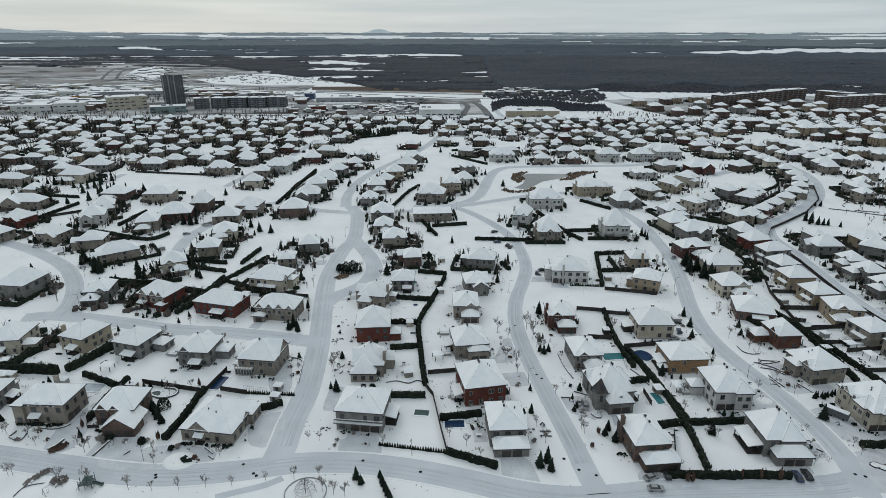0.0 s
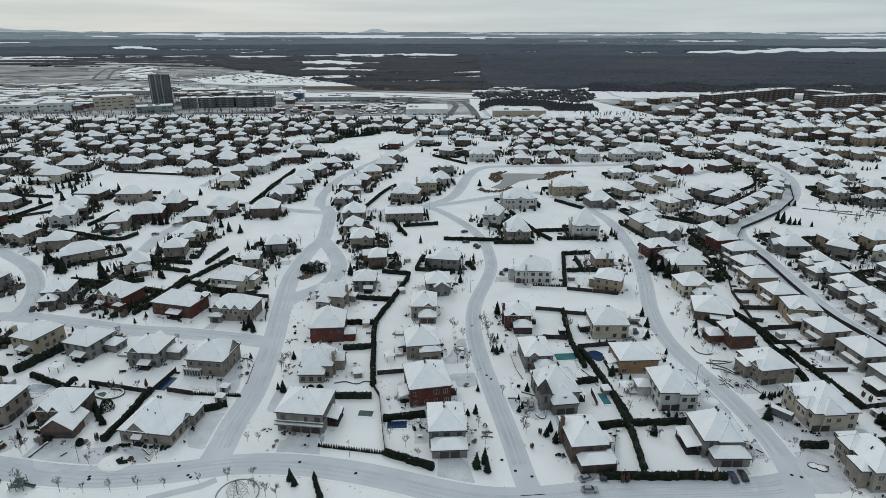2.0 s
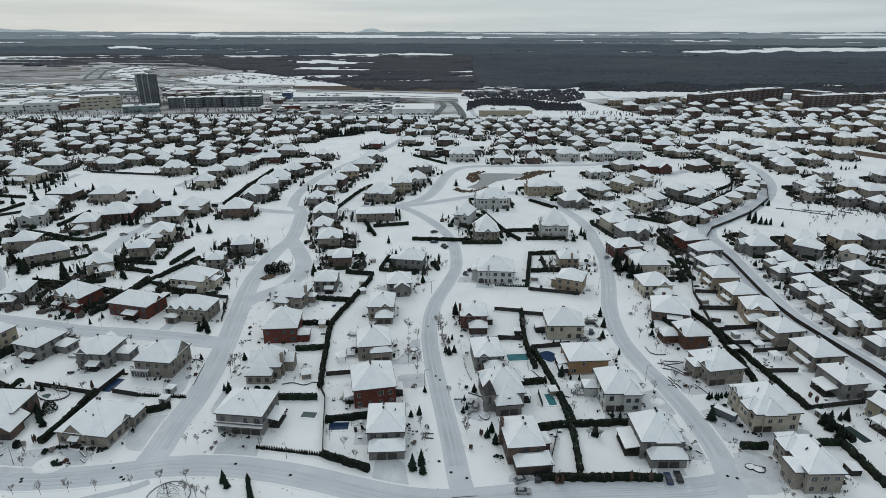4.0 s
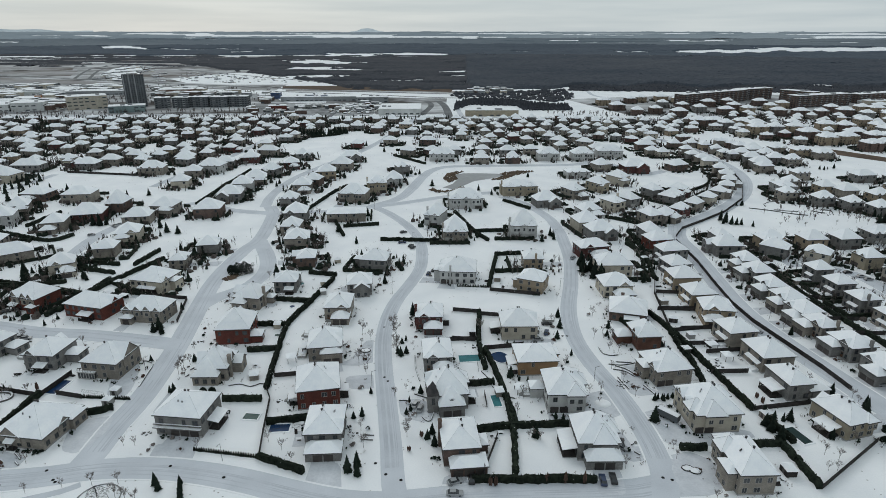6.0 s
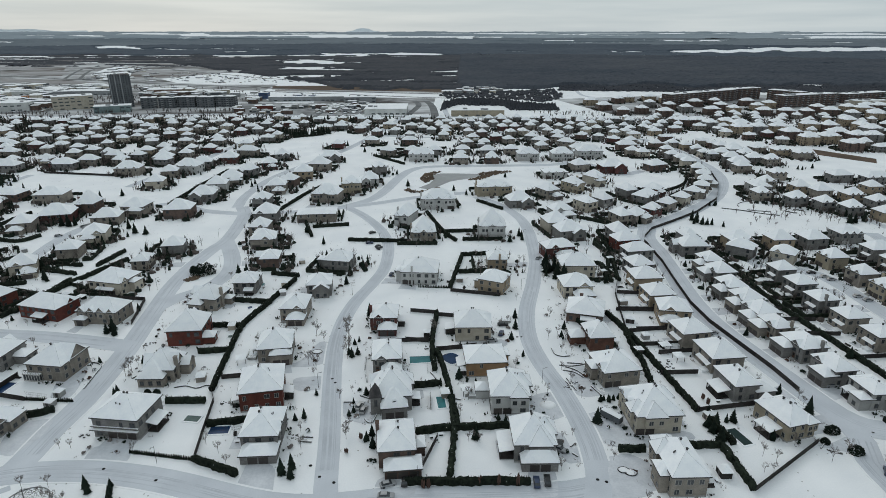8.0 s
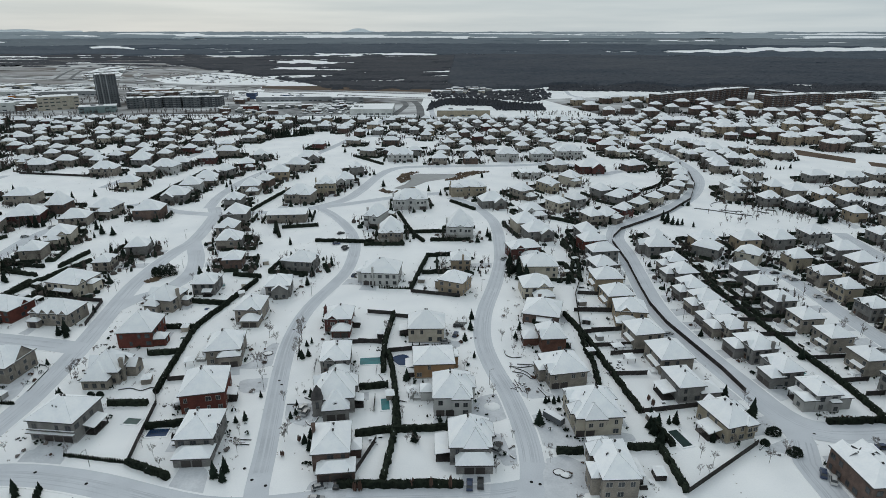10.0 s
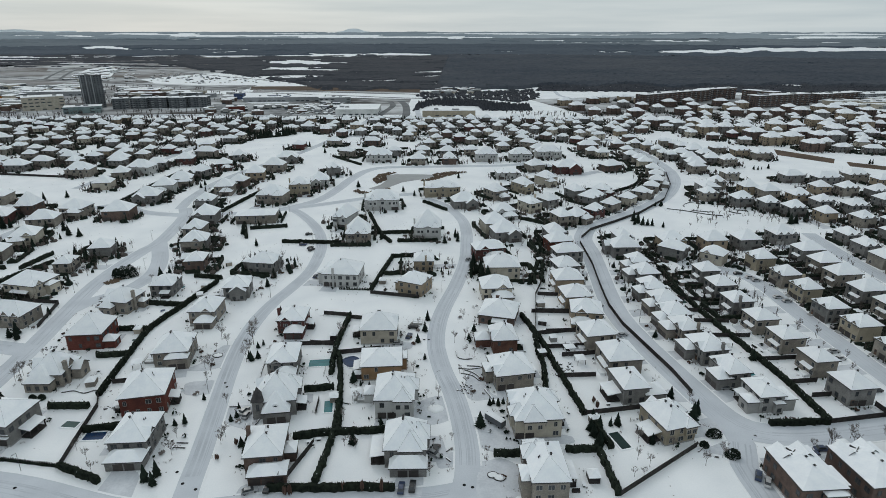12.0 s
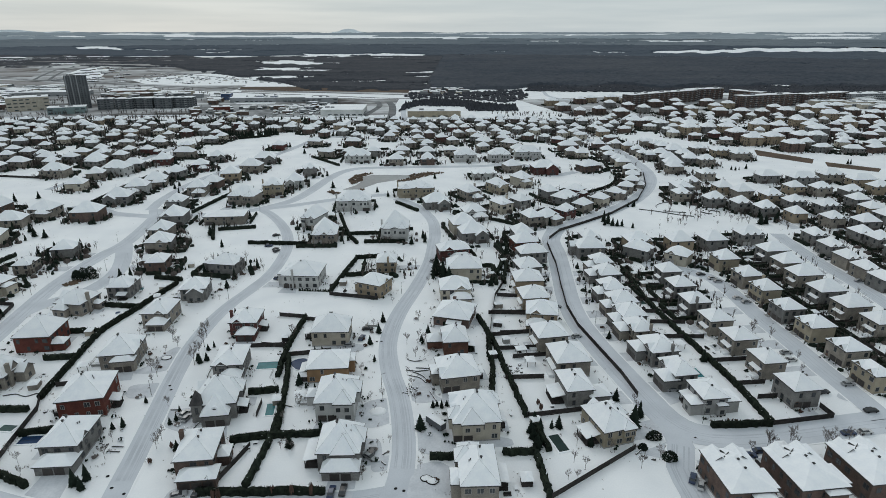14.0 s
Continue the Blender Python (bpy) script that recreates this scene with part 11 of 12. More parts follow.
# ---- low walls, rocks, decks and rails of the gardens ----
def garden_wall(pts, height=0.4, width=0.42):
    """A low dry-stone wall with snow lying along its top."""
    line = smooth_line(pts, 1.0)
    rg = rng_of("garden wall", pts)
    ob = new("garden_wall")
    for name, w, z0, z1, mat_ in (("stones", width, 0.0, height, "concrete_dark"), ("snow_layer", width * 0.62, height, height + 0.1, "roof_snow")):
        s = Shape()
        for k in range(len(line) - 1):
            p, q = line[k], line[k + 1]
            d = (q - p).normalized()
            sd = Vector((-d.y, d.x, 0)) * w / 2 * rg.uniform(0.85, 1.15)
            top = z1 + rg.uniform(-0.05, 0.05)
            a, b = p + d * 0.03, q - d * (0.03 if z0 == 0 else 0)
            s.add([(*(a - sd).xy, z0), (*(b - sd).xy, z0), (*(b + sd).xy, z0), (*(a + sd).xy, z0), (*(a - sd).xy, top), (*(b - sd).xy, top), (*(b + sd).xy, top), (*(a + sd).xy, top)],
                  [(4, 5, 6, 7), (0, 1, 5, 4), (1, 2, 6, 5), (2, 3, 7, 6), (3, 0, 4, 7)])
        part(name, s.mesh(name, [mat_]), ob)
    return tagged(ob, "low dark stone garden wall capped with snow", "garden wall", group="garden walls")


def rock_bed(x, y, n, spread):
    """A loose group of boulders in a snowy bed."""
    rg = rng_of("rocks", x, y)
    s = Shape()
    for _ in range(n):
        u, v, r = x + rg.uniform(-1, 1) * spread, y + rg.uniform(-0.7, 0.7) * spread, rg.uniform(0.25, 0.6)
        low = [(u + math.cos(j * math.tau / 6) * r * rg.uniform(0.7, 1.2), v + math.sin(j * math.tau / 6) * r * rg.uniform(0.7, 1.2), 0) for j in range(6)]
        up = [(u + (a - u) * 0.7, v + (b - v) * 0.7, r * rg.uniform(0.7, 1.1)) for a, b, _ in low]
        s.add(low + up, [(j, (j + 1) % 6, 6 + (j + 1) % 6, 6 + j) for j in range(6)], 0)
        s.add(up + [(u, v, r * 1.2)], [(j, (j + 1) % 6, 6) for j in range(6)], 1)
    ob = new("rock_bed", s.mesh("rock_bed", ["concrete_dark", "roof_snow"]))
    return tagged(ob, "dark garden rocks topped with snow", "rocks", kind="stuff")


def deck(x, y, rot, w, d, z=0.9):
    """A raised wooden deck with a rail round it and a flight of steps."""
    ob = new("wooden_deck")
    ob.matrix_world = pose(x, y, 0, 0, 0, rot)
    part("platform", Shape().box(-w / 2, -d / 2, 0, w / 2, d / 2, z).mesh("platform", ["stucco_grey"]), ob)
    part("snow_layer", Shape().box(-w / 2 + 0.1, -d / 2 + 0.1, z, w / 2 - 0.1, d / 2 - 0.1, z + 0.1).mesh("snow_layer", ["roof_snow"]), ob)
    rail = Shape()
    for a, b in (((-w / 2, -d / 2), (w / 2, -d / 2)), ((w / 2, -d / 2), (w / 2, d / 2)), ((-w / 2, -d / 2), (-w / 2, d / 2))):
        rail.tube((*a, z + 1.0), (*b, z + 1.0), 0.05, 0.05, 4)
        n = max(2, int(math.hypot(b[0] - a[0], b[1] - a[1]) / 0.4))
        for k in range(n + 1):
            u, v = a[0] + (b[0] - a[0]) * k / n, a[1] + (b[1] - a[1]) * k / n
            rail.tube((u, v, z), (u, v, z + 1.0), 0.025, 0.025, 3)
    part("railing", rail.mesh("railing", ["frame_white"]), ob, label="pale slim railing")
    part("steps", Shape().box(-w / 2 - 0.4, -0.7, 0, -w / 2, 0.7, z * 0.75).box(-w / 2 - 0.8, -0.7, 0, -w / 2 - 0.4, 0.7, z * 0.5).box(-w / 2 - 1.2, -0.7, 0, -w / 2 - 0.8, 0.7, z * 0.25).mesh("steps", ["stucco_grey"]), ob)
    return tagged(ob, "raised back deck with railing and steps in snow", "deck", group="back decks")


def pool_rail(pts):
    """A slim see-through rail round a pool."""
    P = [Vector((*p, 0)) for p in pts]
    s = Shape()
    for k in range(len(P) - 1):
        a, b = P[k], P[k + 1]
        for z in (0.15, 1.15):
            s.tube((a.x, a.y, z), (b.x, b.y, z), 0.03, 0.03, 3)
        n = max(2, int((b - a).length / 0.7))
        for j in range(n + 1):
            c = a + (b - a) * j / n
            s.tube((c.x, c.y, 0), (c.x, c.y, 1.2), 0.025, 0.025, 3)
    ob = new("pool_railing", s.mesh("pool_railing", ["iron"]))
    return tagged(ob, "slim dark metal railing round a pool", "railing", group="pool railings")


def topiary(x, y, w, d, h):
    """A large clipped dark bush."""
    rg = rng_of("topiary", x, y)
    s = Shape()
    for k in range(420):
        a, b = rg.random() * math.tau, math.asin(rg.uniform(0, 1))
        n = Vector((math.cos(a) * math.cos(b), math.sin(a) * math.cos(b), math.sin(b)))
        c = Vector((n.x * w / 2, n.y * d / 2, n.z * h)) * rg.uniform(0.85, 1.02)
        t = n.orthogonal().normalized() * rg.uniform(0.14, 0.3)
        q = n.cross(t)
        s.add([c + t, c + q, c - t, c - q, c + n * rg.uniform(0.1, 0.4)], [(0, 1, 4), (1, 2, 4), (2, 3, 4), (3, 0, 4)])
    ob = new("shrub", s.mesh("shrub", ["evergreen"]))
    ob.matrix_world = pose(x, y, 0)
    return tagged(ob, "large clipped dark evergreen bush in snow", "shrub", group="garden shrubs")


garden_wall([(-31.2, 195.5), (-30.5, 197.1)])
garden_wall([(-31.1, 190.8), (-30.5, 192.4)])
garden_wall([(-45.2, 184.4), (-46.1, 192.3), (-47, 199.2), (-49.8, 201.7), (-52.2, 202.1)])
garden_wall([(-13.4, 184.9), (-9.6, 186), (-5.2, 184.5), (-2.4, 186.3), (0.1, 185.6)])
garden_wall([(56.9, 166.5), (58, 164.7), (59.5, 164.4), (60.7, 168.7)])
garden_wall([(53.8, 179.6), (56.5, 178.2), (58.9, 176.9)])
garden_wall([(48.6, 175.8), (52.3, 175.2), (52.4, 169.6)])
garden_wall([(52.8, 205.7), (53.5, 196.5), (55.3, 187.9)])
garden_wall([(38.4, 157.3), (41.9, 157.1)])
garden_wall([(38.3, 155.1), (41.9, 154.8)])
garden_wall([(127.9, 195.8), (132, 194.2), (134.5, 190.7)])
garden_wall([(127.2, 199.4), (131.6, 198.6), (136.9, 199.9)])
garden_wall([(126.6, 212), (127.1, 207.5), (129.6, 205.8), (132.8, 206.2)])
garden_wall([(127.4, 188), (128.2, 185.8), (128.3, 182.6)])
garden_wall([(135.9, 185.1), (137.3, 181.5), (138.2, 179.1)])
garden_wall([(-76.4, 147.2), (-75.1, 148.8), (-73.7, 149)])
garden_wall([(-65.6, 148.8), (-63.6, 147.3), (-62.1, 146)])
garden_wall([(-62.9, 145), (-61, 143.5)])
garden_wall([(-88.7, 145.4), (-87.8, 147.2)])
garden_wall([(-97.4, 146.7), (-97, 150), (-96.3, 151.6)])
garden_wall([(86.2, 177.9), (88.9, 176.9)])
garden_wall([(78.2, 194.5), (80.5, 189.5), (81.8, 183.6)])
garden_wall([(129.4, 198.2), (133, 195.5), (135.3, 191.6)])
garden_wall([(128.2, 190.2), (129.4, 185.2), (130, 182.4)])
garden_wall([(201.1, 153.8), (198, 151)])
garden_wall([(121.7, 152.1), (122.8, 153.2)])
garden_wall([(121.7, 149.1), (123, 147.6)])
garden_wall([(130.4, 201), (137.6, 200.1)])
rock_bed(-36.3, 216.4, 9, 2.2)
rock_bed(-71.2, 143, 10, 2.4)
rock_bed(127.7, 185.1, 7, 1.6)
rock_bed(7.2, 175.8, 4, 1.2)
rock_bed(35.7, 157.9, 6, 2)
rock_bed(167.2, 199.1, 12, 4)
rock_bed(166.2, 194.6, 8, 3)
rock_bed(-30, 157.5, 8, 2)
rock_bed(130.1, 187.3, 6, 1.6)
rock_bed(201.2, 149.6, 6, 1.6)
rock_bed(167.5, 199, 10, 3)
rock_bed(74.8, 213.8, 6, 3)
rock_bed(103, 204.7, 5, 2)
deck(12.2, 176.1, 4, 4, 3.6)
deck(8.5, 206.5, 4, 3.4, 5)
deck(93.1, 179.3, 0, 3, 3)
deck(7.8, 222.3, 4, 4, 3)
deck(188.3, 208.5, 6, 5, 3)
deck(-99.3, 204.6, -8, 4, 3)
deck(110.7, 236, 0, 4, 3)
pool_rail([(6.5, 160.1), (19, 161.3), (18.7, 164.3)])
pool_rail([(77, 199.8), (77.1, 194.1)])
pool_rail([(-64, 181.2), (-55.2, 179.4)])
topiary(206.1, 158.6, 5, 3, 2.6)
topiary(207.5, 149.1, 4.5, 4, 2.4)
topiary(201, 153.8, 2.6, 2.6, 1.6)
topiary(-17.9, 181.2, 2.4, 2.4, 1.8)
topiary(-21.1, 181.2, 2.2, 2.2, 1.7)
topiary(-87.4, 169.4, 4.5, 4.5, 3.6)
topiary(-86, 151.1, 2.4, 2.4, 2)
conifer(138.2, 176.7, 2.6)
conifer(139.8, 176.7, 2.6)
conifer(141.6, 176.7, 2.6)
conifer(143.5, 177.3, 2.6)
conifer(145, 178, 2.6)
conifer(205, 169.4, 6.5)
russet_column(173.2, 174, 3.5)
russet_column(172.7, 177.1, 3)
table_set(79.2, 156.8, 5)
table_set(80.4, 155.7, 5)
table_set(82, 158, 5)
table_set(-7.8, 198.8, 5)
table_set(177.4, 175.4, 5)
table_set(170.1, 202.9, 5)
table_set(18.8, 154.8, 5)
bare_tree(239, 153.3, 7)
bare_tree(247.9, 156.4, 7)
bare_tree(-34, 196.3, 7)
bare_tree(-34.3, 192.4, 7)
bare_tree(51.9, 158.5, 5)
bare_tree(35.2, 196.4, 8)
bare_tree(42.9, 225.9, 9)
bare_tree(46.9, 177.9, 5)
bare_tree(90.5, 155.1, 4)
bare_tree(237.3, 173.7, 6)


# planting, walls and beds in the gardens by the playground
garden_wall([(-129.0, 153.3), (-124.7, 151.8), (-124.8, 155.3)])
garden_wall([(-129.3, 153.8), (-128.8, 156.4)])
garden_wall([(-122.2, 158.0), (-117.6, 157.5), (-114.9, 158.5), (-113.5, 160.1)], 0.4, 0.35)
garden_wall([(-113.2, 147.5), (-111.9, 149.4), (-111.2, 152.4)], 0.5, 0.8)
garden_wall([(-97.8, 144.8), (-97.0, 149.0), (-96.3, 153.0)], 0.5, 0.5)
garden_wall([(-110.4, 128.3), (-110.0, 131.5), (-108.0, 132.8), (-105.2, 133.5)], 0.3, 0.3)
garden_wall([(-96.7, 177.7), (-93.5, 175.6), (-90.3, 174.9), (-87.2, 176.2), (-86.6, 178.4), (-88.3, 180.4), (-92.3, 181.0)], 0.5, 0.9)
shrub(-111.4, 146.6, 1.5, 5)
shrub(-110.7, 147.0, 1.5, 5)
shrub(-110.1, 147.5, 1.5, 5)
shrub(-109.4, 148.0, 1.5, 5)
shrub(-109.1, 149.0, 1.5, 5)
shrub(-109.0, 149.9, 1.5, 5)
shrub(-111.5, 148.0, 1.5, 5)
shrub(-110.5, 149.2, 1.5, 5)
shrub(-109.6, 132.7, 1.6, 0)
shrub(-109.6, 133.9, 1.6, 0)
shrub(-109.1, 135.0, 1.6, 3)
shrub(-108.5, 135.8, 1.6, 3)
shrub(-108.0, 137.0, 1.6, 3)
shrub(-107.4, 137.8, 1.6, 3)
shrub(-106.9, 138.5, 1.6, 0)
shrub(-102.9, 133.5, 1.6, 3)
shrub(-101.5, 133.2, 1.6, 0)
shrub(-100.2, 133.4, 1.6, 3)
shrub(-99.6, 134.3, 1.6, 3)
shrub(-103.1, 134.7, 1.6, 3)
shrub(-101.5, 135.0, 1.6, 0)
shrub(-100.8, 135.3, 1.6, 3)
shrub(-130.5, 160.0, 1.3, 4)
shrub(-129.4, 159.8, 1.3, 4)
shrub(-128.2, 159.7, 1.3, 4)
shrub(-126.7, 159.6, 1.3, 4)
shrub(-125.1, 159.4, 1.3, 4)
shrub(-123.7, 159.6, 1.3, 4)
shrub(-122.4, 159.7, 1.3, 4)
shrub(-120.5, 159.4, 1.3, 4)
shrub(-119.0, 159.4, 1.3, 4)
shrub(-117.4, 159.2, 1.3, 4)
shrub(-116.5, 159.4, 1.3, 4)
shrub(-103.0, 156.9, 1.3, 4)
shrub(-101.7, 156.4, 1.3, 4)
shrub(-99.9, 156.1, 1.3, 4)
shrub(-98.0, 155.7, 1.3, 4)
shrub(-73.1, 150.5, 1.3, 4)
shrub(-72.0, 150.2, 1.3, 4)
shrub(-70.8, 150.4, 1.3, 4)
shrub(-65.2, 149.8, 1.3, 4)
shrub(-63.2, 149.6, 1.3, 4)
shrub(-61.8, 149.5, 1.3, 4)
shrub(-59.9, 149.4, 1.3, 4)
shrub(-58.0, 149.5, 1.3, 4)
shrub(-100.1, 152.9, 2.0, 3)
shrub(-98.9, 152.4, 2.0, 3)
shrub(-96.8, 152.2, 2.0, 4)
shrub(-96.4, 153.3, 2.0, 4)
shrub(-86.1, 151.3, 2.0, 3)
shrub(-85.3, 151.7, 2.0, 3)
shrub(-69.6, 142.6, 2.0, 4)
shrub(-68.0, 142.2, 2.0, 4)
shrub(-75.4, 148.2, 2.0, 4)
shrub(-74.1, 148.8, 2.0, 3)
bare_tree(-130.7, 154.8, 5)
bare_tree(-119.2, 152.8, 5)
bare_tree(-122.8, 153.3, 5)
bare_tree(-100.9, 148.5, 5)
bare_tree(-78.0, 141.7, 5)
bare_tree(-117.4, 136.3, 5)
russet_column(-81.7, 152.7, 4.2)
russet_column(-80.5, 182.6, 4.2)
russet_column(-109.0, 158.8, 4.2)
conifer(-135.7, 184.1, 3)
conifer(-106.9, 153.9, 3)
conifer(-137.2, 161.7, 3)
conifer(-97.4, 181.0, 3)
conifer(-99.7, 181.0, 3)
conifer(-93.6, 182.3, 3)
conifer(-91.6, 182.0, 3)
shed(-130.6, 183.7, -5)
shed(-155, 187.6, -3)
shed(-151.8, 187.4, -3)
pool_rail([(-122.5, 177.6), (-115.8, 175.5), (-113.8, 178.3)])
fence([(-106.9, 158.0), (-103.5, 158.4)], 1.3)
fence([(-108.5, 160.7), (-108.0, 165.3)], 1.9)


# broad evergreens on the traffic island
topiary(-46.5, 290, 5, 4.5, 4.6)
topiary(-44, 288, 5.5, 4.95, 5.2)
topiary(-41.2, 289.5, 5.2, 4.68, 5)
topiary(-38.6, 291.5, 4.6, 4.14, 5)
topiary(-45, 293.5, 5, 4.5, 4.8)
topiary(-41.5, 294, 5, 4.5, 5.4)
topiary(-48.5, 293, 4, 3.6, 3.6)
# the small park beyond the bend
garden_wall([(284.5, 411.4), (295.8, 405.7), (307.3, 397.3), (316.8, 393.3)], 0.6)
garden_wall([(299, 415.8), (300.8, 421.7), (308.2, 427.9), (319.6, 431), (324.2, 426.3), (321.6, 417.2)], 0.5)
garden_wall([(300.6, 407.1), (307.1, 404.2), (315.1, 402.8)], 0.5)
garden_wall([(331.5, 417.2), (336.3, 414.2), (343, 415.7)], 0.7)
garden_wall([(325.9, 404.2), (328.6, 400), (331.8, 398.6)], 0.7)
garden_wall([(333.6, 407), (339.2, 404.2), (335.2, 394.6)], 0.7)
conifer(250.1, 375.5, 5)
conifer(254.8, 374.3, 6)
conifer(257.6, 373.1, 5)
conifer(266.6, 369.4, 4)
conifer(322.1, 421.7, 4)
conifer(326.2, 421.7, 4)
conifer(357.4, 376.5, 7)
conifer(360.3, 390.5, 6)
conifer(412.3, 539.2, 4)
conifer(415, 536.8, 4)
conifer(419.6, 539.2, 3)
bare_tree(297.3, 382.9, 4)
bare_tree(283.7, 368.2, 4)
bare_tree(298.8, 375.4, 5)
bare_tree(300.3, 368.2, 4)
bare_tree(335.8, 380.3, 6)
bare_tree(339, 376.5, 6)
bare_tree(346.4, 380.3, 5)
bare_tree(344, 372.9, 5)
bare_tree(323.5, 372.9, 4)
bare_tree(316, 385.4, 4)
rock_bed(309.1, 404.2, 8, 5)
rock_bed(332.8, 407, 10, 5)
rock_bed(330.9, 395.9, 8, 5)


def sunroom(x, y, rot, w, d, h):
    """A white-framed glass room with a flat railed roof."""
    ob = new("sunroom")
    ob.matrix_world = pose(x, y, 0, 0, 0, rot)
    part("glazing", Shape().box(-w / 2, -d / 2, 0.4, w / 2, d / 2, h - 0.2).mesh("glazing", ["glass"]), ob)
    s = Shape().box(-w / 2 - 0.06, -d / 2 - 0.06, 0, w / 2 + 0.06, d / 2 + 0.06, 0.5).box(-w / 2 - 0.2, -d / 2 - 0.2, h - 0.25, w / 2 + 0.2, d / 2 + 0.2, h)
    for k in range(7):
        u = -w / 2 + w * k / 6
        s.box(u - 0.09, -d / 2 - 0.07, 0.5, u + 0.09, -d / 2 + 0.05, h - 0.2).box(u - 0.05, -d / 2 - 0.12, h, u + 0.05, -d / 2 - 0.02, h + 0.9)
    for k in range(4):
        v = -d / 2 + d * k / 3
        for sx in (-1, 1):
            s.box(sx * w / 2 - 0.07, v - 0.09, 0.5, sx * w / 2 + 0.07, v + 0.09, h - 0.2)
    s.box(-w / 2 - 0.1, -d / 2 - 0.14, h + 0.85, w / 2 + 0.1, -d / 2, h + 0.97)
    part("frame", s.mesh("frame", ["garage_white"]), ob, label="white posts, sill and rail")
    part("snow_layer", Shape().box(-w / 2, -d / 2, h, w / 2, d / 2, h + 0.12).mesh("snow_layer", ["roof_snow"]), ob)
    return tagged(ob, "white glazed garden room with a railed snowy roof", "sunroom")


sunroom(-66.3, 190.8, -8, 6.5, 3.2, 3.0)
shed(-103.8, 181.1, -5)
shed(-50.8, 174.3, -8)
shed(-51.3, 180.4, -8)
shed(160.3, 208.5, 10)
shed(-88.2, 208.1, 5)
shed(90, 193.7, 5)
pergola(-119.4, 193.4, -5)


# ---- a box trailer parked in a drive ----
def trailer(x, y, turn):
    ob = new("box_trailer")
    ob.matrix_world = pose(x, y, 0.05, 0, 0, turn)
    part("box", Shape().box(-3.6, -1.15, 0.6, 3.6, 1.15, 2.7).mesh("box", ["panel_dark"]), ob)
    part("snow_layer", Shape().box(-3.5, -1.1, 2.7, 3.5, 1.1, 2.85).mesh("snow_layer", ["roof_snow"]), ob, label="snow on its roof")
    for px in (-2.0, -1.1, 2.4):
        for py in (-0.95, 0.95):
            part("wheel", TYRE, ob, pose(px, py, 0.32))
    return tagged(ob, "dark box trailer with snow on its roof", "trailer")


trailer(137.8, 165.6, -48)


# ---- street lamps, park ----
LAMP_POLE = Shape().tube((0, 0, 0), (0, 0, 6.2), 0.08, 0.05, 8).mesh("pole", ["iron"])
LAMP_ARM = Shape().tube((0, 0, 6.1), (1.1, 0, 6.4), 0.05, 0.04, 6).mesh("arm", ["iron"])
LAMP_HEAD = Shape().box(0.95, -0.12, 6.33, 1.6, 0.12, 6.45).mesh("lamp_head", ["panel_grey"])


def street_lamp(x, y, rot):
    ob = new("street_lamp")
    ob.matrix_world = pose(x, y, 0, 0, 0, rot)
    part("pole", LAMP_POLE, ob)
    arm = part("arm", LAMP_ARM, ob)
    part("lamp_head", LAMP_HEAD, arm)
    return tagged(ob, "slim dark metal street lamp beside the street", "street lamp", group="street lamps")


lamps = []
for width, line in ROAD_LINES:
    gone = 20.0
    for k in range(1, len(line)):
        gone += (line[k] - line[k - 1]).length
        p = line[k]
        if gone < 75 or math.hypot(p.x - 70, p.y) > 420:
            continue
        dv = (line[k] - line[k - 1]).normalized()
        q = p + Vector((-dv.y, dv.x, 0)) * (width / 2 + 1.3)
        if on_road(q.x, q.y, 0.8) or blocked(q.x, q.y, 1) or any(math.hypot(q.x - a, q.y - b) < 25 for a, b in lamps):
            continue
        gone = 0.0
        lamps.append((q.x, q.y))
        street_lamp(q.x, q.y, math.degrees(math.atan2(dv.x, -dv.y)) + 180)


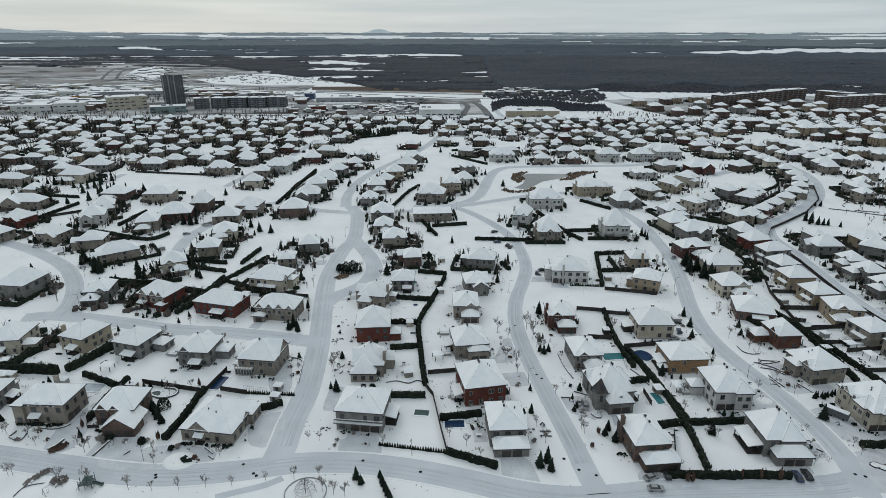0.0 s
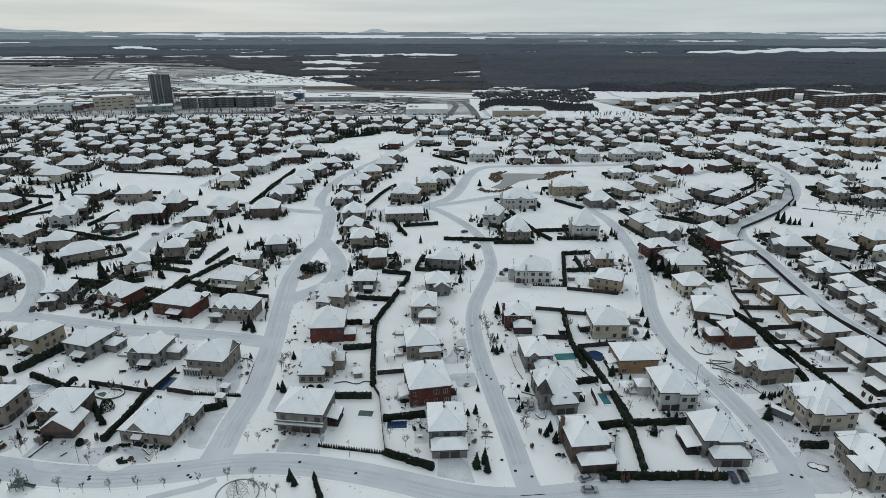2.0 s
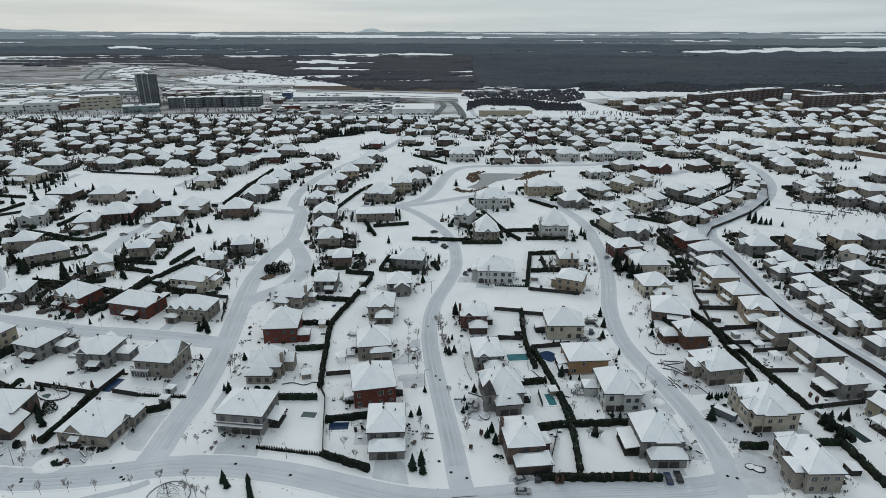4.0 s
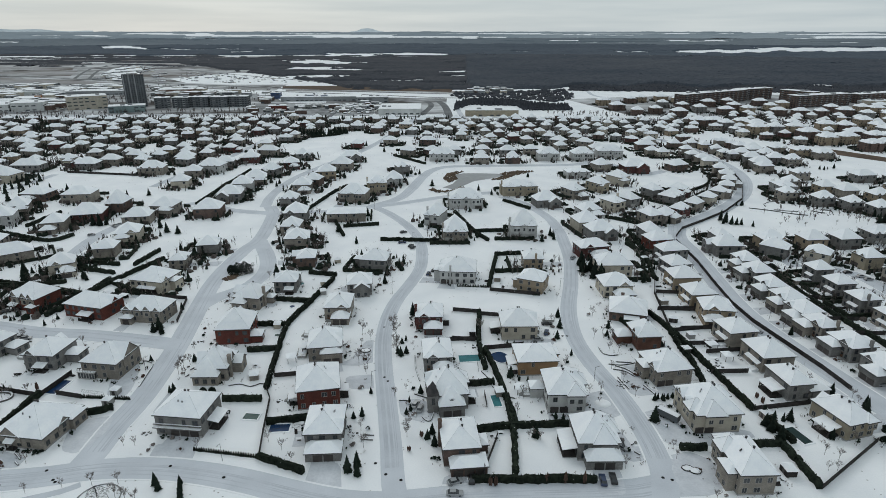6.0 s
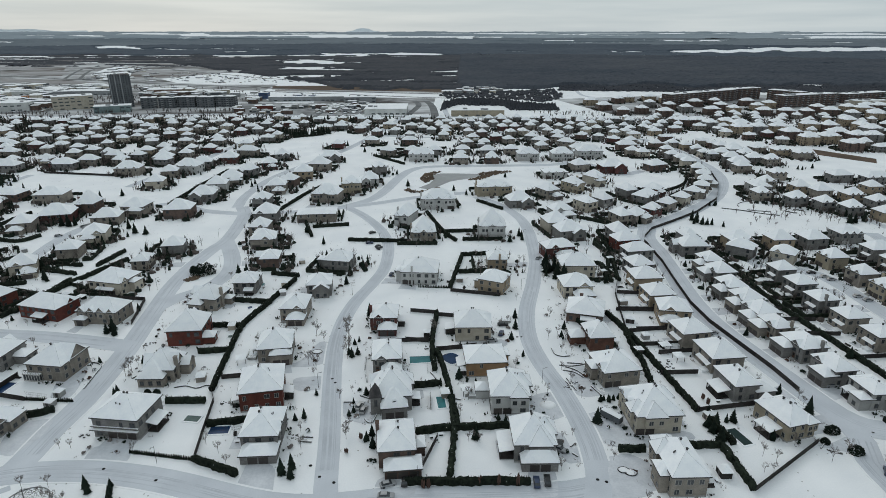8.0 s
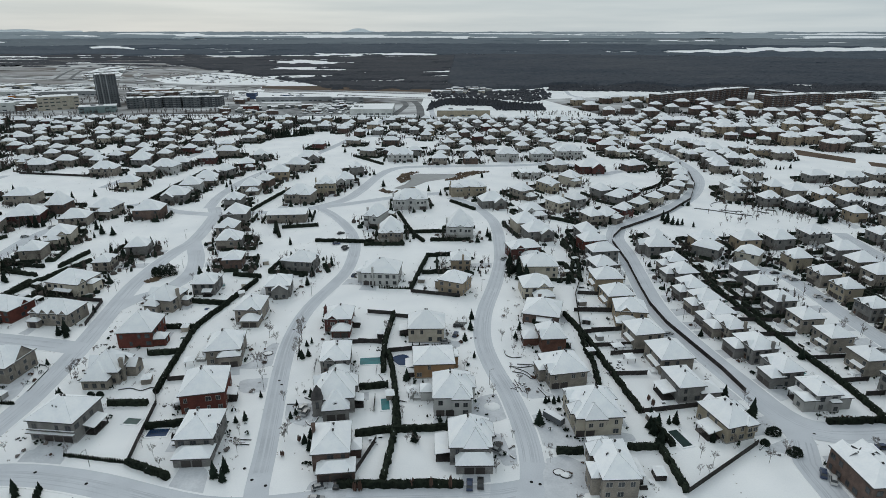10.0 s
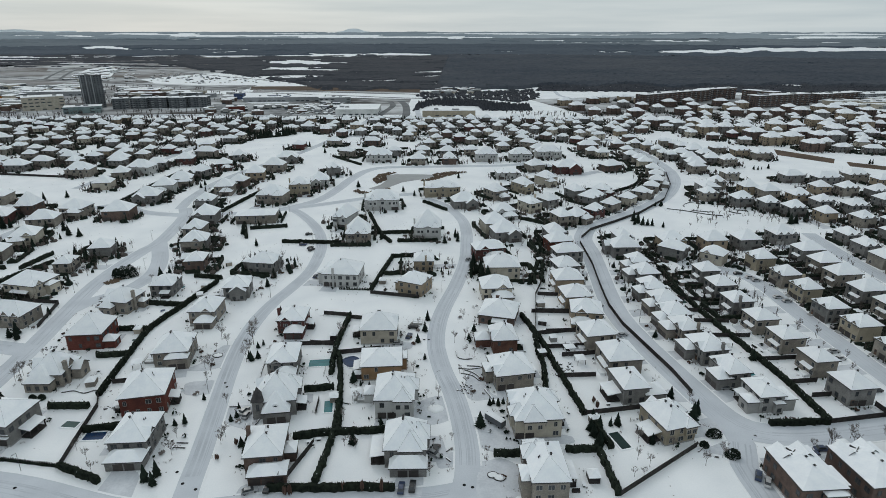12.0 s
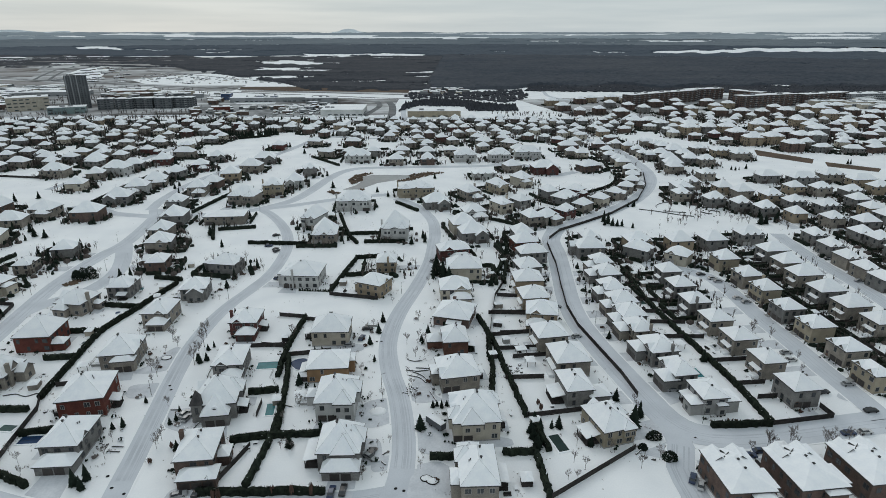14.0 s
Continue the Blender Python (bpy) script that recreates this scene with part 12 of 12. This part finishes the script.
def play_tower(x, y, rot):
    """A small tower on posts with a roof, a bent slide and a ladder."""
    ob = new("play_tower")
    ob.matrix_world = pose(x, y, 0, 0, 0, rot)
    post = shared("tower_post", lambda: Shape().tube((0, 0, 0), (0, 0, 3.1), 0.09, 0.09, 6).mesh("post", ["play_green"]))
    for px_, py_ in ((-0.9, -0.8), (0.9, -0.8), (-0.9, 0.8), (0.9, 0.8), (-2.4, -0.8), (-2.4, 0.8), (0.9, 2.2), (-0.9, 2.2)):
        part("post", post, ob, pose(px_, py_, 0))
    part("platform", Shape().box(-2.5, -0.9, 1.3, 1.0, 0.9, 1.42).box(-1.0, 0.9, 1.05, 1.0, 2.3, 1.17).mesh("platform", ["play_green"]), ob)
    part("roof", Shape().add([(-1.2, -1.1, 3.0), (1.2, -1.1, 3.0), (1.2, 1.1, 3.0), (-1.2, 1.1, 3.0), (0, 0, 3.9)], [(0, 1, 4), (1, 2, 4), (2, 3, 4), (3, 0, 4), (3, 2, 1, 0)]).mesh("roof", ["play_green"]), ob)
    rail = Shape()
    for z in (1.75, 2.1):
        rail.tube((-2.4, -0.8, z), (0.9, -0.8, z), 0.04, 0.04, 5).tube((-2.4, 0.8, z), (-0.9, 0.8, z), 0.04, 0.04, 5).tube((-2.4, -0.8, z), (-2.4, 0.8, z), 0.04, 0.04, 5)
    part("guard_rail", rail.mesh("guard_rail", ["play_green"]), ob)
    chute = Shape()
    way = [(1.0, 1.35), (1.7, 1.25), (2.4, 0.75), (3.0, 0.38), (3.6, 0.3)]
    for (a, za), (b, zb) in zip(way, way[1:]):
        for v0, v1, up in ((-0.45, 0.45, 0.0), (-0.5, -0.42, 0.3), (0.42, 0.5, 0.3)):
            chute.add([(a, v0, za - 0.06), (a, v1, za - 0.06), (b, v1, zb - 0.06), (b, v0, zb - 0.06), (a, v0, za + up), (a, v1, za + up), (b, v1, zb + up), (b, v0, zb + up)],
                      [(3, 2, 1, 0), (4, 5, 6, 7), (0, 1, 5, 4), (1, 2, 6, 5), (2, 3, 7, 6), (3, 0, 4, 7)])
    part("slide", chute.mesh("slide", ["play_green"]), ob)
    ladder = Shape().tube((-3.3, -0.35, 0), (-2.4, -0.35, 1.4), 0.04, 0.04, 5).tube((-3.3, 0.35, 0), (-2.4, 0.35, 1.4), 0.04, 0.04, 5)
    for k in range(4):
        u = (k + 0.6) / 4.4
        ladder.tube((-3.3 + 0.9 * u, -0.35, 1.4 * u), (-3.3 + 0.9 * u, 0.35, 1.4 * u), 0.03, 0.03, 5)
    part("ladder", ladder.mesh("ladder", ["iron"]), ob)
    return tagged(ob, "dark green playground tower with a slide in snow", "play tower")


def swing_frame(x, y, rot):
    ob = new("swing_frame")
    ob.matrix_world = pose(x, y, 0, 0, 0, rot)
    leg = Shape().tube((0, -0.9, 0), (0, 0, 2.4), 0.05, 0.05, 6).tube((0, 0.9, 0), (0, 0, 2.4), 0.05, 0.05, 6).mesh("leg", ["iron"])
    for u in (-2.2, 2.2):
        part("leg", leg, ob, pose(u, 0, 0))
    part("crossbar", Shape().tube((-2.3, 0, 2.4), (2.3, 0, 2.4), 0.05, 0.05, 6).mesh("crossbar", ["iron"]), ob)
    seat = Shape().tube((-0.25, 0, 0.5), (-0.25, 0, 2.4), 0.015, 0.015, 4).tube((0.25, 0, 0.5), (0.25, 0, 2.4), 0.015, 0.015, 4).box(-0.27, -0.1, 0.46, 0.27, 0.1, 0.5).mesh("seat", ["tyre"])
    for u in (-1.1, 1.1):
        part("seat", seat, ob, pose(u, 0, 0))
    return tagged(ob, "thin metal swing frame with two dark seats", "swing")


def net_pyramid(x, y):
    """A rope climbing net round one mast, inside a round low kerb."""
    ob = new("climbing_net")
    ob.matrix_world = pose(x, y, 0)
    part("mast", Shape().tube((0, 0, 0), (0, 0, 4.6), 0.1, 0.08, 8).mesh("mast", ["iron"]), ob)
    rope = Shape()
    rings = [(2.9, 1.0), (2.7, 1.9), (2.1, 2.8), (1.2, 3.7)]
    for a in range(8):
        c, s_ = math.cos(a * math.tau / 8), math.sin(a * math.tau / 8)
        c2, s2 = math.cos((a + 1) * math.tau / 8), math.sin((a + 1) * math.tau / 8)
        rope.tube((c * 3.2, s_ * 3.2, 0), (c * rings[0][0], s_ * rings[0][0], rings[0][1]), 0.035, 0.035, 4)
        for (r0, z0), (r1, z1) in zip(rings, rings[1:] + [(0.05, 4.55)]):
            rope.tube((c * r0, s_ * r0, z0), (c * r1, s_ * r1, z1), 0.03, 0.03, 4)
            rope.tube((c * r0, s_ * r0, z0), (c2 * r0, s2 * r0, z0), 0.03, 0.03, 4)
            rope.tube((0, 0, z0), (c * r0, s_ * r0, z0), 0.02, 0.02, 4)
    part("net", rope.mesh("net", ["iron"]), ob)
    kerb = Shape()
    for a in range(40):
        a0, a1 = a * math.tau / 40, (a + 1) * math.tau / 40
        q = [(math.cos(t_) * r_, math.sin(t_) * r_) for t_ in (a0, a1) for r_ in (5.6, 5.85)]
        kerb.add([(*q[0], 0), (*q[1], 0), (*q[3], 0), (*q[2], 0), (*q[0], 0.22), (*q[1], 0.22), (*q[3], 0.22), (*q[2], 0.22)],
                 [(4, 5, 6, 7), (0, 1, 5, 4), (1, 2, 6, 5), (2, 3, 7, 6), (3, 0, 4, 7)])
    part("kerb", kerb.mesh("kerb", ["panel_grey"]), ob)
    return tagged(ob, "dark rope climbing net round a mast in snow", "climbing net")


play_tower(-91.5, 132, 12)
swing_frame(-101, 130.5, 60)
net_pyramid(-30.5, 130.2)
park_path = new("footpath", mesh_of("footpath", *ribbon(smooth_line([(-54.9, 128.3), (-48, 130.9), (-42.3, 133.1), (-38.3, 135.8)]), 0, 2.4, 0.03), ["road_snow"]))
tagged(park_path, "trodden snowy footpath through the park", "path", kind="structure")


# ---- a far lone hill on the skyline ----
hv, hf = [], []
for i in range(41):
    u = -1 + i / 20
    az = radians(-6.8 + u * 1.5)
    top = 117.5 + 27 * max(0.0, (1 - abs(u) ** 1.2)) ** 1.6 - 3 * math.cos(9 * u) * (1 - u * u)
    x, y = MID[0] + 4880 * math.sin(az), 4880 * math.cos(az)
    hv += [(x, y, 60), (x, y, max(100, top)), (x, y + 60, 60)]
for i in range(40):
    a = 3 * i
    hf += [(a, a + 1, a + 4, a + 3), (a + 1, a + 2, a + 5, a + 4)]
rv, rf = [], []
for i in range(31):
    az = radians(-44 + i * 0.5)
    top = 120 + 52 * max(0.0, 1 - i / 30) ** 1.3 + 4 * math.sin(i * 0.9)
    x, y = MID[0] + 4890 * math.sin(az), 4890 * math.cos(az)
    rv += [(x, y, 60), (x, y, top), (x, y + 60, 60)]
for i in range(30):
    a = 3 * i
    rf += [(a, a + 1, a + 4, a + 3), (a + 1, a + 2, a + 5, a + 4)]
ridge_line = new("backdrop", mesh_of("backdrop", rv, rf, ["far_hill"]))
tagged(ridge_line, "long ridge in haze-pale blue-grey on the skyline", "hill", kind="structure")
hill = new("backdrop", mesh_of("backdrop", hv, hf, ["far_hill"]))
tagged(hill, "lone hill in haze-pale blue-grey on the skyline", "hill", kind="structure")
